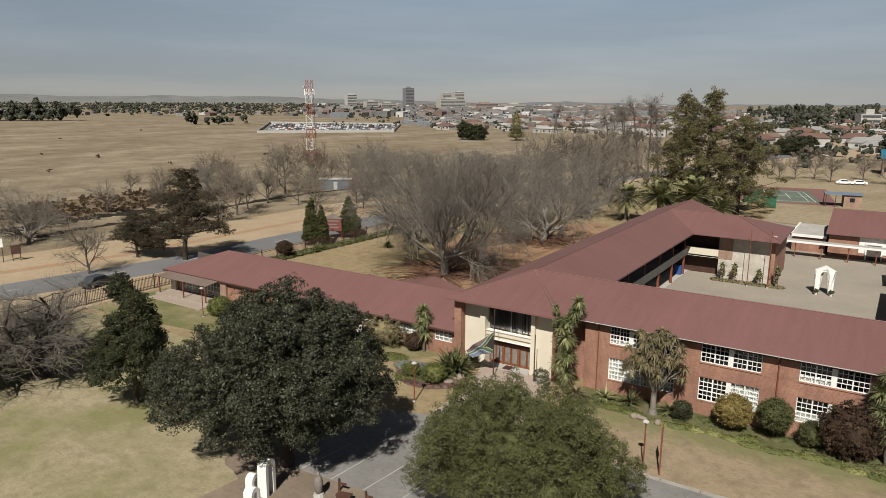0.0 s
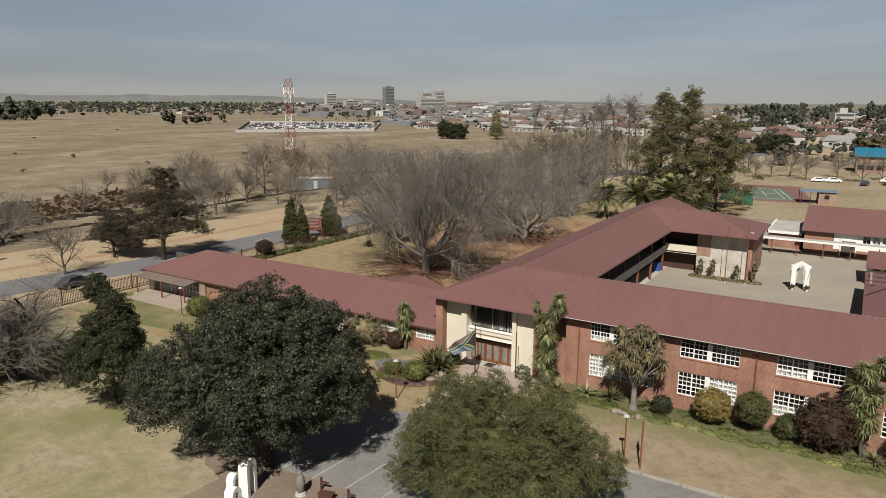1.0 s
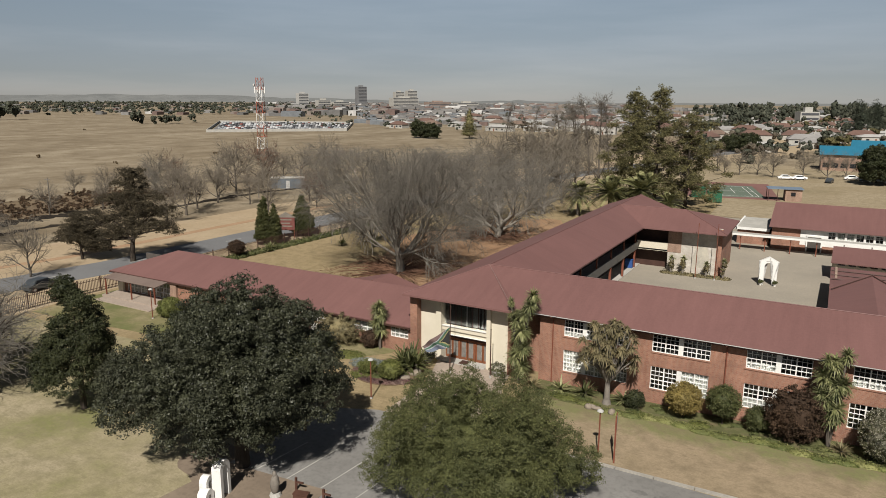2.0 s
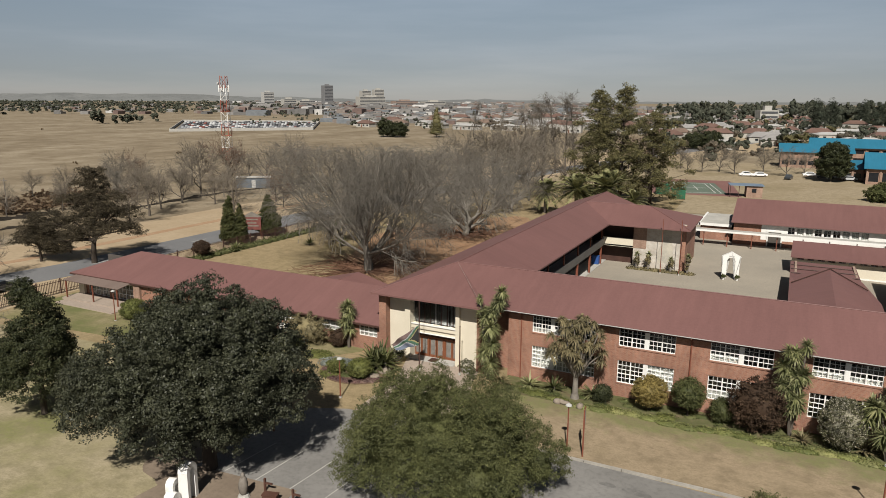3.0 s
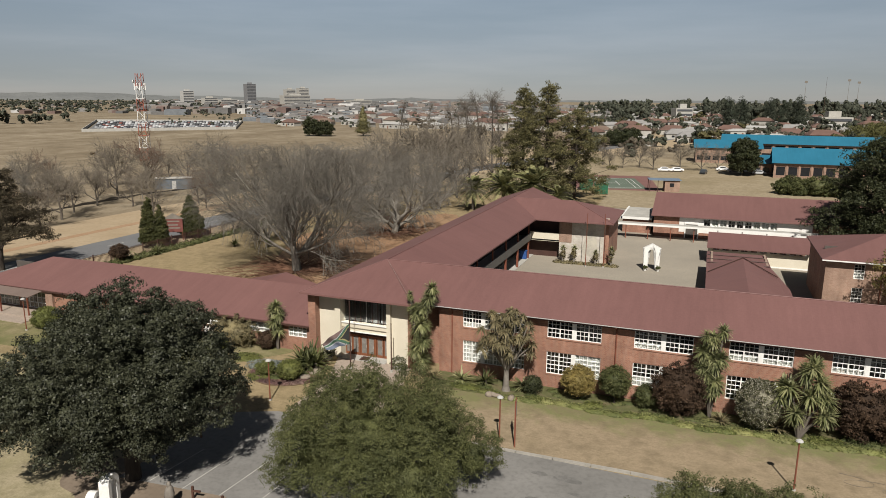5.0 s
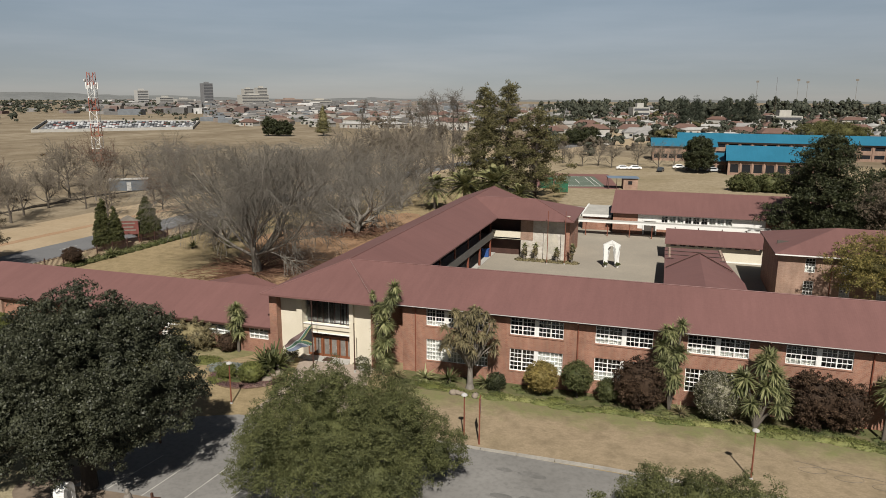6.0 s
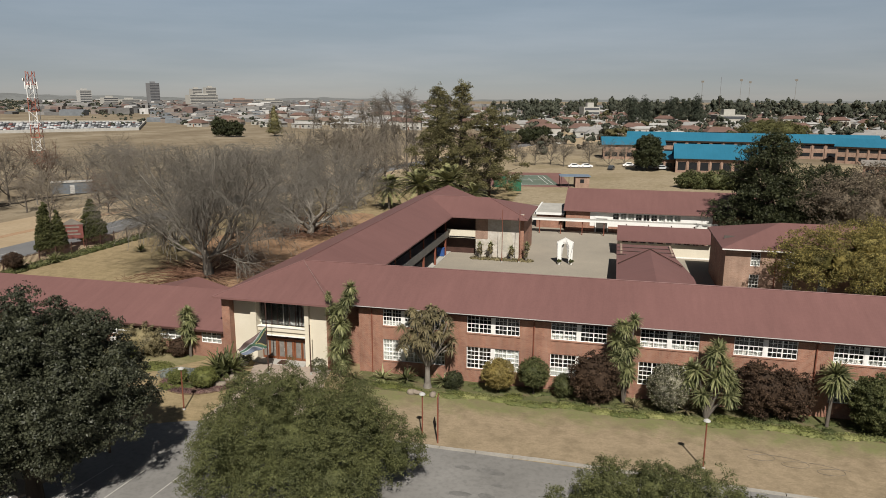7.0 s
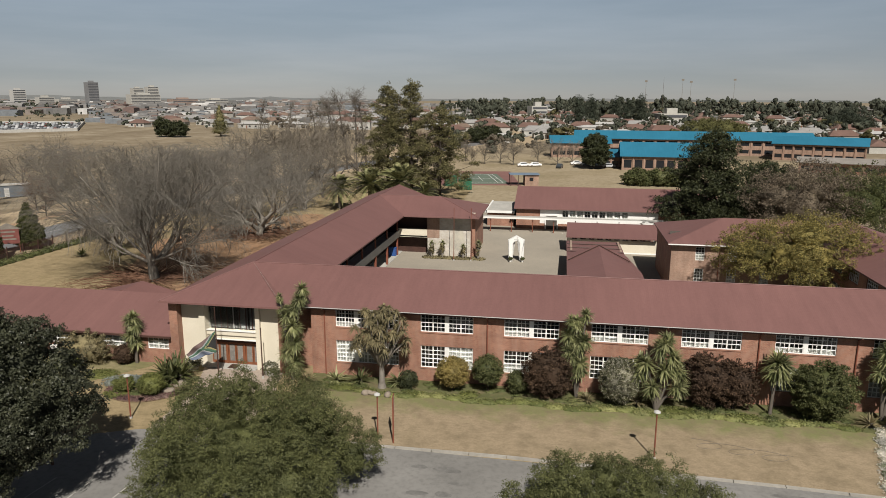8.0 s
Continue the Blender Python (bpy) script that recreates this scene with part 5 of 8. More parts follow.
repeat(upr, [(-16, 190, 0.7), (-11, 194, 0.75), (-6, 188, 0.8), (-20, 186, 0.6), (2, 200, 0.75), (9, 190, 0.8), (14, 199, 0.7), (-24, 199, 0.7)], "small leafless tree at the playing field")
repeat(upr, [(-52, 108, 1.5), (-60, 118, 1.6), (-48, 122, 1.4), (-68, 112, 1.4), (-44, 101, 1.2), (-56, 130, 1.5), (-40, 116, 1.2)])
repeat(red, [(-95, 72, 0.7), (-145, 75, 0.8), (-119, 112, 0.8), (-88, 66, 0.6), (-30, 178, 1.0), (-40, 190, 1.0), (-70, 160, 1.1)])
repeat(upr, [(-128, 30, 0.6), (-150, 50, 0.55), (-120, 12, 0.6), (-135, -6, 0.7), (-96, -26, 0.7)])


def acacia(at, seed, scale, label):
    """A thorn tree: leaning trunk, long limbs and ragged flat tiers of fine foliage with gaps between them."""
    rng = np.random.default_rng(seed)
    segs = list(grow(rng, (0, 0, 0), 6.5, 0.9, 2, (9, 6), 0.3, 0.42, 0.5, 0, 0.25, (0.1, 0.0)))
    lobes = []
    for x, y, z, a in ((0.6, 0, 12.4, 1.3), (0.2, 0.4, 10.9, 2.4), (2.0, -0.2, 9.2, 2.8), (-1.8, 0.5, 8.6, 2.6), (4.0, 0.2, 7.2, 2.6), (0.6, 0.8, 7.0, 3.0), (5.8, -0.4, 5.0, 2.3), (-3.4, 0, 6.2, 2.4), (2.6, -1, 5.2, 2.4), (-1.2, -0.8, 4.9, 2.4), (-5.6, 0.6, 5.0, 2.2), (-7.2, 0, 3.6, 2.2), (-5.2, -0.6, 3.0, 2.2), (-3.2, 0.4, 3.4, 1.9)):
        segs.append((0.2, 0, 2.5 + 0.25 * z, x, y, z, 0.14, 0.05))
        for k in range(12):
            q, s = ball_dirs(1, rng)[0] * a * rng.uniform(0.35, 1.05), rng.uniform(0.5, 1.1)
            lobes.append(((x + q[0], y + q[1], z + q[2] * 0.4), (s * 1.3, s * 1.3, s * 0.55)))
    crown = crown_mesh("crown", lobes, seed, 0.5, 46, 0.1, 0.8, -0.7, 0.3, 0.3, 0.3, 0.4)
    return tree_of("acacia_tree", label, "tree", at @ Matrix.Scale(scale, 4), seg_mesh("trunk", np.array(segs), 7), crown, M_BARK_DARK, L_ACACIA)


acacia(pose(-77.8, 11.5, 0, 0, 0, 20), 51, 1.05, "broad dark thorn tree with layered brown-green crown")
acacia(pose(-85.4, 8.6, 0, 0, 0, 200), 52, 0.55, "small dark thorn tree beside the road")


def pine_group(at, seed, h, r, label, leaf, n=74, size=(0.9, 2.1), lean=1.5):
    """A tall ragged pine: foliage in tufts at the ends of its limbs, with gaps between, and a spire on top."""
    rng = np.random.default_rng(seed)
    segs = [(0, 0, 0, 0, 0, h * 0.5, 0.45, 0.3), (0, 0, h * 0.5, 0, 0, h * 0.96, 0.3, 0.06)]
    lobes = []
    for k in range(n):
        z = 0.14 + 0.84 * (k + rng.uniform()) / n
        w = r * (1.04 - 0.86 * z ** lean) * rng.uniform(0.55, 1.25)
        a = k * 2.4 + rng.normal() * 0.35
        q = w * math.sqrt(rng.uniform(0.08, 1))
        s = rng.uniform(*size) * (1.1 - 0.5 * z)
        c = (q * math.cos(a), q * math.sin(a), h * z)
        lobes.append((c, (s * 1.15, s * 1.15, s * 0.8)))
        segs.append((0, 0, max(h * z - q * 0.35, 0.5), *c, 0.09, 0.03))
    lobes.append(((0, 0, h * 0.98), (0.5, 0.5, 1.0)))
    crown = crown_mesh("crown", lobes, seed, 0.8, 30, 0.2, 0.8, -0.8, 0.3, 0.34, 0.3, 0.4)
    return tree_of("pine_tree", label, "tree", at, seg_mesh("trunk", np.array(segs), 6), crown, M_BARK_DARK, leaf)


pine_group(pose(-30.0, 108, 0), 61, 25.6, 6.6, "very tall ragged olive-green pine behind the school", L_PINE, 80, (0.8, 1.7), 2.4)
pine_group(pose(-24.4, 108, 0), 62, 26.4, 7.0, "very tall ragged olive-green pine behind the school", L_PINE, 80, (0.8, 1.7), 2.2)
pine_group(pose(-17.2, 106, 0), 63, 20.5, 7.6, "broad olive-green pine behind the school", L_PINE, 78, (0.8, 1.7), 2.6)
pine_group(pose(35, 66, 0), 64, 17.5, 7.5, "tall dark pine behind the hall", L_CONIFER, 190, (0.9, 1.7), 2.3)
pine_group(pose(44.5, 70, 0), 65, 12.5, 6.5, "dark broad pine behind the hall", L_CONIFER, 110, (0.9, 1.7), 2.4)

L_WINTER = leafy("brown winter foliage", (0.075, 0.061, 0.046), (0.125, 0.103, 0.078), (0.18, 0.148, 0.112), 0.8)
# trees on the east side
round_tree(pose(37.7, 28.5, 0) @ Matrix.Scale(1.06, 4), [((0, 0, 5.4), (6.6, 5.2, 3.2)), ((-4.6, 0, 5.6), (3.4, 3.2, 2.4)), ((4.6, -0.6, 5.2), (3.6, 3.2, 2.4)), ((0.5, 0.4, 7.6), (4.2, 3.4, 1.9)), ((6.6, -1, 4.2), (2.4, 2.2, 1.6))], 71,
           "spreading tree in yellow-green autumn leaf", L_AUTUMN, 0.6, 0.1, 60, "autumn_tree", 4.0, 0.5, 0.42)
for x, y, s, k in ((46, 58, 1.2, 72), (56, 62, 1.15, 73), (63, 72, 1.1, 74), (54, 78, 1.1, 75)):
    round_tree(pose(x, y, 0) @ Matrix.Scale(s, 4), [((0, 0, 6), (5.2, 5, 4.2)), ((2.6, 1, 7.6), (3, 3, 2.4)), ((-2.8, 0, 7.2), (3, 3, 2.4))], k,
               "dense dark green tree behind the school" if k % 2 else "brownish winter tree behind the school", L_SHRUB if k == 73 else L_WINTER, 0.8, 0.13, 50, "broadleaf_tree", 4.0, 0.5, 0.4)
round_tree(pose(36, 139, 0), [((-5, 0, 1.8), (4, 3, 2.2)), ((1, 0, 2.0), (4, 3, 2.4)), ((6, 0, 1.8), (4, 3, 2.2))], 76, "low belt of dark green shrubs", L_SHRUB, 1.0, 0.25, 70, "shrub", 1.5)
round_tree(pose(21, 181, 0), [((0, 0, 5), (4.6, 4.2, 4.2)), ((0, 0, 8.5), (3.2, 3, 2.4))], 77, "dark evergreen beside parked cars", L_CONIFER, 1.0, 0.28, 70, "broadleaf_tree", 3)
round_tree(pose(-28, 300, 0) @ Matrix.Scale(0.62, 4), [((-8, 0, 6), (7, 5, 6)), ((4, 0, 7), (8, 5, 7))], 78, "dark evergreen grove at the playing field", L_CONIFER, 1.8, 0.5, 70, "broadleaf_tree", 4)
conifer(pose(-183, 324, 0), 17.5, 4.4, 79, "dull olive column-shaped conifer in the veld", L_PINE, per=12)
round_tree(pose(-207, 313, 0), [((-4, 0, 5), (5, 4, 5)), ((4, 0, 4.4), (5, 4, 4.2))], 80, "dark evergreen pair at the field edge", L_CONIFER, 1.4, 0.4, 70, "broadleaf_tree", 3)


def palm(at, seed, trunk_h, n, length, label, group=""):
    """A date palm: stout trunk and arching feathered fronds."""
    rng = np.random.default_rng(seed)
    segs, vs, fs, k = [], [], [], 0
    for i in range(6):
        segs.append((0, 0, trunk_h * i / 6, 0, 0, trunk_h * (i + 1) / 6, 0.36 + 0.05 * (i % 2), 0.36 + 0.05 * ((i + 1) % 2)))
    for i in range(n):
        a, el = rng.uniform(0, 2 * np.pi), rng.uniform(-0.55, 1.45)
        d = np.array([math.cos(a) * math.cos(el), math.sin(a) * math.cos(el), math.sin(el)])
        L = length * rng.uniform(0.8, 1.1)
        side = np.array([-math.sin(a), math.cos(a), 0])
        m = 26
        t = np.linspace(0.08, 1, m)
        p = np.array([0, 0, trunk_h]) + d * (L * t)[:, None]
        p[:, 2] -= 0.36 * L * t ** 2.2
        for sg in (-1, 1):
            l = 0.56 * L / 3.2 * np.sin(np.pi * (0.12 + 0.83 * t))[:, None]
            tip = p + (side * sg * 0.85 + d * 0.5 + np.array([0, 0, -0.18])) * l
            w = (d * 0.095 * L / 3)[None]
            v = np.stack([p - w, p + w, tip], axis=1).reshape(-1, 3)
            vs.append(v)
            fs.append(np.arange(3 * m).reshape(-1, 3) + k)
            k += 3 * m
    t = thing("palm_tree", label, "palm", group, "", at)
    part("trunk", seg_mesh("trunk", np.array(segs), 9), M_BARK, t)
    part("frond_crown", np_mesh("frond_crown", np.concatenate(vs), np.concatenate(fs)), L_PALM, t)
    return t


palm(pose(-34.9, 86, 0), 81, 4.6, 80, 4.4, "date palm with arching fronds behind the school", "date palms")
palm(pose(-28.1, 85, 0), 82, 5.4, 84, 5.4, "date palm with arching fronds behind the school", "date palms")
palm(pose(-22.4, 88, 0), 83, 5.8, 90, 6.0, "date palm with arching fronds behind the school", "date palms")
palm(pose(-17.6, 90, 0), 84, 3.4, 56, 3.6, "low date palm behind the school", "date palms")

# ---- garden along the facade ----


def cordyline(at, heads, seed, label, n=80, length=0.8, base=0.14, name="cordyline"):
    """A cabbage-palm: bare stems, each ending in a head of strap leaves."""
    t = thing(name, label, "palm", "", "", at)
    for c, s in heads:
        c = np.array(c)
        mid = np.array([c[0] * 0.35, c[1] * 0.35, c[2] * 0.5])
        part("stem", seg_mesh("stem", np.array([(0, 0, 0, *mid, base, base * 0.75), (*mid, *c, base * 0.75, base * 0.5)]), 6), M_BARK, t)
    rng = np.random.default_rng(seed)
    tufts = [(np.array(c) + d, s * q) for c, s in heads for d, q in ((np.zeros(3), 1.22), (rng.normal(size=3) * 0.3, 1.05))]
    v, f = strap_heads(tufts, seed, int(n * 1.5), length * 0.8, 0.05, 0.4, -0.95)
    part("leaves", np_mesh("leaves", v, f), L_STRAP, t)
    return t


cordyline(pose(-10.7, -1.5, 0), [((1.0, 0.2, 7.9), 1.0), ((0.75, 0.2, 7.0), 1.1), ((0.3, 0.1, 6.3), 1.1), ((-0.3, 0, 5.5), 1.2), ((0.3, -0.4, 4.9), 1.2), ((-0.3, 0.2, 4.1), 1.2), ((0.4, -0.3, 3.3), 1.2), ((-0.3, -0.3, 2.5), 1.2), ((0.3, -0.2, 1.6), 1.15), ((-0.9, 0, 7.2), 0.55), ((-0.8, -0.1, 6.1), 0.5)], 91, "tall cordyline with many leafy heads reaching the eaves", 85, 0.85)
cordyline(pose(12.6, -1.1, 0), [((0.5, -0.2, 7.0), 0.95), ((-0.2, -0.3, 6.2), 1.0), ((-0.6, -0.2, 5.3), 1.25), ((0.1, -0.3, 4.5), 1.3), ((-0.7, -0.3, 4.0), 1.2), ((0.5, -0.4, 5.0), 1.1), ((0.2, -0.5, 3.2), 1.2), ((-0.1, -0.4, 2.4), 1.1)], 92, "tall cordyline against the brick facade", 85, 0.8)
cordyline(pose(18.5, -2.3, 0), [((0.1, 0.2, 5.0), 1.2), ((0.9, 0, 4.4), 1.2), ((-0.9, 0, 3.8), 1.25), ((-1.4, 0.1, 2.9), 1.2), ((1.4, 0.1, 3.2), 1.2), ((0.4, -0.3, 3.4), 1.2), ((1.6, -0.1, 2.1), 1.1), ((-0.4, -0.4, 2.1), 1.1), ((0.5, 0.5, 5.6), 1.0)], 93, "branched cordyline with spiky green heads", 85, 0.85)
cordyline(pose(26.8, -1.7, 0), [((0.3, 0.3, 4.1), 1.5), ((0.35, 0.3, 3.6), 1.4)], 94, "single-stemmed cordyline in the flower bed", 110, 0.95)
cordyline(pose(34.6, -1.3, 0), [((-0.2, 0, 4.8), 1.2), ((0.8, 0.2, 4.2), 1.2), ((-0.6, -0.2, 3.9), 1.1), ((0.5, -0.3, 3.3), 1.2), ((1.3, 0, 3.2), 1.2), ((0.2, 0.2, 5.9), 0.9)], 95, "branched cordyline beside the wall corner", 80, 0.9)
cordyline(pose(-25.6, -0.6, 0), [((0, 0, 4.3), 1.1), ((0.2, 0, 3.6), 1.2), ((-0.2, -0.1, 2.8), 1.2), ((0.2, -0.1, 2.0), 1.1)], 96, "cordyline beside the entrance", 80, 0.85)


def aloe_tree():
    rng = np.random.default_rng(97)
    t = thing("aloe_tree", "tree aloe with swollen grey trunk and drooping heads", "aloe", "", "", pose(-2.9, -2.0, 0))
    heads, segs = [], [(0, 0, 0, 0, 0, 0.5, 0.42, 0.27), (0, 0, 0.5, 0, 0, 1.9, 0.27, 0.2)]
    for i in range(54):
        a, r = rng.uniform(0, 2 * np.pi), 2.25 * math.sqrt(rng.uniform(0.02, 1))
        z = 6.3 - 0.25 * r + rng.uniform(-2.5, 0.7)
        c = (r * math.cos(a), 0.75 * r * math.sin(a), z)
        heads.append((c, rng.uniform(0.8, 1.1)))
        k = (c[0] * 0.45, c[1] * 0.45, 3.0 + 0.2 * rng.uniform())
        segs += [(0, 0, 1.85, *k, 0.14, 0.08), (*k, *c, 0.07, 0.04)]
    part("trunk", seg_mesh("trunk", np.array(segs), 7), M_GREYBARK, t)
    v, f = strap_heads(heads, 98, 60, 0.7, 0.05, 1.3, -0.4)
    part("leaves", np_mesh("leaves", v, f), L_ALOE, t)


M_GREYBARK = surface("pale grey bark", (0.133, 0.116, 0.098), (0.191, 0.17, 0.145), 2, 14, 0.9, 0.3)
aloe_tree()


def ball_bush(x, y, r, rz, seed, label, leaf, z=None, size=0.07, name="clipped_shrub", stem=0.3, rough=0.05, squash=1.0, clump=0.24):
    """A clipped shrub on a short stem."""
    t = thing(name, label, "shrub", "", "", pose(x, y, 0))
    z = z or rz + 0.15
    bm = bmesh.new()
    cone(bm, (0, 0, 0), (0, 0, z), 0.09, 0.06, 6)
    part("stem", bm, M_BARK_DARK, t)
    part("crown", crown_mesh("crown", [((0, 0, z), (r, r * squash, rz))], seed, clump, 34, size * 0.8, 1.5, -0.95, 0.88, 0.5, 0.5, rough * 1.4), leaf, t)
    return t


ball_bush(2.85, -1.6, 1.22, 1.1, 101, "round clipped golden-yellow shrub", L_YELLOW, 1.7)
ball_bush(5.65, -1.4, 1.1, 1.1, 102, "round clipped green shrub on a short stem", L_SHRUB, 2.0)
ball_bush(8.0, -1.3, 0.8, 0.8, 103, "small round clipped green shrub", L_SHRUB, 1.1)
ball_bush(-0.8, -1.7, 0.7, 0.65, 104, "low round blue-green shrub", L_CONIFER, 0.8)
ball_bush(10.4, -1.7, 1.75, 1.75, 105, "large rounded plum-leaved shrub", L_PLUM, 2.2, 0.08, "plum_shrub", 0.3, 0.14, 0.8)
ball_bush(15.8, -1.9, 1.42, 1.65, 106, "large round shrub covered in small white flowers", L_WHITEFL, 2.1, 0.07, "flowering_shrub")
ball_bush(22.4, -1.3, 1.9, 1.75, 107, "big spreading plum-leaved shrub", L_PLUM, 2.3, 0.09, "plum_shrub", 0.3, 0.18, 0.7)
ball_bush(24.3, -1.3, 1.5, 1.6, 108, "big spreading plum-leaved shrub", L_PLUM, 2.1, 0.09, "plum_shrub", 0.3, 0.18, 0.7)
ball_bush(30.2, -2.0, 2.1, 1.9, 109, "large rounded grey-green shrub", L_SHRUB, 2.4, 0.09, "green_shrub", 0.3, 0.12, 0.8)
ball_bush(-30.1, -1.2, 2.2, 1.3, 110, "loose grey-green shrub against the brick wing", L_ALOE, 1.4, 0.08, "shrub", 0.3, 0.2, 0.6)
ball_bush(-23.0, -6.4, 0.75, 0.55, 111, "clipped bright green ball shrub", L_LIME, 0.75)
ball_bush(-20.5, -6.5, 0.98, 0.7, 112, "clipped bright green ball shrub", L_LIME, 1.0)
ball_bush(-26.6, -0.9, 0.75, 0.8, 113, "small rounded plum-leaved shrub", L_PLUM, 0.9)
ball_bush(-51.2, -3.9, 1.3, 1.0, 114, "low round clipped lime-green shrub", L_LIME, 1.1)
ball_bush(36.2, -3.6, 1.6, 1.1, 116, "dark green shrub in the corner bed", L_SHRUB, 1.1, 0.08, "green_shrub")
ball_bush(-30.0, -3.6, 0.8, 0.7, 117, "small round clipped green shrub", L_LIME, 0.7)
ball_bush(-65.5, -7.0, 1.3, 1.5, 119, "dark rounded shrub at the school fence", L_CONIFER, 1.8, 0.09, "shrub", 0.3, 0.2)
ball_bush(-66.5, 21, 1.2, 1.0, 118, "plum-leaved shrub beside the fence", L_PLUM, 1.6)


def agave(x, y, s, seed, leaf, label="spiky green agave in a flower bed"):
    t = thing("agave", label, "plant", "spiky plants in the beds", "", pose(x, y, 0))
    v, f = strap_heads([((0, 0, 0.25 * s), s)], seed, 46, 1.0, 0.07, 0.35, 0.02)
    part("leaves", np_mesh("leaves", v, f), leaf, t)
    bm = bmesh.new()
    cone(bm, (0, 0, 0), (0, 0, 0.35 * s), 0.16 * s, 0.12 * s, 7)
    part("stem", bm, M_BARK, t)


for k, (x, y, s, lf) in enumerate(((-6.9, -1.6, 1.3, L_STRAP), (-4.9, -1.4, 1.3, L_SHRUB), (-1.7, -1.2, 1.3, L_STRAP), (13.4, -1.9, 1.0, L_ALOE), (17.2, -1.7, 1.2, L_ALOE), (-9.2, -2.2, 1.2, L_ALOE), (-20.4, -3.1, 2.3, L_SHRUB), (-19.6, -3.6, 2.0, L_SHRUB), (-21.2, -3.4, 1.9, L_SHRUB), (-20.3, -4.0, 1.9, L_SHRUB), (33.4, -2.6, 1.2, L_ALOE), (-67, 22.5, 1.6, L_STRAP), (-65.5, 27, 1.6, L_STRAP), (-58.2, 36, 1.4, L_SHRUB), (-53, 38, 1.5, L_STRAP))):
    agave(x, y, s, 120 + k, lf)


def ground_cover(name, label, area, seed, leaf, n, size=0.06, h=0.35):
    """Low planting spread over patches (x, y, rx, ry)."""
    rng = np.random.default_rng(seed)
    out = []
    for x, y, rx, ry in area:
        k = max(8, int(n * rx * ry))
        a, q = rng.uniform(0, 2 * np.pi, k), np.sqrt(rng.uniform(0, 1, k))
        c = np.stack([x + rx * q * np.cos(a), y + ry * q * np.sin(a), 0.1 + h * rng.uniform(0.2, 1, k) * (1.05 - q * 0.8)], axis=1)
        out.append(leaves(c, np.tile([0, 0, 1.0], (k, 1)), size, rng, 0.5, 0.45))
        out.append(blob((x, y, 0.05), (rx * 0.9, ry * 0.9, h * 0.55), rng, 14, 5))
    v, f = join(out)
    tagged(part(name, np_mesh(name, v, f), leaf), label, "plants", "", "stuff")


hedge = [(x, -3.1 + 0.25 * math.sin(x * 0.9), 1.0, 0.55) for x in np.arange(-2, 33, 1.3)]
ground_cover("border_plants", "low green border planting along the beds", hedge, 141, leafy("mixed border leaves", (0.1, 0.118, 0.04), (0.165, 0.182, 0.068), (0.24, 0.24, 0.105), 0.6), 460, 0.06, 0.4)
bed_rng = random.Random(9)
ground_cover("bed_plants", "low mixed green planting in the facade bed", [(x + bed_rng.uniform(-0.4, 0.4), bed_rng.uniform(-2.6, -0.7), bed_rng.uniform(0.4, 0.9), bed_rng.uniform(0.3, 0.6)) for x in np.arange(-9, 33, 0.75) if bed_rng.random() < 0.75], 148, leafy("mixed bed leaves", (0.05, 0.062, 0.023), (0.083, 0.098, 0.037), (0.133, 0.137, 0.062), 0.65), 300, 0.06, 0.35)
ground_cover("lime_plants", "bright lime-green ground cover", [(-4.2, -2.9, 1.2, 0.5), (0.0, -2.9, 1.3, 0.5), (4.3, -2.2, 0.9, 0.6), (20.3, -2.4, 1.6, 0.7), (24.8, -2.6, 1.4, 0.5), (-6.2, -2.6, 1.4, 0.7), (-27.0, -3.5, 1.6, 1.0), (-31.5, -2.5, 2.0, 0.9), (-23.2, -7.0, 1.2, 0.8)], 142, L_LIME, 420, 0.07, 0.4)
ground_cover("white_flowers", "drift of small white flowers", [(31.5 + 0.35 * (y + 11.5) + 0.15 * math.sin(3 * y), y, 1.0, 0.9) for y in np.arange(-13, -3.0, 0.9)], 143, leafy("white petals", (0.083, 0.108, 0.042), (0.498, 0.481, 0.448), (0.664, 0.647, 0.614), 0.7), 420, 0.06, 0.3)
ground_cover("grey_plants", "mound of blue-grey ground cover", [(-24.0, -4.7, 2.1, 1.3), (-22.6, -4.3, 1.5, 1.0)], 144, L_GREYBLUE, 420, 0.07, 0.6)
ground_cover("purple_plants", "band of purple succulents round the island bed", [(-21.6 + 2.75 * math.cos(a), -5.2 + 2.4 * math.sin(a), 0.7, 0.5) for a in np.arange(3.4, 6.0, 0.25)], 145, leafy("purple succulents", (0.083, 0.046, 0.046), (0.141, 0.083, 0.083), (0.199, 0.141, 0.124), 0.6), 420, 0.06, 0.25)
ground_cover("island_plants", "low mixed green planting filling the island bed", [(-21.6 + 1.6 * math.cos(a), -5.2 + 1.4 * math.sin(a), 0.8, 0.6) for a in np.arange(0, 6.2, 0.9)], 149, leafy("mixed island leaves", (0.06, 0.072, 0.03), (0.1, 0.112, 0.048), (0.16, 0.16, 0.08), 0.65), 330, 0.06, 0.3)
ground_cover("fence_hedge", "low green hedge along the school fence", [(-66.2 + 0.04 * (y - 20), y, 1.0, 1.2) for y in np.arange(18, 62, 1.8)], 146, L_SHRUB, 160, 0.14, 1.0)
ground_cover("courtyard_plants", "dry low plants in the courtyard bed", [(x, 44.6, 0.9, 0.8) for x in np.arange(-8.2, -0.4, 1.1)], 147, L_ALOE, 160, 0.12, 0.4)
plate("island_bed", [(-21.6 + 3.2 * math.cos(a), -5.2 + 2.9 * math.sin(a)) for a in np.arange(0, 6.28, 0.25)], 0.11, M_SOIL, "round garden bed beside the forecourt", "flower bed")


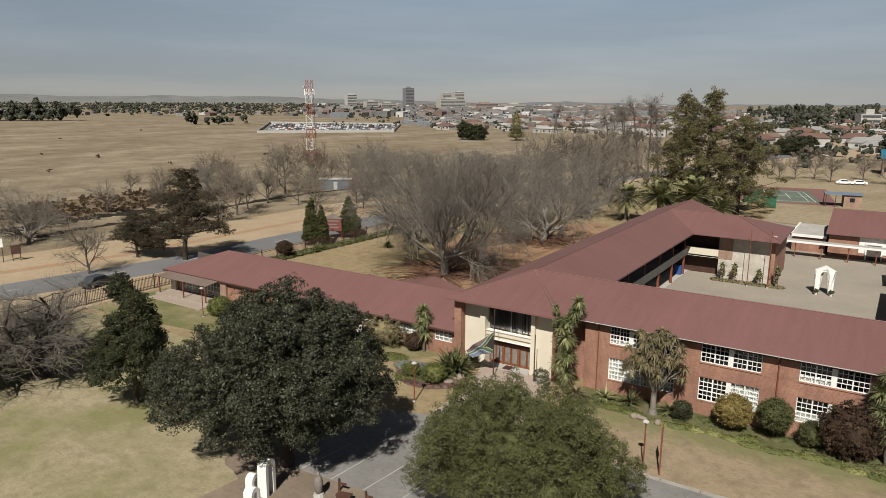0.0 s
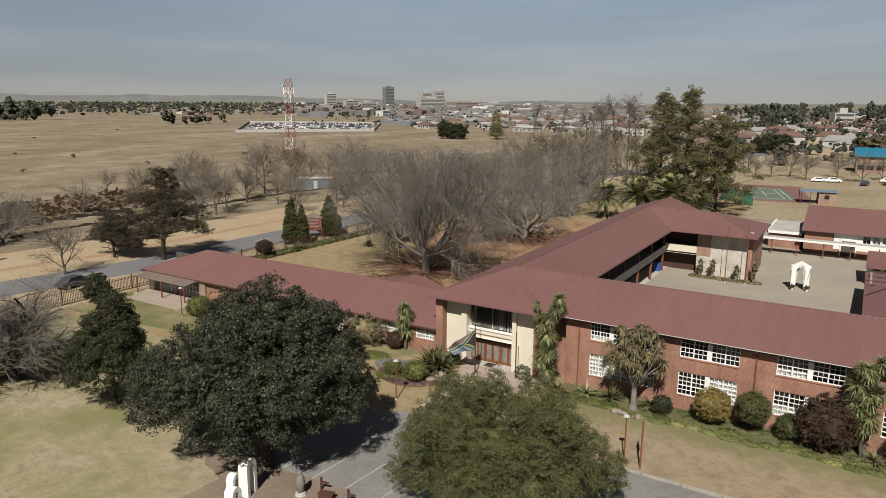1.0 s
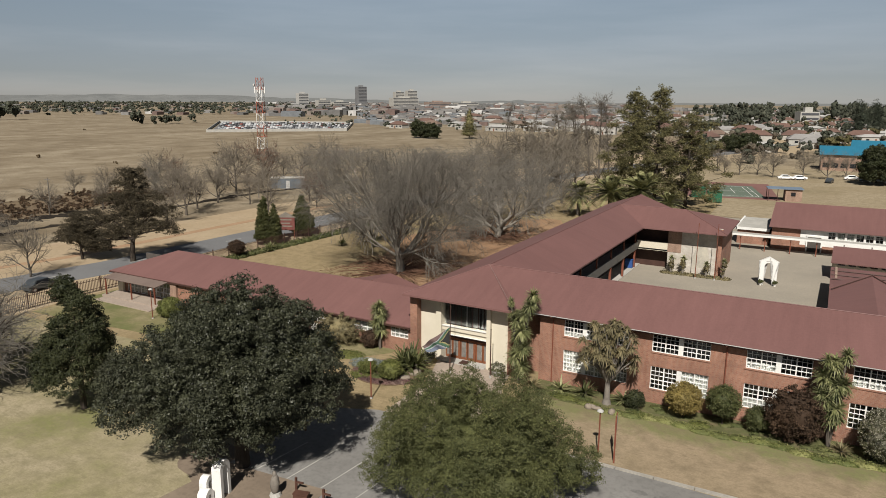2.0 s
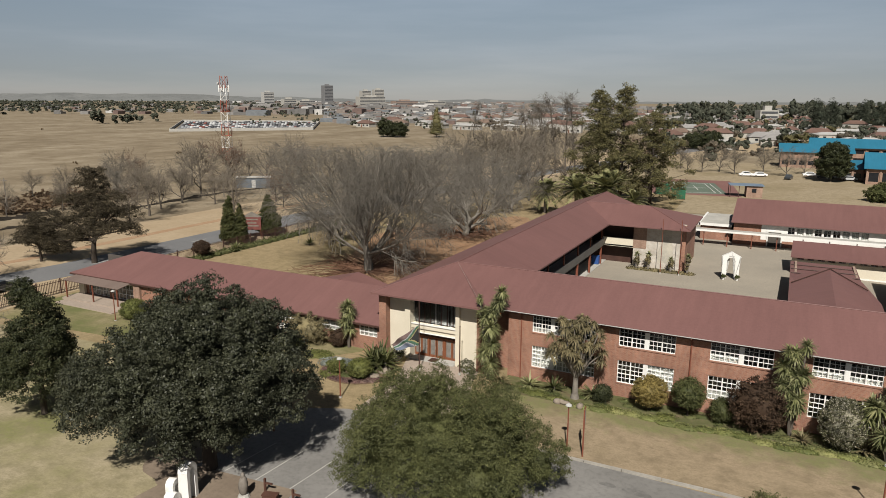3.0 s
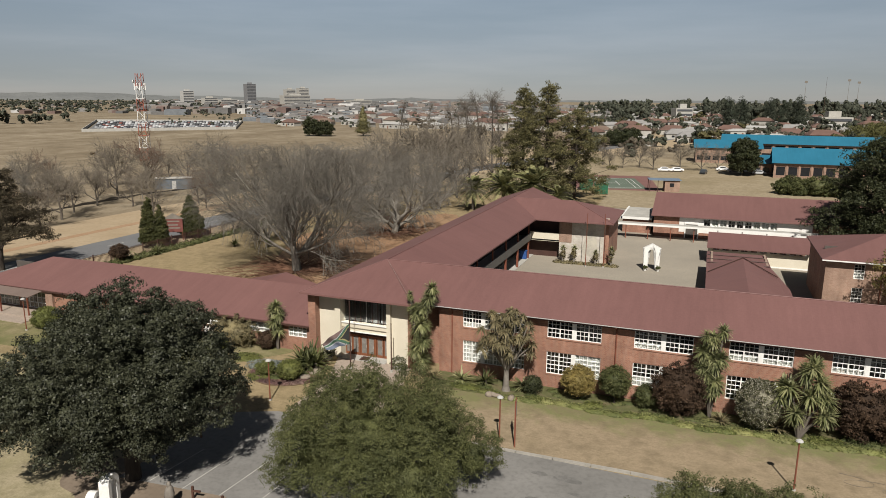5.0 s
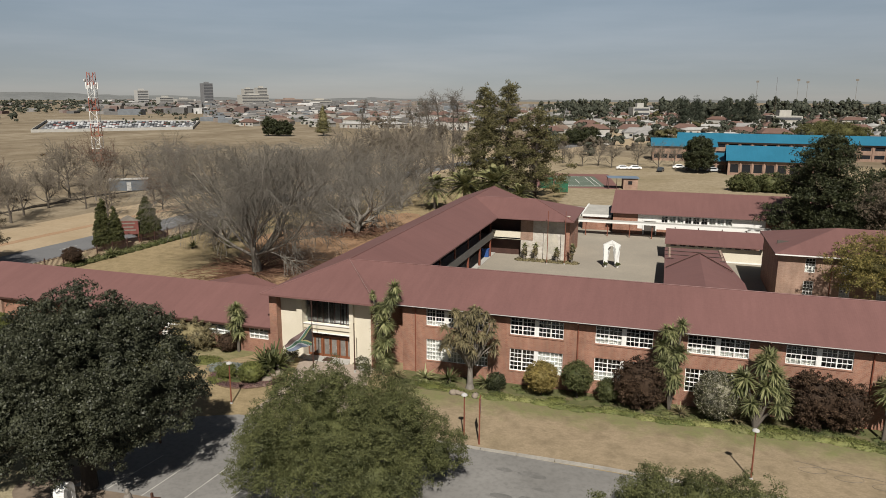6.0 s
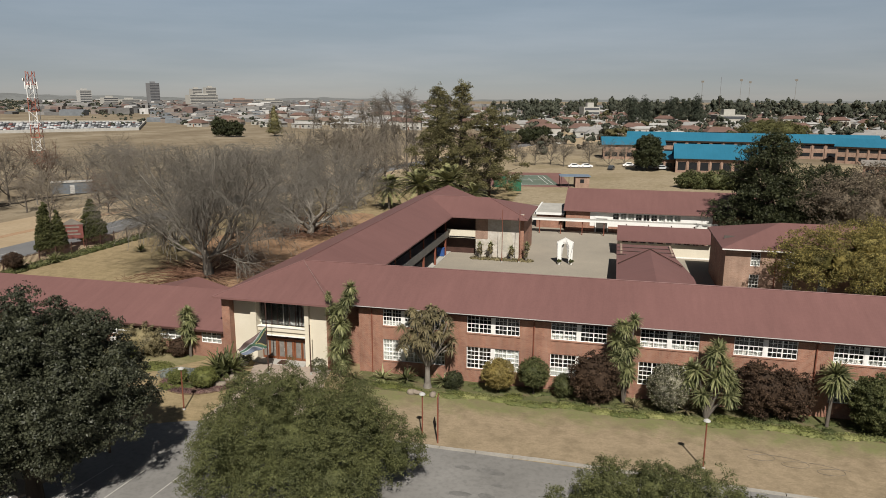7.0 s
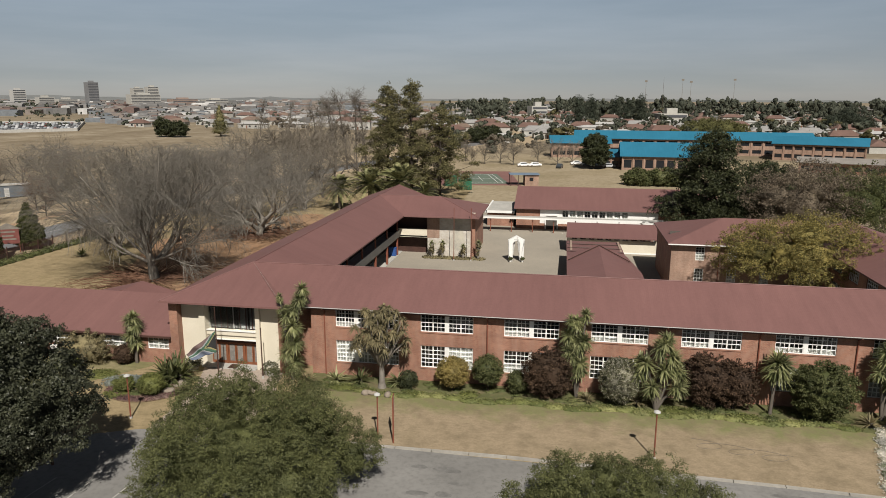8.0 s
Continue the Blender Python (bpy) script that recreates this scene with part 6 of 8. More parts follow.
def rocks():
    rng = np.random.default_rng(150)
    m = surface("garden stone", (0.166, 0.137, 0.108), (0.249, 0.207, 0.166), 2, 9, 0.95, 0.4)
    for i in range(16):
        a = rng.uniform(-0.7, 2.2)
        x, y = (-20.4 + 1.2 * math.cos(a), -4.4 + 2.2 * math.sin(a)) if i < 11 else (rng.uniform(-6, -2), rng.uniform(-3.6, -3.2))
        v, f = blob((0, 0, 0.12), rng.uniform(0.2, 0.5, 3) * np.array([1.2, 1, 0.6]), rng, 8, 5)
        tagged(part("garden_rock", np_mesh("garden_rock", v, f), m), "weathered sandstone rock in the flower bed", "rock", "garden rocks").matrix_basis = pose(x, y, 0.08)


rocks()

# ---- furniture of the grounds ----


def garden_lamp(x, y, h=3.3):
    t = thing("garden_lamp", "rust-red garden lamp post with white shade", "lamp post", "garden lamps", "", pose(x, y, 0.05))
    bm = bmesh.new()
    cone(bm, (0, 0, 0), (0, 0, h), 0.055, 0.045, 8)
    part("pole", bm, M_RUSTPOST, t)
    bm = bmesh.new()
    cone(bm, (0, 0, h - 0.02), (0, 0, h + 0.06), 0.23, 0.2, 12)
    cone(bm, (0, 0, h + 0.06), (0, 0, h + 0.14), 0.2, 0.05, 12)
    part("shade", bm, M_GREYW, t, "pale domed lamp shade")
    bm = bmesh.new()
    cone(bm, (0, 0, 0), (0, 0, 0.12), 0.12, 0.1, 8)
    part("base", bm, M_CONC, t)


for x, y in ((-1.0, -10.45), (17.5, -9.9), (-19.7, -10.5), (-52.3, -5.4)):
    garden_lamp(x, y)


def notice_board(x, y):
    t = thing("notice_board", "narrow rust-red notice board on one post", "sign", "", "", pose(x, y, 0.03, 0, 0, 100))
    part("post", boxes((-0.05, 0.05, -0.05, 0.05, 0, 3.4)), M_RUSTPOST, t)
    part("board", boxes((0.05, 0.75, -0.03, 0.03, 2.1, 3.35)), M_TIMBER, t)
    part("panel", boxes((0.12, 0.68, -0.036, -0.031, 2.2, 3.25)), M_GREYW, t)


notice_board(0.2, -10.85)


def flag_pole(x, y, h, mat, label, group):
    t = thing("flag_pole", label, "flag pole", group, "", pose(x, y, 0.05))
    bm = bmesh.new()
    cone(bm, (0, 0, 0), (0, 0, h), 0.06, 0.035, 8)
    part("pole", bm, mat, t)
    bm = bmesh.new()
    cone(bm, (0, 0, h), (0, 0, h + 0.08), 0.06, 0.03, 8)
    part("cap", bm, mat, t)
    bm = bmesh.new()
    cone(bm, (0, 0, 0), (0, 0, 0.25), 0.12, 0.1, 8)
    part("base", bm, M_CONC, t)
    return t


flag_pole(-16.8, -2.6, 6.2, M_DARKTRIM, "dark steel flag pole with a flag flying", "entrance flag poles")
flag_pole(-13.2, -1.9, 4.4, M_DARKTRIM, "bare dark steel flag pole", "entrance flag poles")
flag_pole(-4.05, 43.1, 7.6, M_RUSTPOST, "tall rust-red courtyard flag pole", "courtyard flag poles")
flag_pole(-1.65, 43.5, 7.6, M_RUSTPOST, "tall rust-red courtyard flag pole", "courtyard flag poles")


def flag():
    """A cloth of six colours hanging in folds from the top of its pole."""
    t = thing("flag", "faded green, blue and gold flag hanging in folds", "flag", "", "", pose(-16.86, -2.6, 0))
    cols = {"red": (0.11, 0.075, 0.07), "white": (0.24, 0.25, 0.25), "green": (0.04, 0.085, 0.055), "blue": (0.09, 0.105, 0.14), "gold": (0.2, 0.18, 0.09), "black": (0.02, 0.02, 0.02)}
    mats = {k: surface("flag " + k, v, tuple(1.25 * c for c in v), 3, 20, 0.85, 0.1) for k, v in cols.items()}
    nu, nv = 30, 24
    groups = {k: [] for k in cols}

    def at(u, v):
        return (-(2.75 - 0.9 * v) * u + 0.08 * math.sin(9 * u + 2 * v) * u, 0.22 * math.sin(8 * u + 3 * v) * u - 0.3 * u, 4.25 - 1.85 * v - (2.15 - 1.5 * v) * u + 0.07 * math.sin(11 * u + 2 * v) * u)

    for i in range(nu):
        for j in range(nv):
            u, v = (i + 0.5) / nu, (j + 0.5) / nv
            d = abs(v - 0.5)
            tri = 0.5 - u * 1.1
            k = "black" if d < tri - 0.13 else "gold" if d < tri - 0.05 else "green" if d < max(tri + 0.1, 0.1) else "white" if d < max(tri + 0.18, 0.17) else "red" if v < 0.5 else "blue"
            groups[k].append((i, j))
    for k, cells in groups.items():
        vs, fs = [], []
        for i, j in cells:
            n = len(vs)
            vs += [at(i / nu, j / nv), at((i + 1) / nu, j / nv), at((i + 1) / nu, (j + 1) / nv), at(i / nu, (j + 1) / nv)]
            fs.append((n, n + 1, n + 2, n + 3))
        if vs:
            bm = bmesh.new()
            me = np_mesh("field", vs, fs)
            bm.from_mesh(me)
            bmesh.ops.remove_doubles(bm, verts=bm.verts, dist=0.001)
            bmesh.ops.solidify(bm, geom=bm.faces[:], thickness=0.012)
            part("field", bm, mats[k], t, k + " field of the flag")


flag()


def arch_prism(bm, w, h, depth, hole_w, hole_h, gable=0.0, y=0.0):
    """A slab with an arched opening and a rounded or gabled top, standing on z 0."""
    n = 14
    if gable:
        outer = [(-w / 2, 0), (-w / 2, h - gable), (-w / 2 - 0.15, h - gable), (0, h), (w / 2 + 0.15, h - gable), (w / 2, h - gable), (w / 2, 0)]
    else:
        outer = [(-w / 2, 0)] + [(-w / 2 * math.cos(math.pi * i / n), h - w / 2 + w / 2 * math.sin(math.pi * i / n)) for i in range(n + 1)] + [(w / 2, 0)]
    r = hole_w / 2
    inner = [(r, 0)] + [(r * math.cos(math.pi * i / n), hole_h - r + r * math.sin(math.pi * i / n)) for i in range(n + 1)] + [(-r, 0)]
    ring = outer + inner
    f = [bm.verts.new((x, y - depth / 2, z)) for x, z in ring]
    b = [bm.verts.new((x, y + depth / 2, z)) for x, z in ring]
    bm.faces.new(f)
    bm.faces.new(b[::-1])
    for i in range(len(ring)):
        j = (i + 1) % len(ring)
        bm.faces.new((f[i], b[i], b[j], f[j]))
    bmesh.ops.triangulate(bm, faces=[q for q in bm.faces if len(q.verts) > 4])


def monument():
    t = thing("arch_monument", "white plastered arch with gabled top in the courtyard", "arch", "", "", pose(4.75, 44.7, 0.06, 0, 0, 8))
    bm = bmesh.new()
    arch_prism(bm, 2.1, 3.75, 0.55, 1.05, 3.0, 0.65)
    part("arch", bm, M_WHITE, t)
    part("bar", boxes((-0.35, 0.35, -0.285, -0.276, 3.12, 3.22)), M_GREYW, t)
    for x in (-0.85, 0.85):
        bm = bmesh.new()
        cone(bm, (x, -0.6, 0), (x, -0.6, 0.35), 0.14, 0.22, 10)
        part("planter", bm, M_WHITE, t)
        part("plant", crown_mesh("plant", [((x, -0.6, 0.5), (0.25, 0.25, 0.22))], 160, 0.15, 20, 0.08), L_SHRUB, t)


monument()


def garden_sculpture():
    t = thing("white_sculpture", "white plastered hoop with lower blocks beside the driveway", "sculpture", "", "", pose(-19.4, -26.6, 0.06, 0, 0, 103))
    for x, w, h, d, hw, hh, y in ((0.0, 1.0, 2.42, 0.62, 0.5, 2.1, 0.0), (-0.45, 0.8, 1.5, 0.5, 0.35, 1.2, 0.72), (-1.0, 0.8, 0.95, 0.6, 0.3, 0.62, 0.45)):
        bm = bmesh.new()
        arch_prism(bm, w, h, d, hw, hh, 0, y)
        bmesh.ops.translate(bm, verts=bm.verts, vec=(x, 0, 0))
        part("arch", bm, M_WHITE, t)


garden_sculpture()


def ornament():
    t = thing("garden_ornament", "weathered grey stone ornament beside the driveway", "ornament", "", "", pose(-16.6, -25.0, 0.09))
    rng = np.random.default_rng(170)
    v, f = join([blob((0, 0, 0.75), (0.3, 0.3, 0.65), rng, 10, 8), blob((0, 0, 1.4), (0.14, 0.14, 0.25), rng, 8, 6)])
    part("body", np_mesh("body", v, f, True), M_GREYBARK, t)
    bm = bmesh.new()
    cone(bm, (0, 0, 0), (0, 0, 0.2), 0.38, 0.3, 10)
    part("base", bm, M_CONC, t)


ornament()


M_DARKRUST = surface("dark rusted steel", (0.058, 0.027, 0.018), (0.091, 0.042, 0.029), 2, 20, 0.7, 0.15)


def barrier(x, y, turn):
    t = thing("low_barrier", "low rust-brown post and rail beside the parking", "barrier", "parking barriers", "", pose(x, y, 0.08, 0, 0, turn))
    part("post", boxes((-0.06, 0.06, -0.06, 0.06, 0, 0.85)), M_DARKRUST, t)
    part("rail", boxes((-0.06, 0.5, -0.05, 0.05, 0.5, 0.6)), M_DARKRUST, t)


for x, y, a in ((-15.9, -23.9, 10), (-13.6, -24.1, 5), (-11.4, -24.2, 0), (-20.6, -17.5, 80)):
    barrier(x, y, a)
bin_t = thing("brick_planter", "low rust-red planter box beside the parking", "planter", "", "", pose(-14.9, -24.6, 0.09, 0, 0, 15))
part("box", boxes((-0.45, 0.45, -0.22, 0.22, 0, 0.42)), M_DARKRUST, bin_t)
part("rim", boxes((-0.48, 0.48, -0.25, 0.25, 0.42, 0.47)), M_DARKRUST, bin_t)


def planter(x, y, seed):
    t = thing("planter_bowl", "stone bowl with pale flowers beside the entrance", "planter", "", "", pose(x, y, 0.08))
    bm = bmesh.new()
    cone(bm, (0, 0, 0), (0, 0, 0.5), 0.35, 0.62, 12)
    part("bowl", bm, M_CONC, t)
    part("planting", crown_mesh("planting", [((0, 0, 0.7), (0.6, 0.6, 0.35))], seed, 0.2, 30, 0.07), L_WHITEFL, t)


planter(-12.9, -1.1, 171)
planter(-19.9, -1.2, 172)


def blue_bin():
    t = thing("wheelie_bin", "blue plastic bin in the courtyard gallery", "bin", "", "", pose(-13.4, 44.6, 0.1))
    part("body", boxes((-0.5, 0.5, -0.35, 0.35, 0.08, 1.2)), surface("blue plastic", (0.025, 0.066, 0.207), (0.033, 0.083, 0.249), 2, 9, 0.5, 0.1), t)
    part("lid", boxes((-0.53, 0.53, -0.4, 0.38, 1.2, 1.28)), surface("blue lid", (0.025, 0.075, 0.232), (0.033, 0.083, 0.249), 2, 9, 0.5, 0.1), t)


blue_bin()


def court_aloe(x, y, h, seed):
    t = thing("aloe", "tall dry-skirted aloe in the courtyard bed", "aloe", "courtyard aloes", "", pose(x, y, 0.06))
    bm = bmesh.new()
    cone(bm, (0, 0, 0), (0, 0, h), 0.16, 0.2, 8)
    part("stem", bm, M_GREYBARK, t)
    part("skirt", crown_mesh("skirt", [((0, 0, h * 0.62), (0.24, 0.24, h * 0.34))], seed, 0.2, 30, 0.12, 1, -0.9, 0.8), L_ALOE, t)
    v, f = strap_heads([((0, 0, h), 0.9)], seed, 44, 0.9, 0.07, 0.7, -0.1)
    part("leaves", np_mesh("leaves", v, f), L_STRAP, t)


for k, (x, y, h) in enumerate(((-7.6, 44.8, 2.2), (-6.0, 44.8, 2.3), (-2.9, 44.6, 1.9), (-0.7, 44.5, 2.5))):
    court_aloe(x, y, h, 180 + k)


def hose():
    t = thing("garden_hose", "thin dark hose lying in loops on the lawn", "hose")
    c = bpy.data.curves.new("hose", "CURVE")
    c.dimensions, c.bevel_depth, c.bevel_resolution = "3D", 0.008, 1
    s = c.splines.new("POLY")
    n = 90
    s.points.add(n - 1)
    for i in range(n):
        u = i / (n - 1)
        x = 20.4 + 6.0 * u + 1.3 * math.sin(19 * u)
        y = -7.2 - 1.4 * u + 0.55 * math.cos(19 * u)
        s.points[i].co = (x, y, 0.1, 1)
    ob = new("pipe", c)
    c.materials.append(M_GREYBARK)
    ob.parent = t


hose()

# ---- beyond the school ----


def school_fence():
    t = thing("palisade_fence", "dark palisade fence along the school boundary", "fence")
    ys = np.arange(-22, 62, 3.0)
    for i, y in enumerate(ys):
        x = -67.4 + 0.015 * y
        part("post", boxes((x - 0.06, x + 0.06, y - 0.06, y + 0.06, 0, 1.95)), M_DARKTRIM, t)
        if i < len(ys) - 1:
            rows = [(x - 0.02, x + 0.02, y + 0.06, y + 2.94, z, z + 0.06) for z in (0.4, 1.5)]
            rows += [(x - 0.015, x + 0.015, y + 0.2 * k, y + 0.2 * k + 0.05, 0.1, 1.8) for k in range(1, 15)]
            tagged(part("panel", boxes(*rows), M_DARKTRIM, t), kind="stuff")


school_fence()


def billboard():
    t = thing("billboard", "house-shaped rust-red billboard on two posts", "billboard", "", "", pose(-70.6, 36.6, 0, 0, 0, 28) @ Matrix.Scale(0.85, 4))
    for x in (-1.7, 1.6):
        part("post", boxes((x, x + 0.12, -0.06, 0.06, 0, 4.0)), M_RUSTPOST, t)
    part("panel", boxes((-1.8, 1.8, -0.12, -0.06, 1.6, 4.2)), surface("rust red board", (0.11, 0.035, 0.03), (0.16, 0.055, 0.045), 1.5, 9, 0.7, 0.1), t)
    bm = bmesh.new()
    v = [bm.verts.new(p) for p in ((-2.1, -0.14, 4.2), (2.1, -0.14, 4.2), (0, -0.14, 5.3), (-2.1, 0.1, 4.2), (2.1, 0.1, 4.2), (0, 0.1, 5.3))]
    for f in ((0, 1, 2), (5, 4, 3), (0, 3, 4, 1), (1, 4, 5, 2), (2, 5, 3, 0)):
        bm.faces.new([v[i] for i in f])
    part("gable", bm, M_GREYBARK, t)
    for z, w in ((3.6, 1.2), (2.9, 0.9), (2.3, 1.3)):
        part("bar", boxes((-w, w, -0.13, -0.121, z, z + 0.25)), M_GREYBARK, t)


billboard()


def mast():
    """A square lattice mast in red and white lengths, with aerials at the top."""
    t = thing("radio_mast", "tall red and white lattice radio mast", "mast", "", "", pose(-183, 149.5, 0, 0, 0, 20))
    mr = surface("mast red", (0.249, 0.062, 0.037), (0.299, 0.083, 0.05), 1, 8, 0.6, 0.1)
    h, n = 31.0, 7
    for k in range(n):
        z0, z1 = h * k / n, h * (k + 1) / n
        w0, w1 = 1.5 - 0.5 * k / n, 1.5 - 0.5 * (k + 1) / n
        mat = mr if (n - 1 - k) % 2 == 0 else M_WHITE
        sec = part("section", boxes((-w0 - 0.05, w0 + 0.05, -w0 - 0.05, -w0 + 0.05, z0, z0 + 0.12), (-w0 - 0.05, w0 + 0.05, w0 - 0.05, w0 + 0.05, z0, z0 + 0.12)), mat, t)
        for sx, sy in ((-1, -1), (1, -1), (1, 1), (-1, 1)):
            bm = bmesh.new()
            cone(bm, (sx * w0, sy * w0, z0), (sx * w1, sy * w1, z1), 0.11, 0.11, 5)
            part("leg", bm, mat, sec)
        for a, b in (((-1, -1), (1, -1)), ((1, -1), (1, 1)), ((1, 1), (-1, 1)), ((-1, 1), (-1, -1))):
            for q in range(2):
                za, zb = z0 + (z1 - z0) * q / 2, z0 + (z1 - z0) * (q + 1) / 2
                s, e = (a, b) if q == 0 else (b, a)
                bm = bmesh.new()
                cone(bm, (s[0] * w0, s[1] * w0, za), (e[0] * w1, e[1] * w1, zb), 0.07, 0.07, 4)
                part("brace", bm, mat, sec)
    for a in range(5):
        c, s = math.cos(a * 1.26) * 1.9, math.sin(a * 1.26) * 1.9
        part("aerial", boxes((c - 0.16, c + 0.16, s - 0.12, s + 0.12, 25.2, 27.6)), M_WHITE, t)
    bm = bmesh.new()
    cone(bm, (-2.2, 0, 28.2), (-2.5, 0, 28.2), 0.6, 0.5, 10)
    part("dish", bm, M_WHITE, t)


mast()


def utility_pole(x, y, h, label, mat, arms=1):
    t = thing("utility_pole", label, "pole", "", "", pose(x, y, 0))
    bm = bmesh.new()
    cone(bm, (0, 0, 0), (0, 0, h), 0.14, 0.1, 7)
    part("pole", bm, mat, t)
    for i in range(arms):
        part("crossarm", boxes((-1.0, 1.0, -0.07, 0.07, h - 0.5 - i, h - 0.35 - i)), mat, t)


box_hut = thing("service_hut", "small pale blue-grey service hut at the roadside", "hut", "", "", pose(-116.5, 89, 0, 0, 0, 35))
part("wall", boxes((-4.5, 4.5, -1.6, 1.6, 0, 2.7)), surface("pale blue panels", (0.083, 0.095, 0.108), (0.116, 0.129, 0.145), 0.8, 6, 0.7, 0.1), box_hut)
part("roof", boxes((-4.7, 4.7, -1.8, 1.8, 2.7, 2.85)), M_CONC, box_hut)
part("door", boxes((-0.5, 0.5, -1.65, -1.6, 0.05, 2.1)), M_GREYW, box_hut)
utility_pole(-110, 71, 6.0, "slim street pole at the roadside", M_GREYBARK, 0)
ac = thing("air_conditioner", "white wall-mounted air conditioner on the brick wing", "air conditioner", "", "", pose(-33.6, -0.25, 0.45))
part("body", boxes((-0.45, 0.45, -0.4, 0.0, 0, 0.75)), M_WHITE, ac)
bm = bmesh.new()
cone(bm, (-0.1, -0.41, 0.38), (-0.1, -0.4, 0.38), 0.28, 0.28, 16)
part("fan_grille", bm, M_GREYW, ac)
part("bracket", boxes((-0.4, -0.34, -0.4, 0, -0.06, 0)), M_DARKTRIM, ac)
part("bracket", boxes((0.34, 0.4, -0.4, 0, -0.06, 0)), M_DARKTRIM, ac)
utility_pole(-137.4, 36, 6.5, "weathered wooden utility pole in the veld", M_GREYBARK, 1)
utility_pole(116, 760, 44, "distant slender dark mast", M_DARKTRIM, 0)
for x, y, h in ((133.6, 1100, 45), (188.4, 1100, 47), (201.1, 1102, 44), (264.4, 1100, 47)):
    t = thing("floodlight_mast", "distant stadium floodlight mast", "mast", "stadium lights", "", pose(x, y, 0))
    bm = bmesh.new()
    cone(bm, (0, 0, 0), (0, 0, h), 0.3, 0.16, 6)
    part("pole", bm, M_GREYBARK, t)
    part("lamp_rack", boxes((-1.9, 1.9, -0.3, 0.3, h, h + 2.8)), M_GREYBARK, t)


def road_sign(x, y, turn, w, h, mat, label):
    t = thing("road_sign", label, "sign", "", "", pose(x, y, 0, 0, 0, turn))
    for s in (-w / 2 + 0.1, w / 2 - 0.2):
        part("post", boxes((s, s + 0.1, 0, 0.1, 0, h)), M_DARKTRIM, t)
    part("panel", boxes((-w / 2, w / 2, -0.06, 0, h - 1.3, h)), mat, t)


road_sign(-97.9, -3.0, 60, 1.3, 2.4, M_DARKTRIM, "small dark road sign on two posts")
road_sign(-98.6, -4.9, 60, 0.9, 3.6, M_WHITE, "small white road sign on posts")

CAR_MESH = {}


def car(x, y, turn, paint, label):
    """A parked saloon: body, cabin glass, four wheels."""
    t = thing("car", label, "car", "parked cars", "", pose(x, y, 0.05, 0, 0, turn))
    if not CAR_MESH:
        bm = bmesh.new()
        prof = [(-2.1, 0.35), (-2.15, 0.75), (-1.5, 0.9), (-0.95, 1.4), (0.7, 1.42), (1.45, 0.95), (2.1, 0.85), (2.15, 0.35)]
        a = [bm.verts.new((px, -0.82 + (0.12 if pz > 1.2 else 0), pz)) for px, pz in prof]
        b = [bm.verts.new((px, 0.82 - (0.12 if pz > 1.2 else 0), pz)) for px, pz in prof]
        bm.faces.new(a)
        bm.faces.new(b[::-1])
        for i in range(len(a)):
            j = (i + 1) % len(a)
            bm.faces.new((a[i], b[i], b[j], a[j]))
        bmesh.ops.recalc_face_normals(bm, faces=bm.faces)
        CAR_MESH["body"] = bm
    me = bpy.data.meshes.new("body")
    CAR_MESH["body"].to_mesh(me)
    part("body", me, paint, t)
    bm = bmesh.new()
    for s in (-1, 1):
        v = [bm.verts.new((px, s * py, pz)) for px, py, pz in ((-1.25, 0.835, 0.95), (-0.85, 0.735, 1.33), (0.62, 0.735, 1.35), (1.2, 0.835, 0.98))]
        bm.faces.new(v)
    part("side_glass", bm, M_DARKGLASS, t)
    bm = bmesh.new()
    bm.faces.new([bm.verts.new(p) for p in ((0.76, -0.62, 1.4), (1.4, -0.72, 1.0), (1.4, 0.72, 1.0), (0.76, 0.62, 1.4))])
    part("windscreen", bm, M_DARKGLASS, t)
    for px in (-1.35, 1.35):
        for s in (-0.75, 0.75):
            bm = bmesh.new()
            cone(bm, (px, s - 0.1, 0.31), (px, s + 0.1, 0.31), 0.31, 0.31, 12)
            w = part("wheel", bm, M_DARKTRIM, t)
            bm = bmesh.new()
            cone(bm, (px, s - 0.105, 0.31), (px, s + 0.105, 0.31), 0.18, 0.18, 10)
            part("rim", bm, M_CONC, w)


M_DARKGLASS = surface("dark car glass", (0.012, 0.014, 0.017), (0.017, 0.018, 0.021), 1, 4, 0.12, 0)
PAINT = {k: surface("car paint " + k, c, c, 1, 4, 0.3, 0) for k, c in {"white": (0.75, 0.75, 0.74), "dark": (0.04, 0.045, 0.05), "silver": (0.4, 0.41, 0.42), "red": (0.3, 0.03, 0.025)}.items()}
for x, y, a, c in ((-2.2, 184, 15, "white"), (1.6, 185, 20, "white"), (9.8, 181, 80, "dark"), (15.6, 193, 10, "white"), (19.5, 188, 5, "dark"), (23, 190, 5, "white"), (26, 186, 0, "silver"), (-74.5, -4.5, 100, "dark")):
    car(x, y, a, PAINT[c], c + " car parked on the ground" if c != "silver" else "silver car standing at the roadside")

# tennis court, its hut and two green containers
M_COURT = surface("faded green court", (0.083, 0.108, 0.083), (0.116, 0.141, 0.108), 0.1, 3, 0.9, 0.1)
M_COURTRED = surface("faded red court surround", (0.141, 0.071, 0.062), (0.183, 0.091, 0.079), 0.1, 3, 0.9, 0.1)
plate("court_surround", [(-27, 163), (-5.5, 167), (0.2, 132), (-22.5, 129.5)], 0.06, M_COURTRED, "faded red tennis court surround", "tennis court")
plate("court_surface", [(-21, 157), (-9, 159), (-3.4, 135.5), (-15.6, 132)], 0.075, M_COURT, "faded green tennis court", "tennis court")


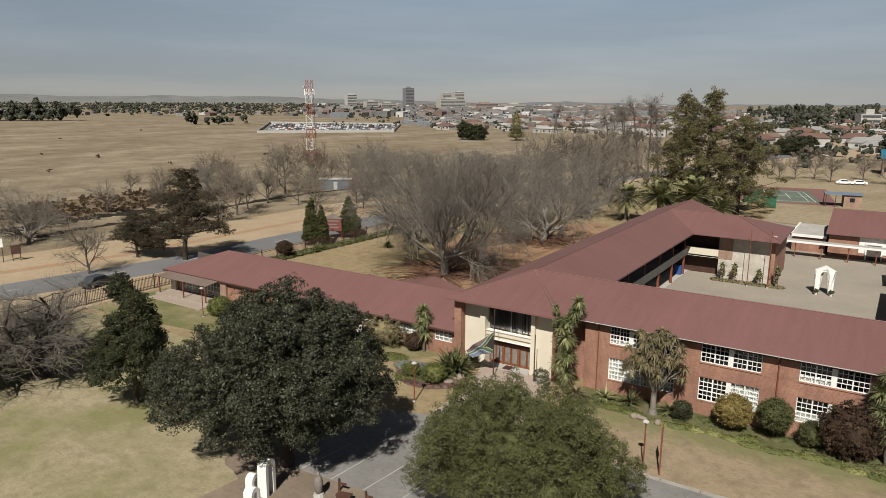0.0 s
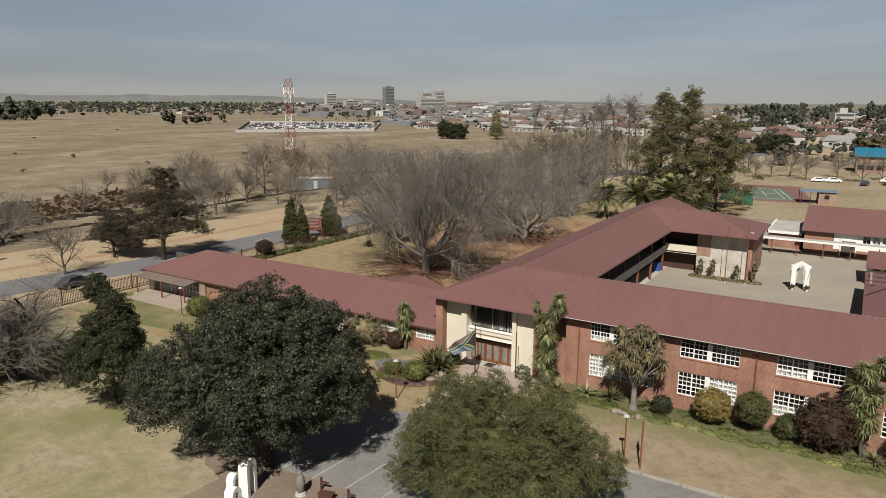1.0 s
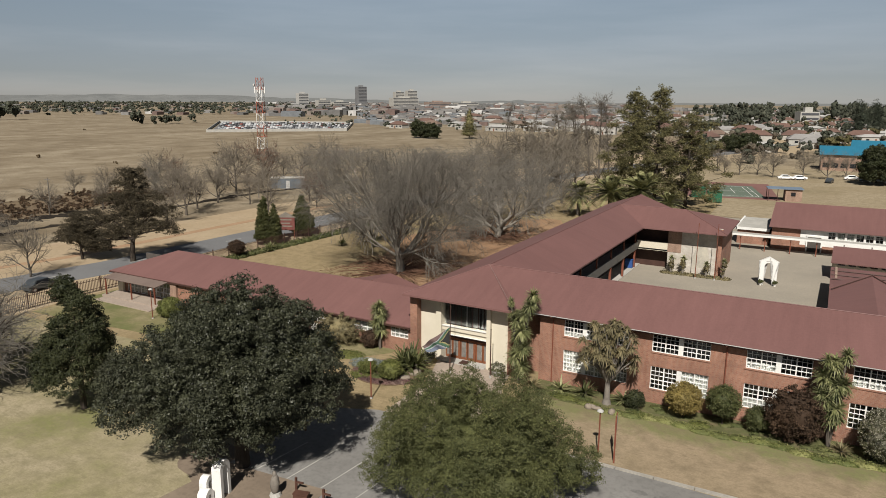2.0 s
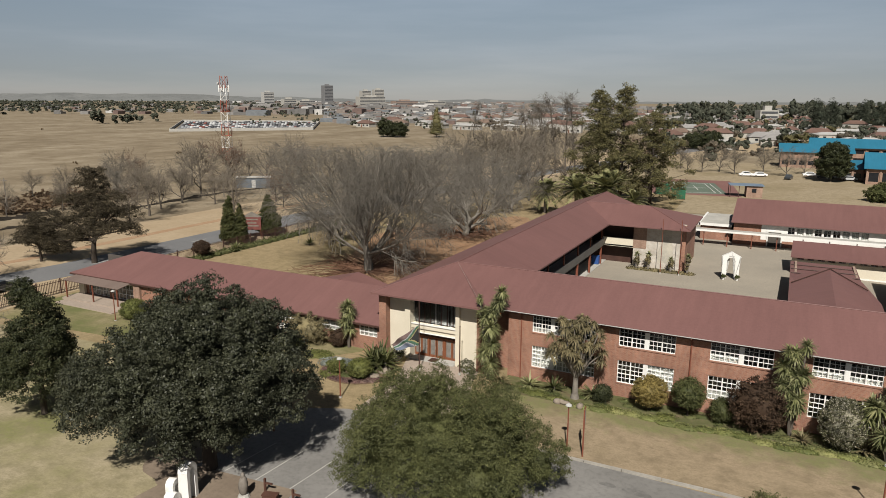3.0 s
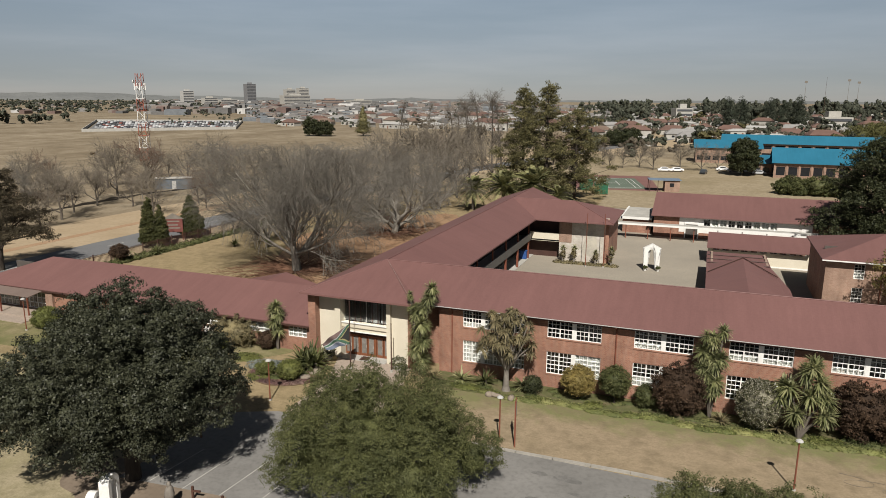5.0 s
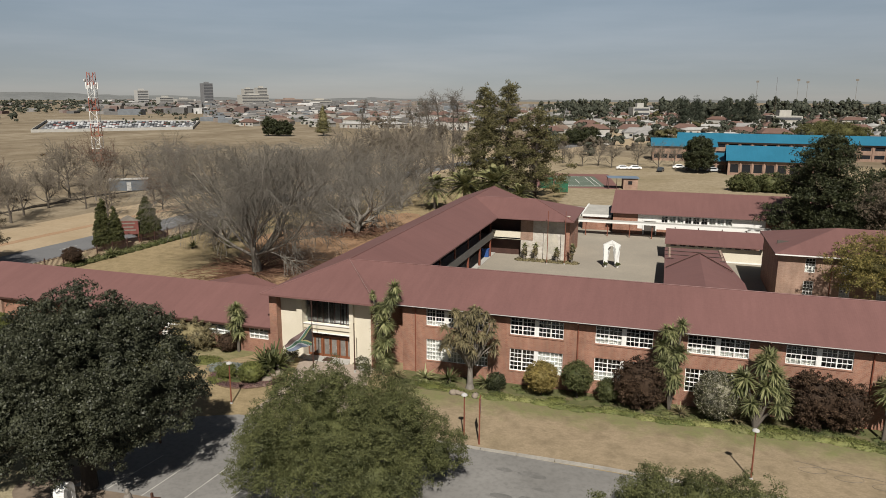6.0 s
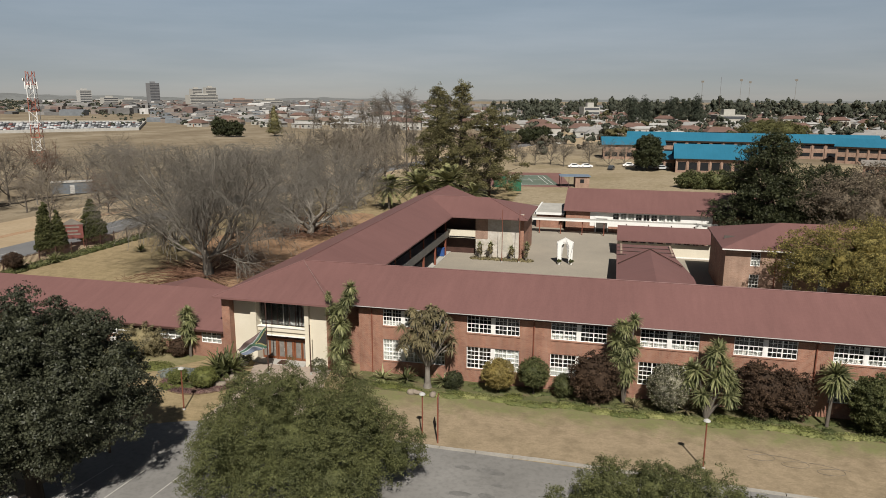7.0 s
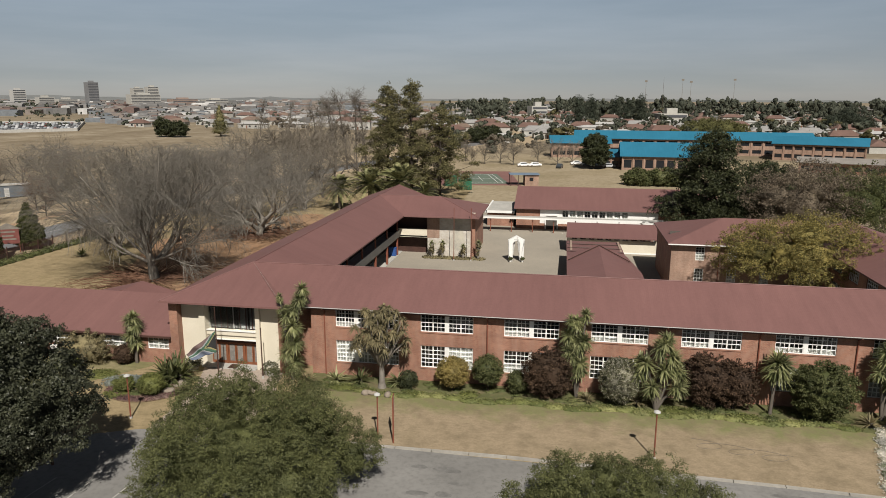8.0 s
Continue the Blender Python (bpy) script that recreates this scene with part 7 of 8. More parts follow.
def court_lines():
    c = [Vector(p) for p in ((-19.6, 155, 0), (-10, 156.8, 0), (-5.0, 137, 0), (-14.6, 134.4, 0))]
    pairs = [(c[0], c[1]), (c[1], c[2]), (c[2], c[3]), (c[3], c[0]), (c[0].lerp(c[3], 0.5), c[1].lerp(c[2], 0.5)), (c[0].lerp(c[1], 0.14), c[3].lerp(c[2], 0.14)), (c[0].lerp(c[1], 0.86), c[3].lerp(c[2], 0.86)), (c[0].lerp(c[3], 0.25).lerp(c[1].lerp(c[2], 0.25), 0.5), c[0].lerp(c[3], 0.75).lerp(c[1].lerp(c[2], 0.75), 0.5))]
    for a, b in pairs:
        d = (b - a).normalized()
        s = Vector((-d.y, d.x, 0)) * 0.06
        bm = bmesh.new()
        slab(bm, [(*(p).xy, 0.085) for p in (a + s, a - s, b - s, b + s)], 0.005)
        tagged(part("court_line", bm, M_WHITE), "white painted tennis court line", "court marking", "court lines", "structure")


court_lines()
M_GREENBOX = surface("green painted steel", (0.017, 0.091, 0.05), (0.025, 0.116, 0.062), 1, 8, 0.55, 0.1)
for x, y, s in ((-18.2, 128.5, 1.0), (-13.4, 121.5, 1.0)):
    t = thing("green_container", "small green steel container on dry grass", "container", "green containers", "", pose(x, y, 0.03, 0, 0, 12))
    part("body", boxes((-1.6, 1.6, -1.4, 1.4, 0.15, 2.5)), M_GREENBOX, t)
    part("roof", boxes((-1.75, 1.75, -1.55, 1.55, 2.5, 2.62)), M_GREENBOX, t)
    part("door", boxes((-0.5, 0.5, -1.45, -1.401, 0.2, 2.2)), M_GREENBOX, t)
    part("skid", boxes((-1.6, -1.3, -1.4, 1.4, 0, 0.15)), M_DARKTRIM, t)
    part("skid", boxes((1.3, 1.6, -1.4, 1.4, 0, 0.15)), M_DARKTRIM, t)
hut = thing("court_hut", "small brick hut with blue-grey sheet roof", "hut", "", "", pose(1.2, 133.8, 0, 0, 0, 10))
part("wall", boxes((-0.4, 3.2, -2, 2, 0, 2.9)), M_BRICK_PALE, hut)
part("roof", boxes((-4.4, 3.5, -2.4, 2.4, 2.9, 3.05)), surface("blue grey sheet", (0.116, 0.158, 0.207), (0.149, 0.191, 0.249), 0.5, 6, 0.5, 0.1), hut)
part("window", boxes((0.8, 1.8, -2.04, -2.0, 1.3, 2.2)), M_DARKGLASS, hut)
for x, y in ((-4.2, -2.2), (-4.2, 2.2), (-2.2, -2.2)):
    part("post", boxes((x, x + 0.14, y - 0.07, y + 0.07, 0, 2.9)), M_DARKTRIM, hut)


def long_block(name, label, x, y, turn, L, W, eave, ridge, roofm, wallm, bays, category="school building", win=(0.9, 2.2), storeys=1, piers=True):
    """A long gabled block with window bays between piers."""
    t = thing(name, label, category, "", "", pose(x, y, 0, 0, 0, turn))
    o = 0.9
    for pts in (((-L / 2 - o, -W / 2 - o, eave), (L / 2 + o, -W / 2 - o, eave), (L / 2 + o, 0, ridge), (-L / 2 - o, 0, ridge)),
                ((-L / 2 - o, 0, ridge), (L / 2 + o, 0, ridge), (L / 2 + o, W / 2 + o, eave), (-L / 2 - o, W / 2 + o, eave))):
        roof_plane(t, pts, roofm)
    bw = L / bays
    hs = []
    for i in range(bays):
        for s in range(storeys):
            hs.append((-L / 2 + bw * i + bw * 0.14, -L / 2 + bw * (i + 1) - bw * 0.14, win[0] + s * 3.0, win[1] + s * 3.0))
    bm = bmesh.new()
    wall_with_openings(bm, -L / 2, L / 2, 0, eave + 0.05, -W / 2, -W / 2 + 0.25, hs)
    part("front_wall", bm, wallm, t)
    for a, b, c, d in hs:
        part("window", boxes((a, b, -W / 2 + 0.1, -W / 2 + 0.14, c, d)), M_DARKGLASS, t)
    if piers:
        for i in range(bays + 1):
            px = -L / 2 + bw * i
            part("pier", boxes((px - 0.2, px + 0.2, -W / 2 - 0.25, -W / 2, 0, eave - 0.1)), M_BRICK_PALE, t)
    part("end_wall", boxes((-L / 2, -L / 2 + 0.25, -W / 2 + 0.25, W / 2, 0, eave)), wallm, t)
    part("end_wall", boxes((L / 2 - 0.25, L / 2, -W / 2 + 0.25, W / 2, 0, eave)), wallm, t)
    part("rear_wall", boxes((-L / 2 + 0.25, L / 2 - 0.25, W / 2 - 0.25, W / 2, 0, eave)), wallm, t)
    gable_ends(t, (-L / 2 + 0.05, L / 2 - 0.3), -W / 2, W / 2, ridge - 0.15, eave - 0.2, wallm)
    return t


long_block("blue_roofed_hall", "brick hall with bright blue sheet roof", 45, 186, -2, 30, 16, 4.6, 8.6, M_BLUE, M_BRICK_PALE, 9, win=(0.8, 3.4))
long_block("blue_roofed_block", "long brick block with bright blue sheet roof", 17, 230, 4, 22, 12, 5.6, 8.2, M_BLUE, M_BRICK_PALE, 8, win=(1.0, 2.6))
long_block("blue_roofed_block", "long low brick block with bright blue sheet roof", 62, 252, -3, 92, 12, 6.2, 9.2, M_BLUE, M_BRICK_PALE, 20, win=(1.0, 2.4), storeys=2)
long_block("blue_roofed_block", "two-storey brick block with bright blue sheet roof", 104.9, 228.4, -22, 30, 11, 6.2, 8.8, M_BLUE, M_BRICK_PALE, 9, win=(1.0, 2.4), storeys=2)
long_block("blue_roofed_block", "small brick block with bright blue sheet roof", 28, 200, 0, 8, 26, 3.6, 5.2, M_BLUE, M_BRICK_PALE, 3)
long_block("long_open_shed", "long low shed with grey sheet roof", 112, 178, -16, 56, 8, 3.4, 4.8, surface("grey roof sheet", (0.166, 0.149, 0.133), (0.224, 0.203, 0.183), 0.3, 5, 0.7, 0.1), M_BRICK, 16)

# ---- suburb and town ----
ROOFS = [surface("tile roof " + n, a, b, 0.3, 4, 0.8, 0.2) for n, a, b in (("grey", (0.183, 0.174, 0.166), (0.241, 0.232, 0.224)), ("rust", (0.1, 0.06, 0.048), (0.14, 0.083, 0.066)), ("brown", (0.124, 0.087, 0.066), (0.166, 0.116, 0.091)), ("pale", (0.299, 0.29, 0.278), (0.365, 0.357, 0.34)))]
# pale muted plaster with the haze of distance mixed into its colour
M_HAZEWALL = surface("haze-toned house plaster", (0.299, 0.286, 0.257), (0.365, 0.349, 0.315), 0.3, 4, 0.9, 0.1)
WALLS = [M_HAZEWALL, M_CONC, M_HAZEWALL, M_CONC]


def house_proto(L, W, h, rise, roofm, wallm, label):
    t = thing("house", label, "house", "houses of the suburb")
    o = 0.5
    r = W / 2 + o
    ridge = [(-L / 2 + W * 0.35, 0, h + rise), (L / 2 - W * 0.35, 0, h + rise)]
    c = [(-L / 2 - o, -r, h), (L / 2 + o, -r, h), (L / 2 + o, r, h), (-L / 2 - o, r, h)]
    bm = bmesh.new()
    v = [bm.verts.new(p) for p in c + ridge]
    for f in ((0, 1, 5, 4), (1, 2, 5), (2, 3, 4, 5), (3, 0, 4), (3, 2, 1, 0)):
        bm.faces.new([v[i] for i in f])
    roof = part("roof", bm, roofm, t)
    part("chimney", boxes((L * 0.2, L * 0.2 + 0.7, -0.4, 0.4, h + rise * 0.4, h + rise + 0.8)), wallm, roof)
    part("wall", boxes((-L / 2, L / 2, -W / 2, W / 2, 0, h)), wallm, t)
    for x in (-L * 0.33, L * 0.02, L * 0.3):
        w = part("window", boxes((x, x + 1.6, -W / 2 - 0.04, -W / 2 - 0.005, 1.0, 2.2)), M_DARKGLASS, t)
        part("sill", boxes((x - 0.1, x + 1.7, -W / 2 - 0.12, -W / 2 - 0.005, 0.88, 0.995)), M_WHITE, w)
    part("door", boxes((-L * 0.1, -L * 0.1 + 0.9, -W / 2 - 0.04, -W / 2 - 0.005, 0.05, 2.1)), M_TIMBER, t)
    return t


rng = np.random.default_rng(200)
protos = []
for k, (L, W, h, rise, r, w) in enumerate(((14, 9, 3, 2.6, 0, 1), (16, 10, 3, 3, 1, 0), (12, 9, 2.9, 2.4, 2, 2), (18, 10, 3.1, 2.8, 0, 0), (15, 9, 5.6, 2.6, 1, 1), (20, 11, 3.2, 1.4, 3, 3), (13, 9, 3, 2.6, 1, 2), (14, 10, 3, 2.8, 2, 1))):
    names = {0: "grey", 1: "rust-red", 2: "brown", 3: "pale"}
    protos.append(house_proto(L, W, h, rise, ROOFS[r], WALLS[w], "suburban house with hipped %s roof among trees" % names[r]))
spots = [(85, 289), (55, 414), (92, 266), (29, 306)]
for i in range(1500):
    x, y = rng.uniform(-330, 420), rng.uniform(262, 780)
    az = math.degrees(math.atan2(-(x - 11), y + 53))
    if az > 36 or az < -28 or (x < 140 and x > -8 and y < 285) or (x < -60 and y < 420) or (-60 <= x < -8 and y < 300):
        continue
    if all((x - a) ** 2 + (y - b) ** 2 > 21 ** 2 for a, b in spots):
        spots.append((x, y))
    if len(spots) >= 230:
        break
for k, (x, y) in enumerate(spots):
    m = pose(x, y, 0, 0, 0, rng.choice((0, 90, 12, -20, 180)) + rng.uniform(-6, 6))
    if k < len(protos):
        protos[k].matrix_basis = m
    else:
        copy_thing(protos[int(rng.integers(len(protos)))], m)


def scattered_roofs(name, label, n, area, seed, mat, size, height, category="buildings"):
    """Distant low buildings, too many to count: boxes with shallow gables."""
    rng = np.random.default_rng(seed)
    vs, fs = [], []
    for i in range(n):
        d, az = math.sqrt(rng.uniform(area[0] ** 2, area[1] ** 2)), radians(rng.uniform(area[2], area[3]))
        x, y = 11 - d * math.sin(az), -53 + d * math.cos(az)
        L, W, h = rng.uniform(*size), rng.uniform(*size) * 0.6, rng.uniform(*height)
        a = rng.choice((0.3, 1.87)) + rng.normal() * 0.05
        g = h * rng.uniform(0.05, 0.35)
        p = np.array([(-L, -W, 0), (L, -W, 0), (L, W, 0), (-L, W, 0), (-L, -W, h), (L, -W, h), (L, W, h), (-L, W, h), (-L, 0, h + g), (L, 0, h + g)]) * np.array([0.5, 0.5, 1])
        q = np.stack([p[:, 0] * math.cos(a) - p[:, 1] * math.sin(a) + x, p[:, 0] * math.sin(a) + p[:, 1] * math.cos(a) + y, p[:, 2]], axis=1)
        k = len(vs)
        vs += list(q)
        fs += [tuple(k + j for j in f) for f in ((0, 1, 5, 4), (1, 2, 6, 5), (2, 3, 7, 6), (3, 0, 4, 7), (4, 5, 9, 8), (6, 7, 8, 9), (5, 6, 9, 9), (7, 4, 8, 8))]
    bm = bmesh.new()
    bv = [bm.verts.new(p) for p in vs]
    for f in fs:
        g = []
        for i in f:
            if i not in g:
                g.append(i)
        bm.faces.new([bv[i] for i in g])
    tagged(part(name, bm, mat), label, category, "", "stuff")


def isle_mat(name, stops):
    m, nt, b = nodes_of(name)
    g = nt.nodes.new("ShaderNodeNewGeometry")
    col = ramp(nt, g.outputs["Random Per Island"], stops)
    nt.nodes[-1].color_ramp.interpolation = "CONSTANT"
    f = noise_tex(nt, g.outputs["Position"], 0.25, 4)
    col = mixc(nt, 1.0, col, ramp(nt, f, ((0.3, (0.75, 0.75, 0.75)), (0.7, (1.15, 1.15, 1.15)))), "MULTIPLY")
    nt.links.new(col, b.inputs["Base Color"])
    b.inputs["Roughness"].default_value = 0.7
    return m


M_TOWN = isle_mat("town walls and roofs", ((0, (0.17, 0.162, 0.154)), (0.2, (0.115, 0.11, 0.105)), (0.42, (0.38, 0.37, 0.355)), (0.5, (0.12, 0.078, 0.066)), (0.64, (0.17, 0.14, 0.12)), (0.8, (0.09, 0.087, 0.084)), (0.94, (0.12, 0.13, 0.14))))
scattered_roofs("town_houses", "far low houses and workshops of the town", 2300, (620, 1600, 13, 36), 211, M_TOWN, (6, 13), (2.4, 3.6))
scattered_roofs("town_centre", "far commercial blocks of the town centre", 1000, (900, 2600, 12, 44), 212, M_TOWN, (9, 28), (3, 8))
scattered_roofs("west_suburb", "far low houses beyond the grassland", 260, (1000, 2300, 40, 72), 213, M_TOWN, (6, 18), (2.4, 4))
scattered_roofs("east_suburb", "far houses beyond the suburb", 800, (700, 1900, -32, 16), 214, M_TOWN, (8, 17), (2.8, 4.6))


def office(az, d, w, h, depth, floors, wall, band, label):
    """A tall far block with a band of windows to each floor."""
    a = radians(az)
    t = thing("office_tower", label, "office tower", "", "", pose(11 - d * math.sin(a), -53 + d * math.cos(a), 0, 0, 0, az + 25))
    part("wall", boxes((-w / 2, w / 2, -depth / 2, depth / 2, 0, h)), wall, t)
    fh = h / floors
    for i in range(floors):
        part("window_band", boxes((-w / 2 + 1, w / 2 - 1, -depth / 2 - 0.3, -depth / 2, fh * (i + 0.3), fh * (i + 0.75))), band, t)
    part("plant_room", boxes((-w * 0.2, w * 0.2, -depth * 0.2, depth * 0.2, h, h + fh)), wall, t)


M_DULLBRICK = surface("dull brick", (0.224, 0.166, 0.137), (0.266, 0.199, 0.166), 0.05, 1, 0.9, 0)
M_STONE = surface("grey cladding", (0.141, 0.141, 0.145), (0.183, 0.183, 0.187), 0.05, 1, 0.7, 0)
M_BAND = surface("dark window band", (0.05, 0.054, 0.058), (0.083, 0.083, 0.091), 0.1, 1, 0.3, 0)
for az, d, w, h, dp, fl, wall, band, lab in (
    (35.9, 1900, 25, 52, 20, 14, M_STONE, M_BAND, "tall dark grey office tower in the town"),
    (40.5, 1750, 26, 33, 16, 9, M_GREYW, M_BAND, "broad pale office block in the town"),
    (38.9, 1600, 30, 18, 16, 5, M_CONC, M_BAND, "low pale office block in the town"),
    (32.9, 2000, 28, 40, 18, 11, M_CONC, M_BAND, "tall pale office tower in the town"),
    (31.9, 2050, 30, 44, 18, 11, M_CONC, M_BAND, "tall pale office tower with a thin mast"),
    (32.5, 1800, 70, 24, 26, 7, M_CONC, M_BAND, "broad tan office block in the town"),
    (37.6, 1700, 40, 14, 20, 4, M_CONC, M_BAND, "low white block in the town"),
    (27.5, 1900, 60, 12, 30, 3, M_HAZEWALL, M_BAND, "long cream block in the town"),
    (29.8, 1750, 60, 14, 30, 4, M_DULLBRICK, M_BAND, "long orange-brown block in the town"),
    (2.2, 760, 18, 13, 12, 3, M_CONC, M_BAND, "white flat-roofed block in the suburb"),
    (-8.0, 640, 24, 9, 16, 2, M_HAZEWALL, M_BAND, "cream block among suburb trees"),
):
    office(az, d, w, h, dp, fl, wall, band, lab)


def car_yard():
    """A walled yard packed with vehicles."""
    rng = np.random.default_rng(230)
    plate("car_yard", [(-366, 291), (-305, 364), (-384, 476), (-500, 428)], 0.06, M_ROADGREY, "large paved yard full of vehicles", "yard")
    vs, fs = [], []
    base = np.array([(-2.1, -0.9, 0.3), (2.1, -0.9, 0.3), (2.1, 0.9, 0.3), (-2.1, 0.9, 0.3), (-2.1, -0.9, 0.85), (2.1, -0.9, 0.85), (2.1, 0.9, 0.85), (-2.1, 0.9, 0.85), (-1.2, -0.75, 1.5), (1.0, -0.75, 1.5), (1.0, 0.75, 1.5), (-1.2, 0.75, 1.5)])
    quads = [(0, 1, 5, 4), (1, 2, 6, 5), (2, 3, 7, 6), (3, 0, 4, 7), (4, 5, 9, 8), (5, 6, 10, 9), (6, 7, 11, 10), (7, 4, 8, 11), (8, 9, 10, 11)]
    for r in range(9):
        for c in range(46):
            if rng.uniform() < 0.12:
                continue
            u, v = (c + 0.5) / 46, (r + 0.5) / 9
            x = -364 + 58 * u + (-132 + 54 * u) * v
            y = 295 + 70 * u + (130 - 20 * u) * v
            a = 2.1 + rng.normal() * 0.06
            q = base.copy()
            q = np.stack([q[:, 0] * math.cos(a) - q[:, 1] * math.sin(a) + x, q[:, 0] * math.sin(a) + q[:, 1] * math.cos(a) + y, q[:, 2]], axis=1)
            k = len(vs)
            vs += list(q)
            fs += [tuple(k + j for j in f) for f in quads]
    me = np_mesh("yard_vehicles", np.array(vs), np.array(fs))
    tagged(part("yard_vehicles", me, isle_mat("vehicle paints", ((0, (0.349, 0.349, 0.349)), (0.3, (0.083, 0.083, 0.087)), (0.52, (0.033, 0.033, 0.037)), (0.74, (0.207, 0.216, 0.224)), (0.9, (0.133, 0.042, 0.033))))), "rows of vehicles packed in a yard", "cars", "", "stuff")
    w = thing("yard_wall", "pale concrete wall round the vehicle yard", "wall")
    pts = [(-367, 289), (-303, 362), (-383, 478), (-503, 429), (-367, 289)]
    for a, b in zip(pts, pts[1:]):
        a, b = Vector((*a, 0)), Vector((*b, 0))
        d = (b - a).normalized()
        s = Vector((-d.y, d.x, 0)) * 0.2
        bm = bmesh.new()
        slab(bm, [(*(p).xy, 1.9) for p in (a + s, a - s, b - s, b + s)], 1.9)
        part("wall_panel", bm, M_CONC, w)


car_yard()


def woods(name, label, spots, seed, leaf, lobes=5, tufts=14, size=0.16):
    """Distant trees, each a heap of uneven lobes with tufts of leaves on them: spots are (x, y, radius, height)."""
    rng = np.random.default_rng(seed)
    s = np.array(spots)
    k = np.repeat(np.arange(len(s)), lobes)
    m = len(k)
    a, q, f = rng.uniform(0, 2 * np.pi, m), np.sqrt(rng.uniform(0, 1, m)) * 0.68, rng.uniform(0, 1, m)
    z = 0.15 + 0.65 * f * (1.1 - q * 0.6)
    c = np.stack([s[k, 0] + s[k, 2] * q * np.cos(a), s[k, 1] + s[k, 2] * q * np.sin(a), s[k, 3] * z], axis=1)
    rad = np.stack([s[k, 2] * rng.uniform(0.18, 0.38, m)] * 2 + [s[k, 3] * rng.uniform(0.1, 0.2, m)], axis=1)
    # lobes: rough six-sided lumps, all at once
    nu, nv = 7, 4
    u, v = np.arange(nu) * 2 * np.pi / nu, np.linspace(0.25, np.pi - 0.25, nv)
    ball = np.stack([np.outer(np.sin(v), np.cos(u)), np.outer(np.sin(v), np.sin(u)), np.outer(np.cos(v), np.ones(nu))], axis=-1).reshape(-1, 3)
    p = c[:, None] + ball[None] * rad[:, None] * rng.uniform(0.65, 1.12, (m, nu * nv, 1))
    idx = np.arange(nu * nv).reshape(nv, nu)
    quad = np.stack([idx[:-1], np.roll(idx[:-1], -1, 1), np.roll(idx[1:], -1, 1), idx[1:]], axis=-1).reshape(-1, 4)
    cap = np.stack([idx[0, [0, 1, 2, 3]], idx[0, [3, 4, 5, 6]], idx[0, [0, 3, 6, 6]]], axis=0)[:2]
    quad = np.concatenate([quad, cap])
    faces = (np.arange(m) * nu * nv)[:, None, None] + quad[None]
    out = [(p.reshape(-1, 3), faces.reshape(-1, 4))]
    j = np.repeat(np.arange(m), tufts)
    d = ball_dirs(m * tufts, rng, -0.4)
    t = c[j] + d * rad[j] * rng.uniform(0.85, 1.12, (m * tufts, 1))
    out.append(leaves(t, d, s[k, 2][j] * size, rng, 0.75, 0.75))
    vv, ff = join(out)
    tagged(part(name, np_mesh(name, vv, ff), leaf), label, "trees", "", "stuff")


def polar(n, d0, d1, a0, a1, seed, r, h, skip=None):
    rng = np.random.default_rng(seed)
    out = []
    while len(out) < n:
        d, a = math.sqrt(rng.uniform(d0 * d0, d1 * d1)), radians(rng.uniform(a0, a1))
        x, y = 11 - d * math.sin(a), -53 + d * math.cos(a)
        if skip and skip(x, y):
            continue
        q = rng.uniform(0.6, 1.3)
        out.append((x, y, r * q, h * q * rng.uniform(0.8, 1.2)))
    return out


near_blue = lambda x, y: -10 < x < 150 and y < 270
woods("suburb_trees", "dark garden trees between the suburb houses", polar(300, 290, 900, -30, 14, 241, 5.0, 8.6, near_blue), 242, L_FAR, 9, 26, 0.1)
woods("suburb_bare_trees", "grey-brown winter trees between the houses", polar(330, 300, 900, -30, 24, 243, 4.0, 6.2, near_blue), 244, leafy("winter tree haze", (0.083, 0.071, 0.056), (0.116, 0.1, 0.079), (0.158, 0.137, 0.108), 0.9), 7, 26, 0.09)
woods("suburb_autumn_trees", "yellow-green trees between the houses", polar(48, 320, 800, -30, 10, 245, 7.0, 8.5, near_blue), 246, leafy("dull yellow-green trees", (0.058, 0.055, 0.025), (0.095, 0.087, 0.042), (0.133, 0.12, 0.062), 0.8), 7, 26, 0.11)
woods("far_belt", "dark tree belt on the eastern horizon", polar(450, 640, 1500, -34, 10, 247, 8.5, 19), 248, L_FAR, 9, 20, 0.11)
woods("town_trees", "dark trees among the town buildings", polar(1000, 520, 2500, 12, 42, 249, 4.2, 6.5), 250, L_FAR, 3, 10, 0.16)
woods("west_belt", "dark tree belt beyond the grassland", polar(1300, 1000, 2700, 38, 74, 251, 8, 9.5), 252, L_FAR, 3, 9, 0.16)
GROVE = ((-779.2, 281.5), (-775.9, 284.7), (-772.6, 287.9), (-769.3, 291.1), (-766.0, 294.3), (-762.6, 297.6), (-759.3, 300.8), (-755.9, 304.1), (-752.6, 307.3), (-749.2, 310.6), (-745.8, 313.9), (-742.4, 317.2), (-739.0, 320.5), (-735.6, 323.8), (-732.2, 327.1), (-728.8, 330.4), (-725.3, 333.8), (-721.9, 337.1), (-718.4, 340.4), (-715.0, 343.8))
woods("field_trees", "clump of dark trees at the grassland edge", [(-521, 352, 7.5, 14), (-525, 358, 6, 11), (-511, 363, 6.5, 10), (-507, 371, 6.5, 10), (-509, 380, 7, 9), (-511, 388, 6, 8.5), (-519, 411, 5.5, 11)] + [(x + 5 * math.sin(5 * k), y + 6 * math.cos(3 * k), 10 + 3 * math.sin(7 * k), 22 + 7 * math.sin(4 * k)) for k, (x, y) in enumerate(GROVE)], 253, L_FAR, 7, 24, 0.13)


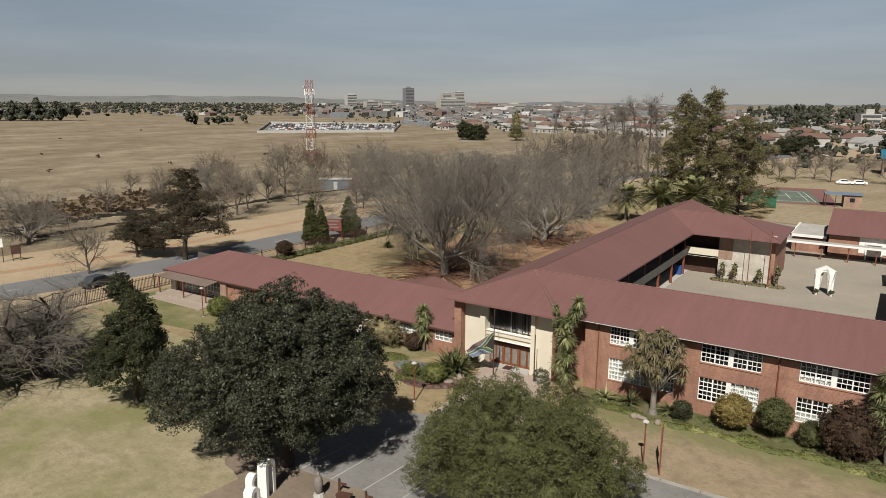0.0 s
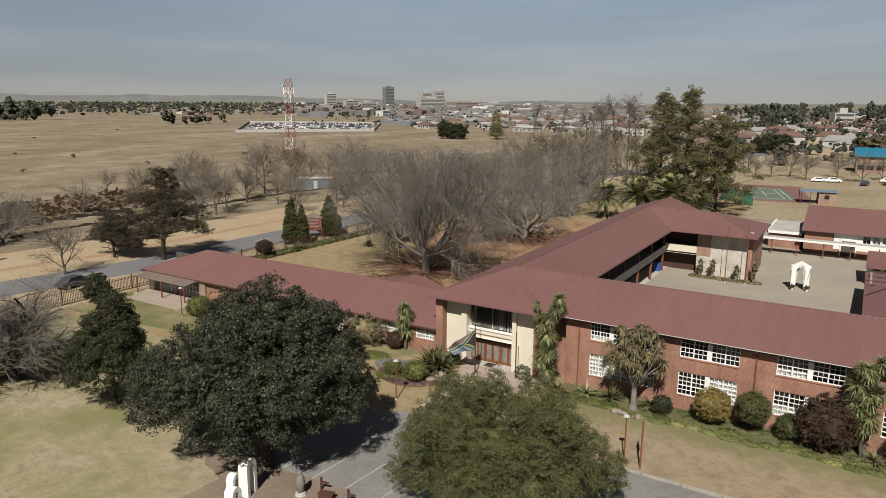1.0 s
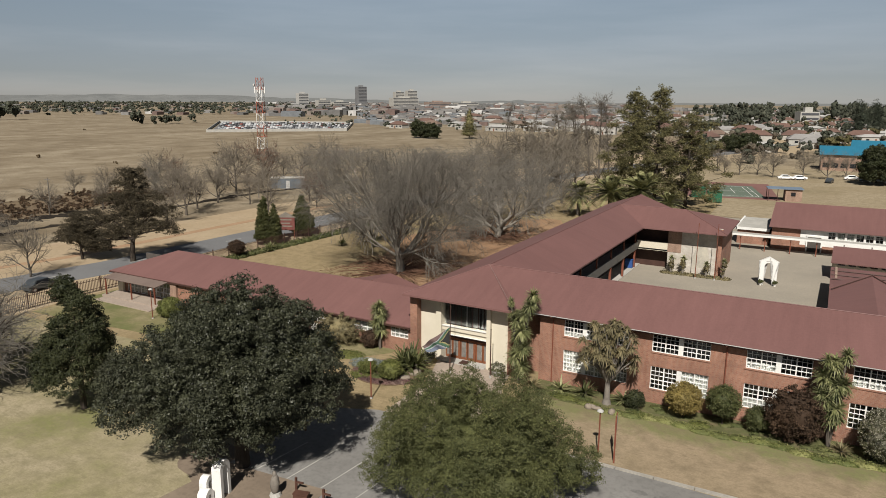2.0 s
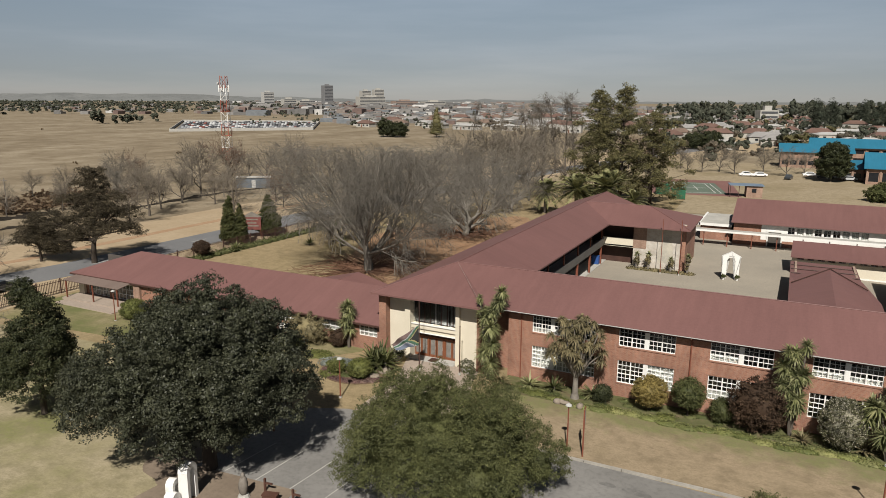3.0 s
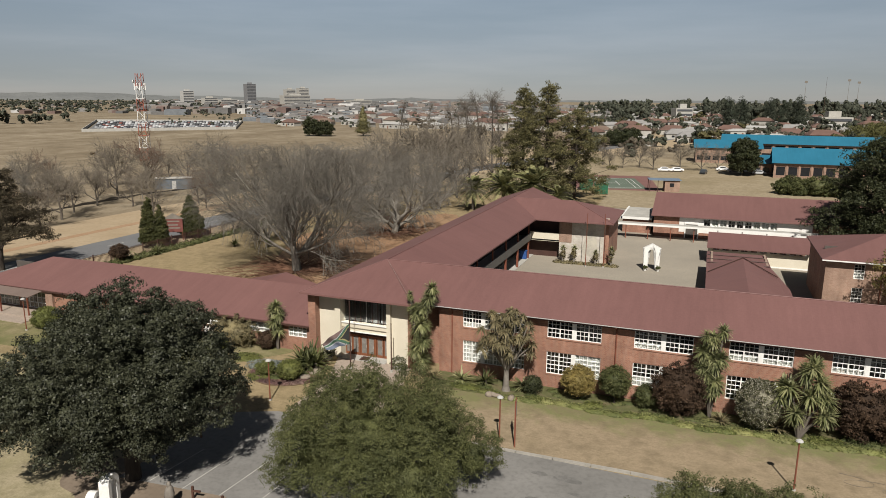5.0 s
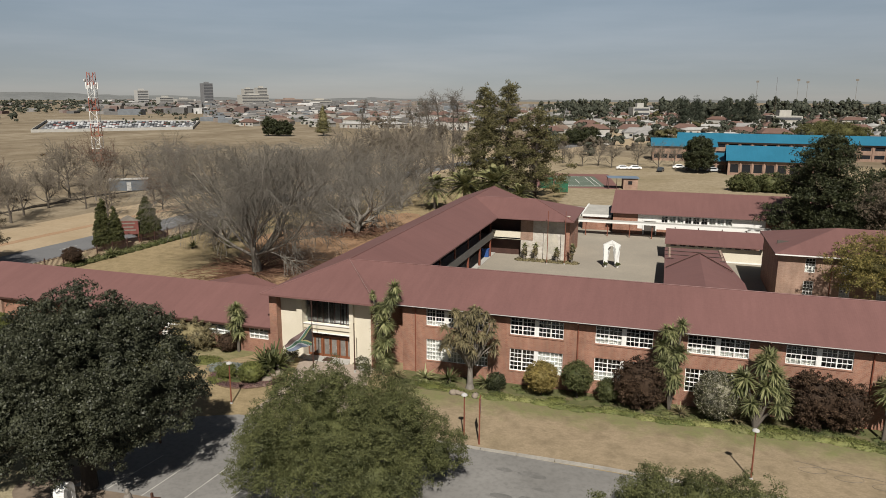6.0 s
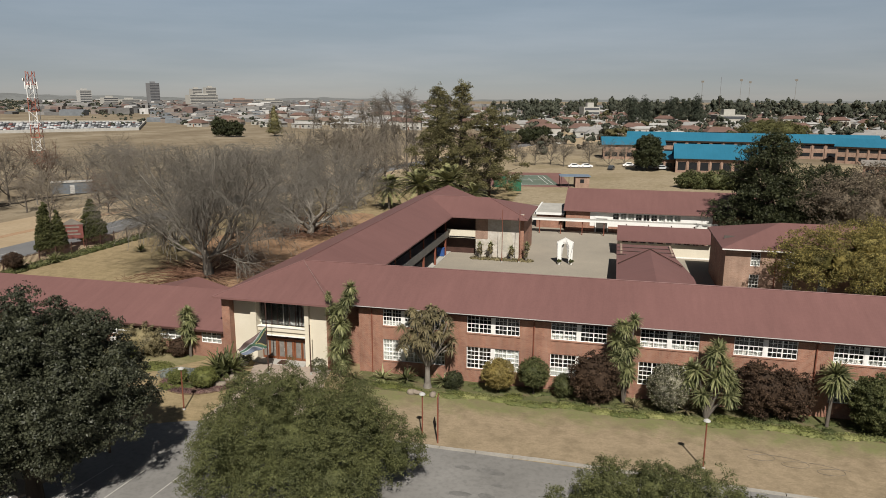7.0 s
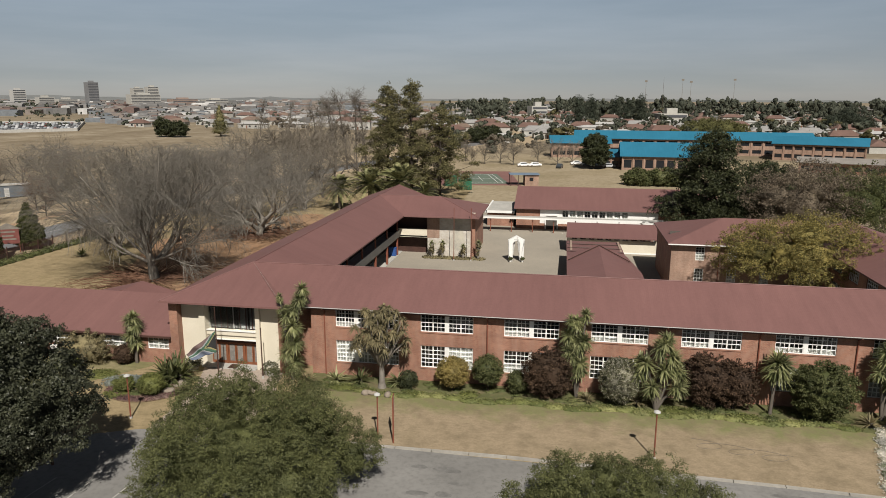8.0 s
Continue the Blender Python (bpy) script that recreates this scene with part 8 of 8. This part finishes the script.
def far_ridge():
    """The low wooded rise that closes the view; its pale grey has distance haze put in."""
    n = 240
    vs, fs = [], []
    for i in range(n + 1):
        a = radians(-60 + 160 * i / n)
        for d, k in ((3300, 0), (3500, 1), (3900, 0)):
            z = k * (9 + 24 * max(0, math.sin(a)) ** 2 + (5 + 12 * max(0, math.sin(a))) * noise.noise((i * 0.1, 1.5, 0)) + 5 * noise.noise((i * 0.3, 4, 0)) + 4 * noise.noise((i * 0.9, 8, 0)))
            vs.append((11 - d * math.sin(a), -53 + d * math.cos(a), z - 0.5 * (1 - k)))
    for i in range(n):
        for k in range(2):
            q = i * 3 + k
            fs.append((q, q + 1, q + 4, q + 3))
    tagged(part("backdrop", np_mesh("backdrop", vs, fs), surface("haze-toned wooded rise", (0.12, 0.124, 0.122), (0.16, 0.163, 0.158), 0.01, 0.05, 1.0, 0)), "low wooded rise along the far horizon", "hills", "", "structure")


far_ridge()
L_CANOPY = leafy("yellow-green canopy", (0.06, 0.062, 0.024), (0.1, 0.1, 0.04), (0.145, 0.14, 0.062), 0.8)
L_FAR_DARK = leafy("dark suburb conifers", (0.025, 0.032, 0.022), (0.038, 0.046, 0.033), (0.058, 0.066, 0.048), 0.8, 0.05)
for k, (x, y, h, r) in enumerate(((21.9, 506.5, 24.6, 5.4), (31.9, 526.2, 24.7, 4.6), (71.9, 543.5, 25.3, 5.6), (54.4, 585.1, 23.7, 5.0), (63.2, 564.4, 22.9, 5.0))):
    round_tree(pose(x, y, 0, 0, 0, 40 * k), [((0, 0, 0.3 * h), (r, r, 0.26 * h)), ((0.3 * r, 0.1 * r, 0.52 * h), (0.85 * r, 0.85 * r, 0.24 * h)), ((-0.2 * r, 0, 0.74 * h), (0.6 * r, 0.6 * r, 0.22 * h))], 300 + k, "tall dark evergreen in the suburb", L_FAR_DARK, 1.3, 0.26, 36, "evergreen_tree", 4, 0.5, 0.35)
round_tree(pose(94.4, 368.4, 0), [((-11, 0, 5.0), (7, 6, 4.4)), ((-3, 1, 6.2), (8, 6, 4.8)), ((6, 0, 5.6), (8, 6, 4.6)), ((13, 0, 4.4), (6, 5, 3.8))], 310, "wide yellow-green canopy in a suburb garden", L_CANOPY, 1.5, 0.3, 40, "broadleaf_tree", 3)
round_tree(pose(202.4, 472.8, 0), [((-8, 0, 6.0), (7, 6, 5.4)), ((1, 1, 8.6), (9, 7, 6.6)), ((10, 0, 5.6), (7, 6, 5.0))], 311, "massive dark evergreen clump on the skyline", L_FAR_DARK, 1.6, 0.34, 40, "broadleaf_tree", 4)
brush_rng = np.random.default_rng(259)
woods("veld_brush", "low brown brush along the far side of the road", [(-131 - 24 * u * u + brush_rng.normal() * 2, 16 + 48 * v + brush_rng.normal() * 3, brush_rng.uniform(0.4, 1.2), brush_rng.uniform(0.3, 0.9)) for u, v in brush_rng.uniform(0, 1, (620, 2))], 258, leafy("brown brush", (0.05, 0.033, 0.022), (0.08, 0.053, 0.034), (0.12, 0.085, 0.055), 0.9), 2, 9, 0.3)
woods("veld_shrubs", "low dry shrubs in the grassland", polar(12, 150, 620, 44, 74, 256, 1.4, 2.0, lambda x, y: x > -95), 257, leafy("dry shrub", (0.075, 0.054, 0.033), (0.116, 0.083, 0.05), (0.158, 0.12, 0.075), 0.9), 5, 26, 0.16)
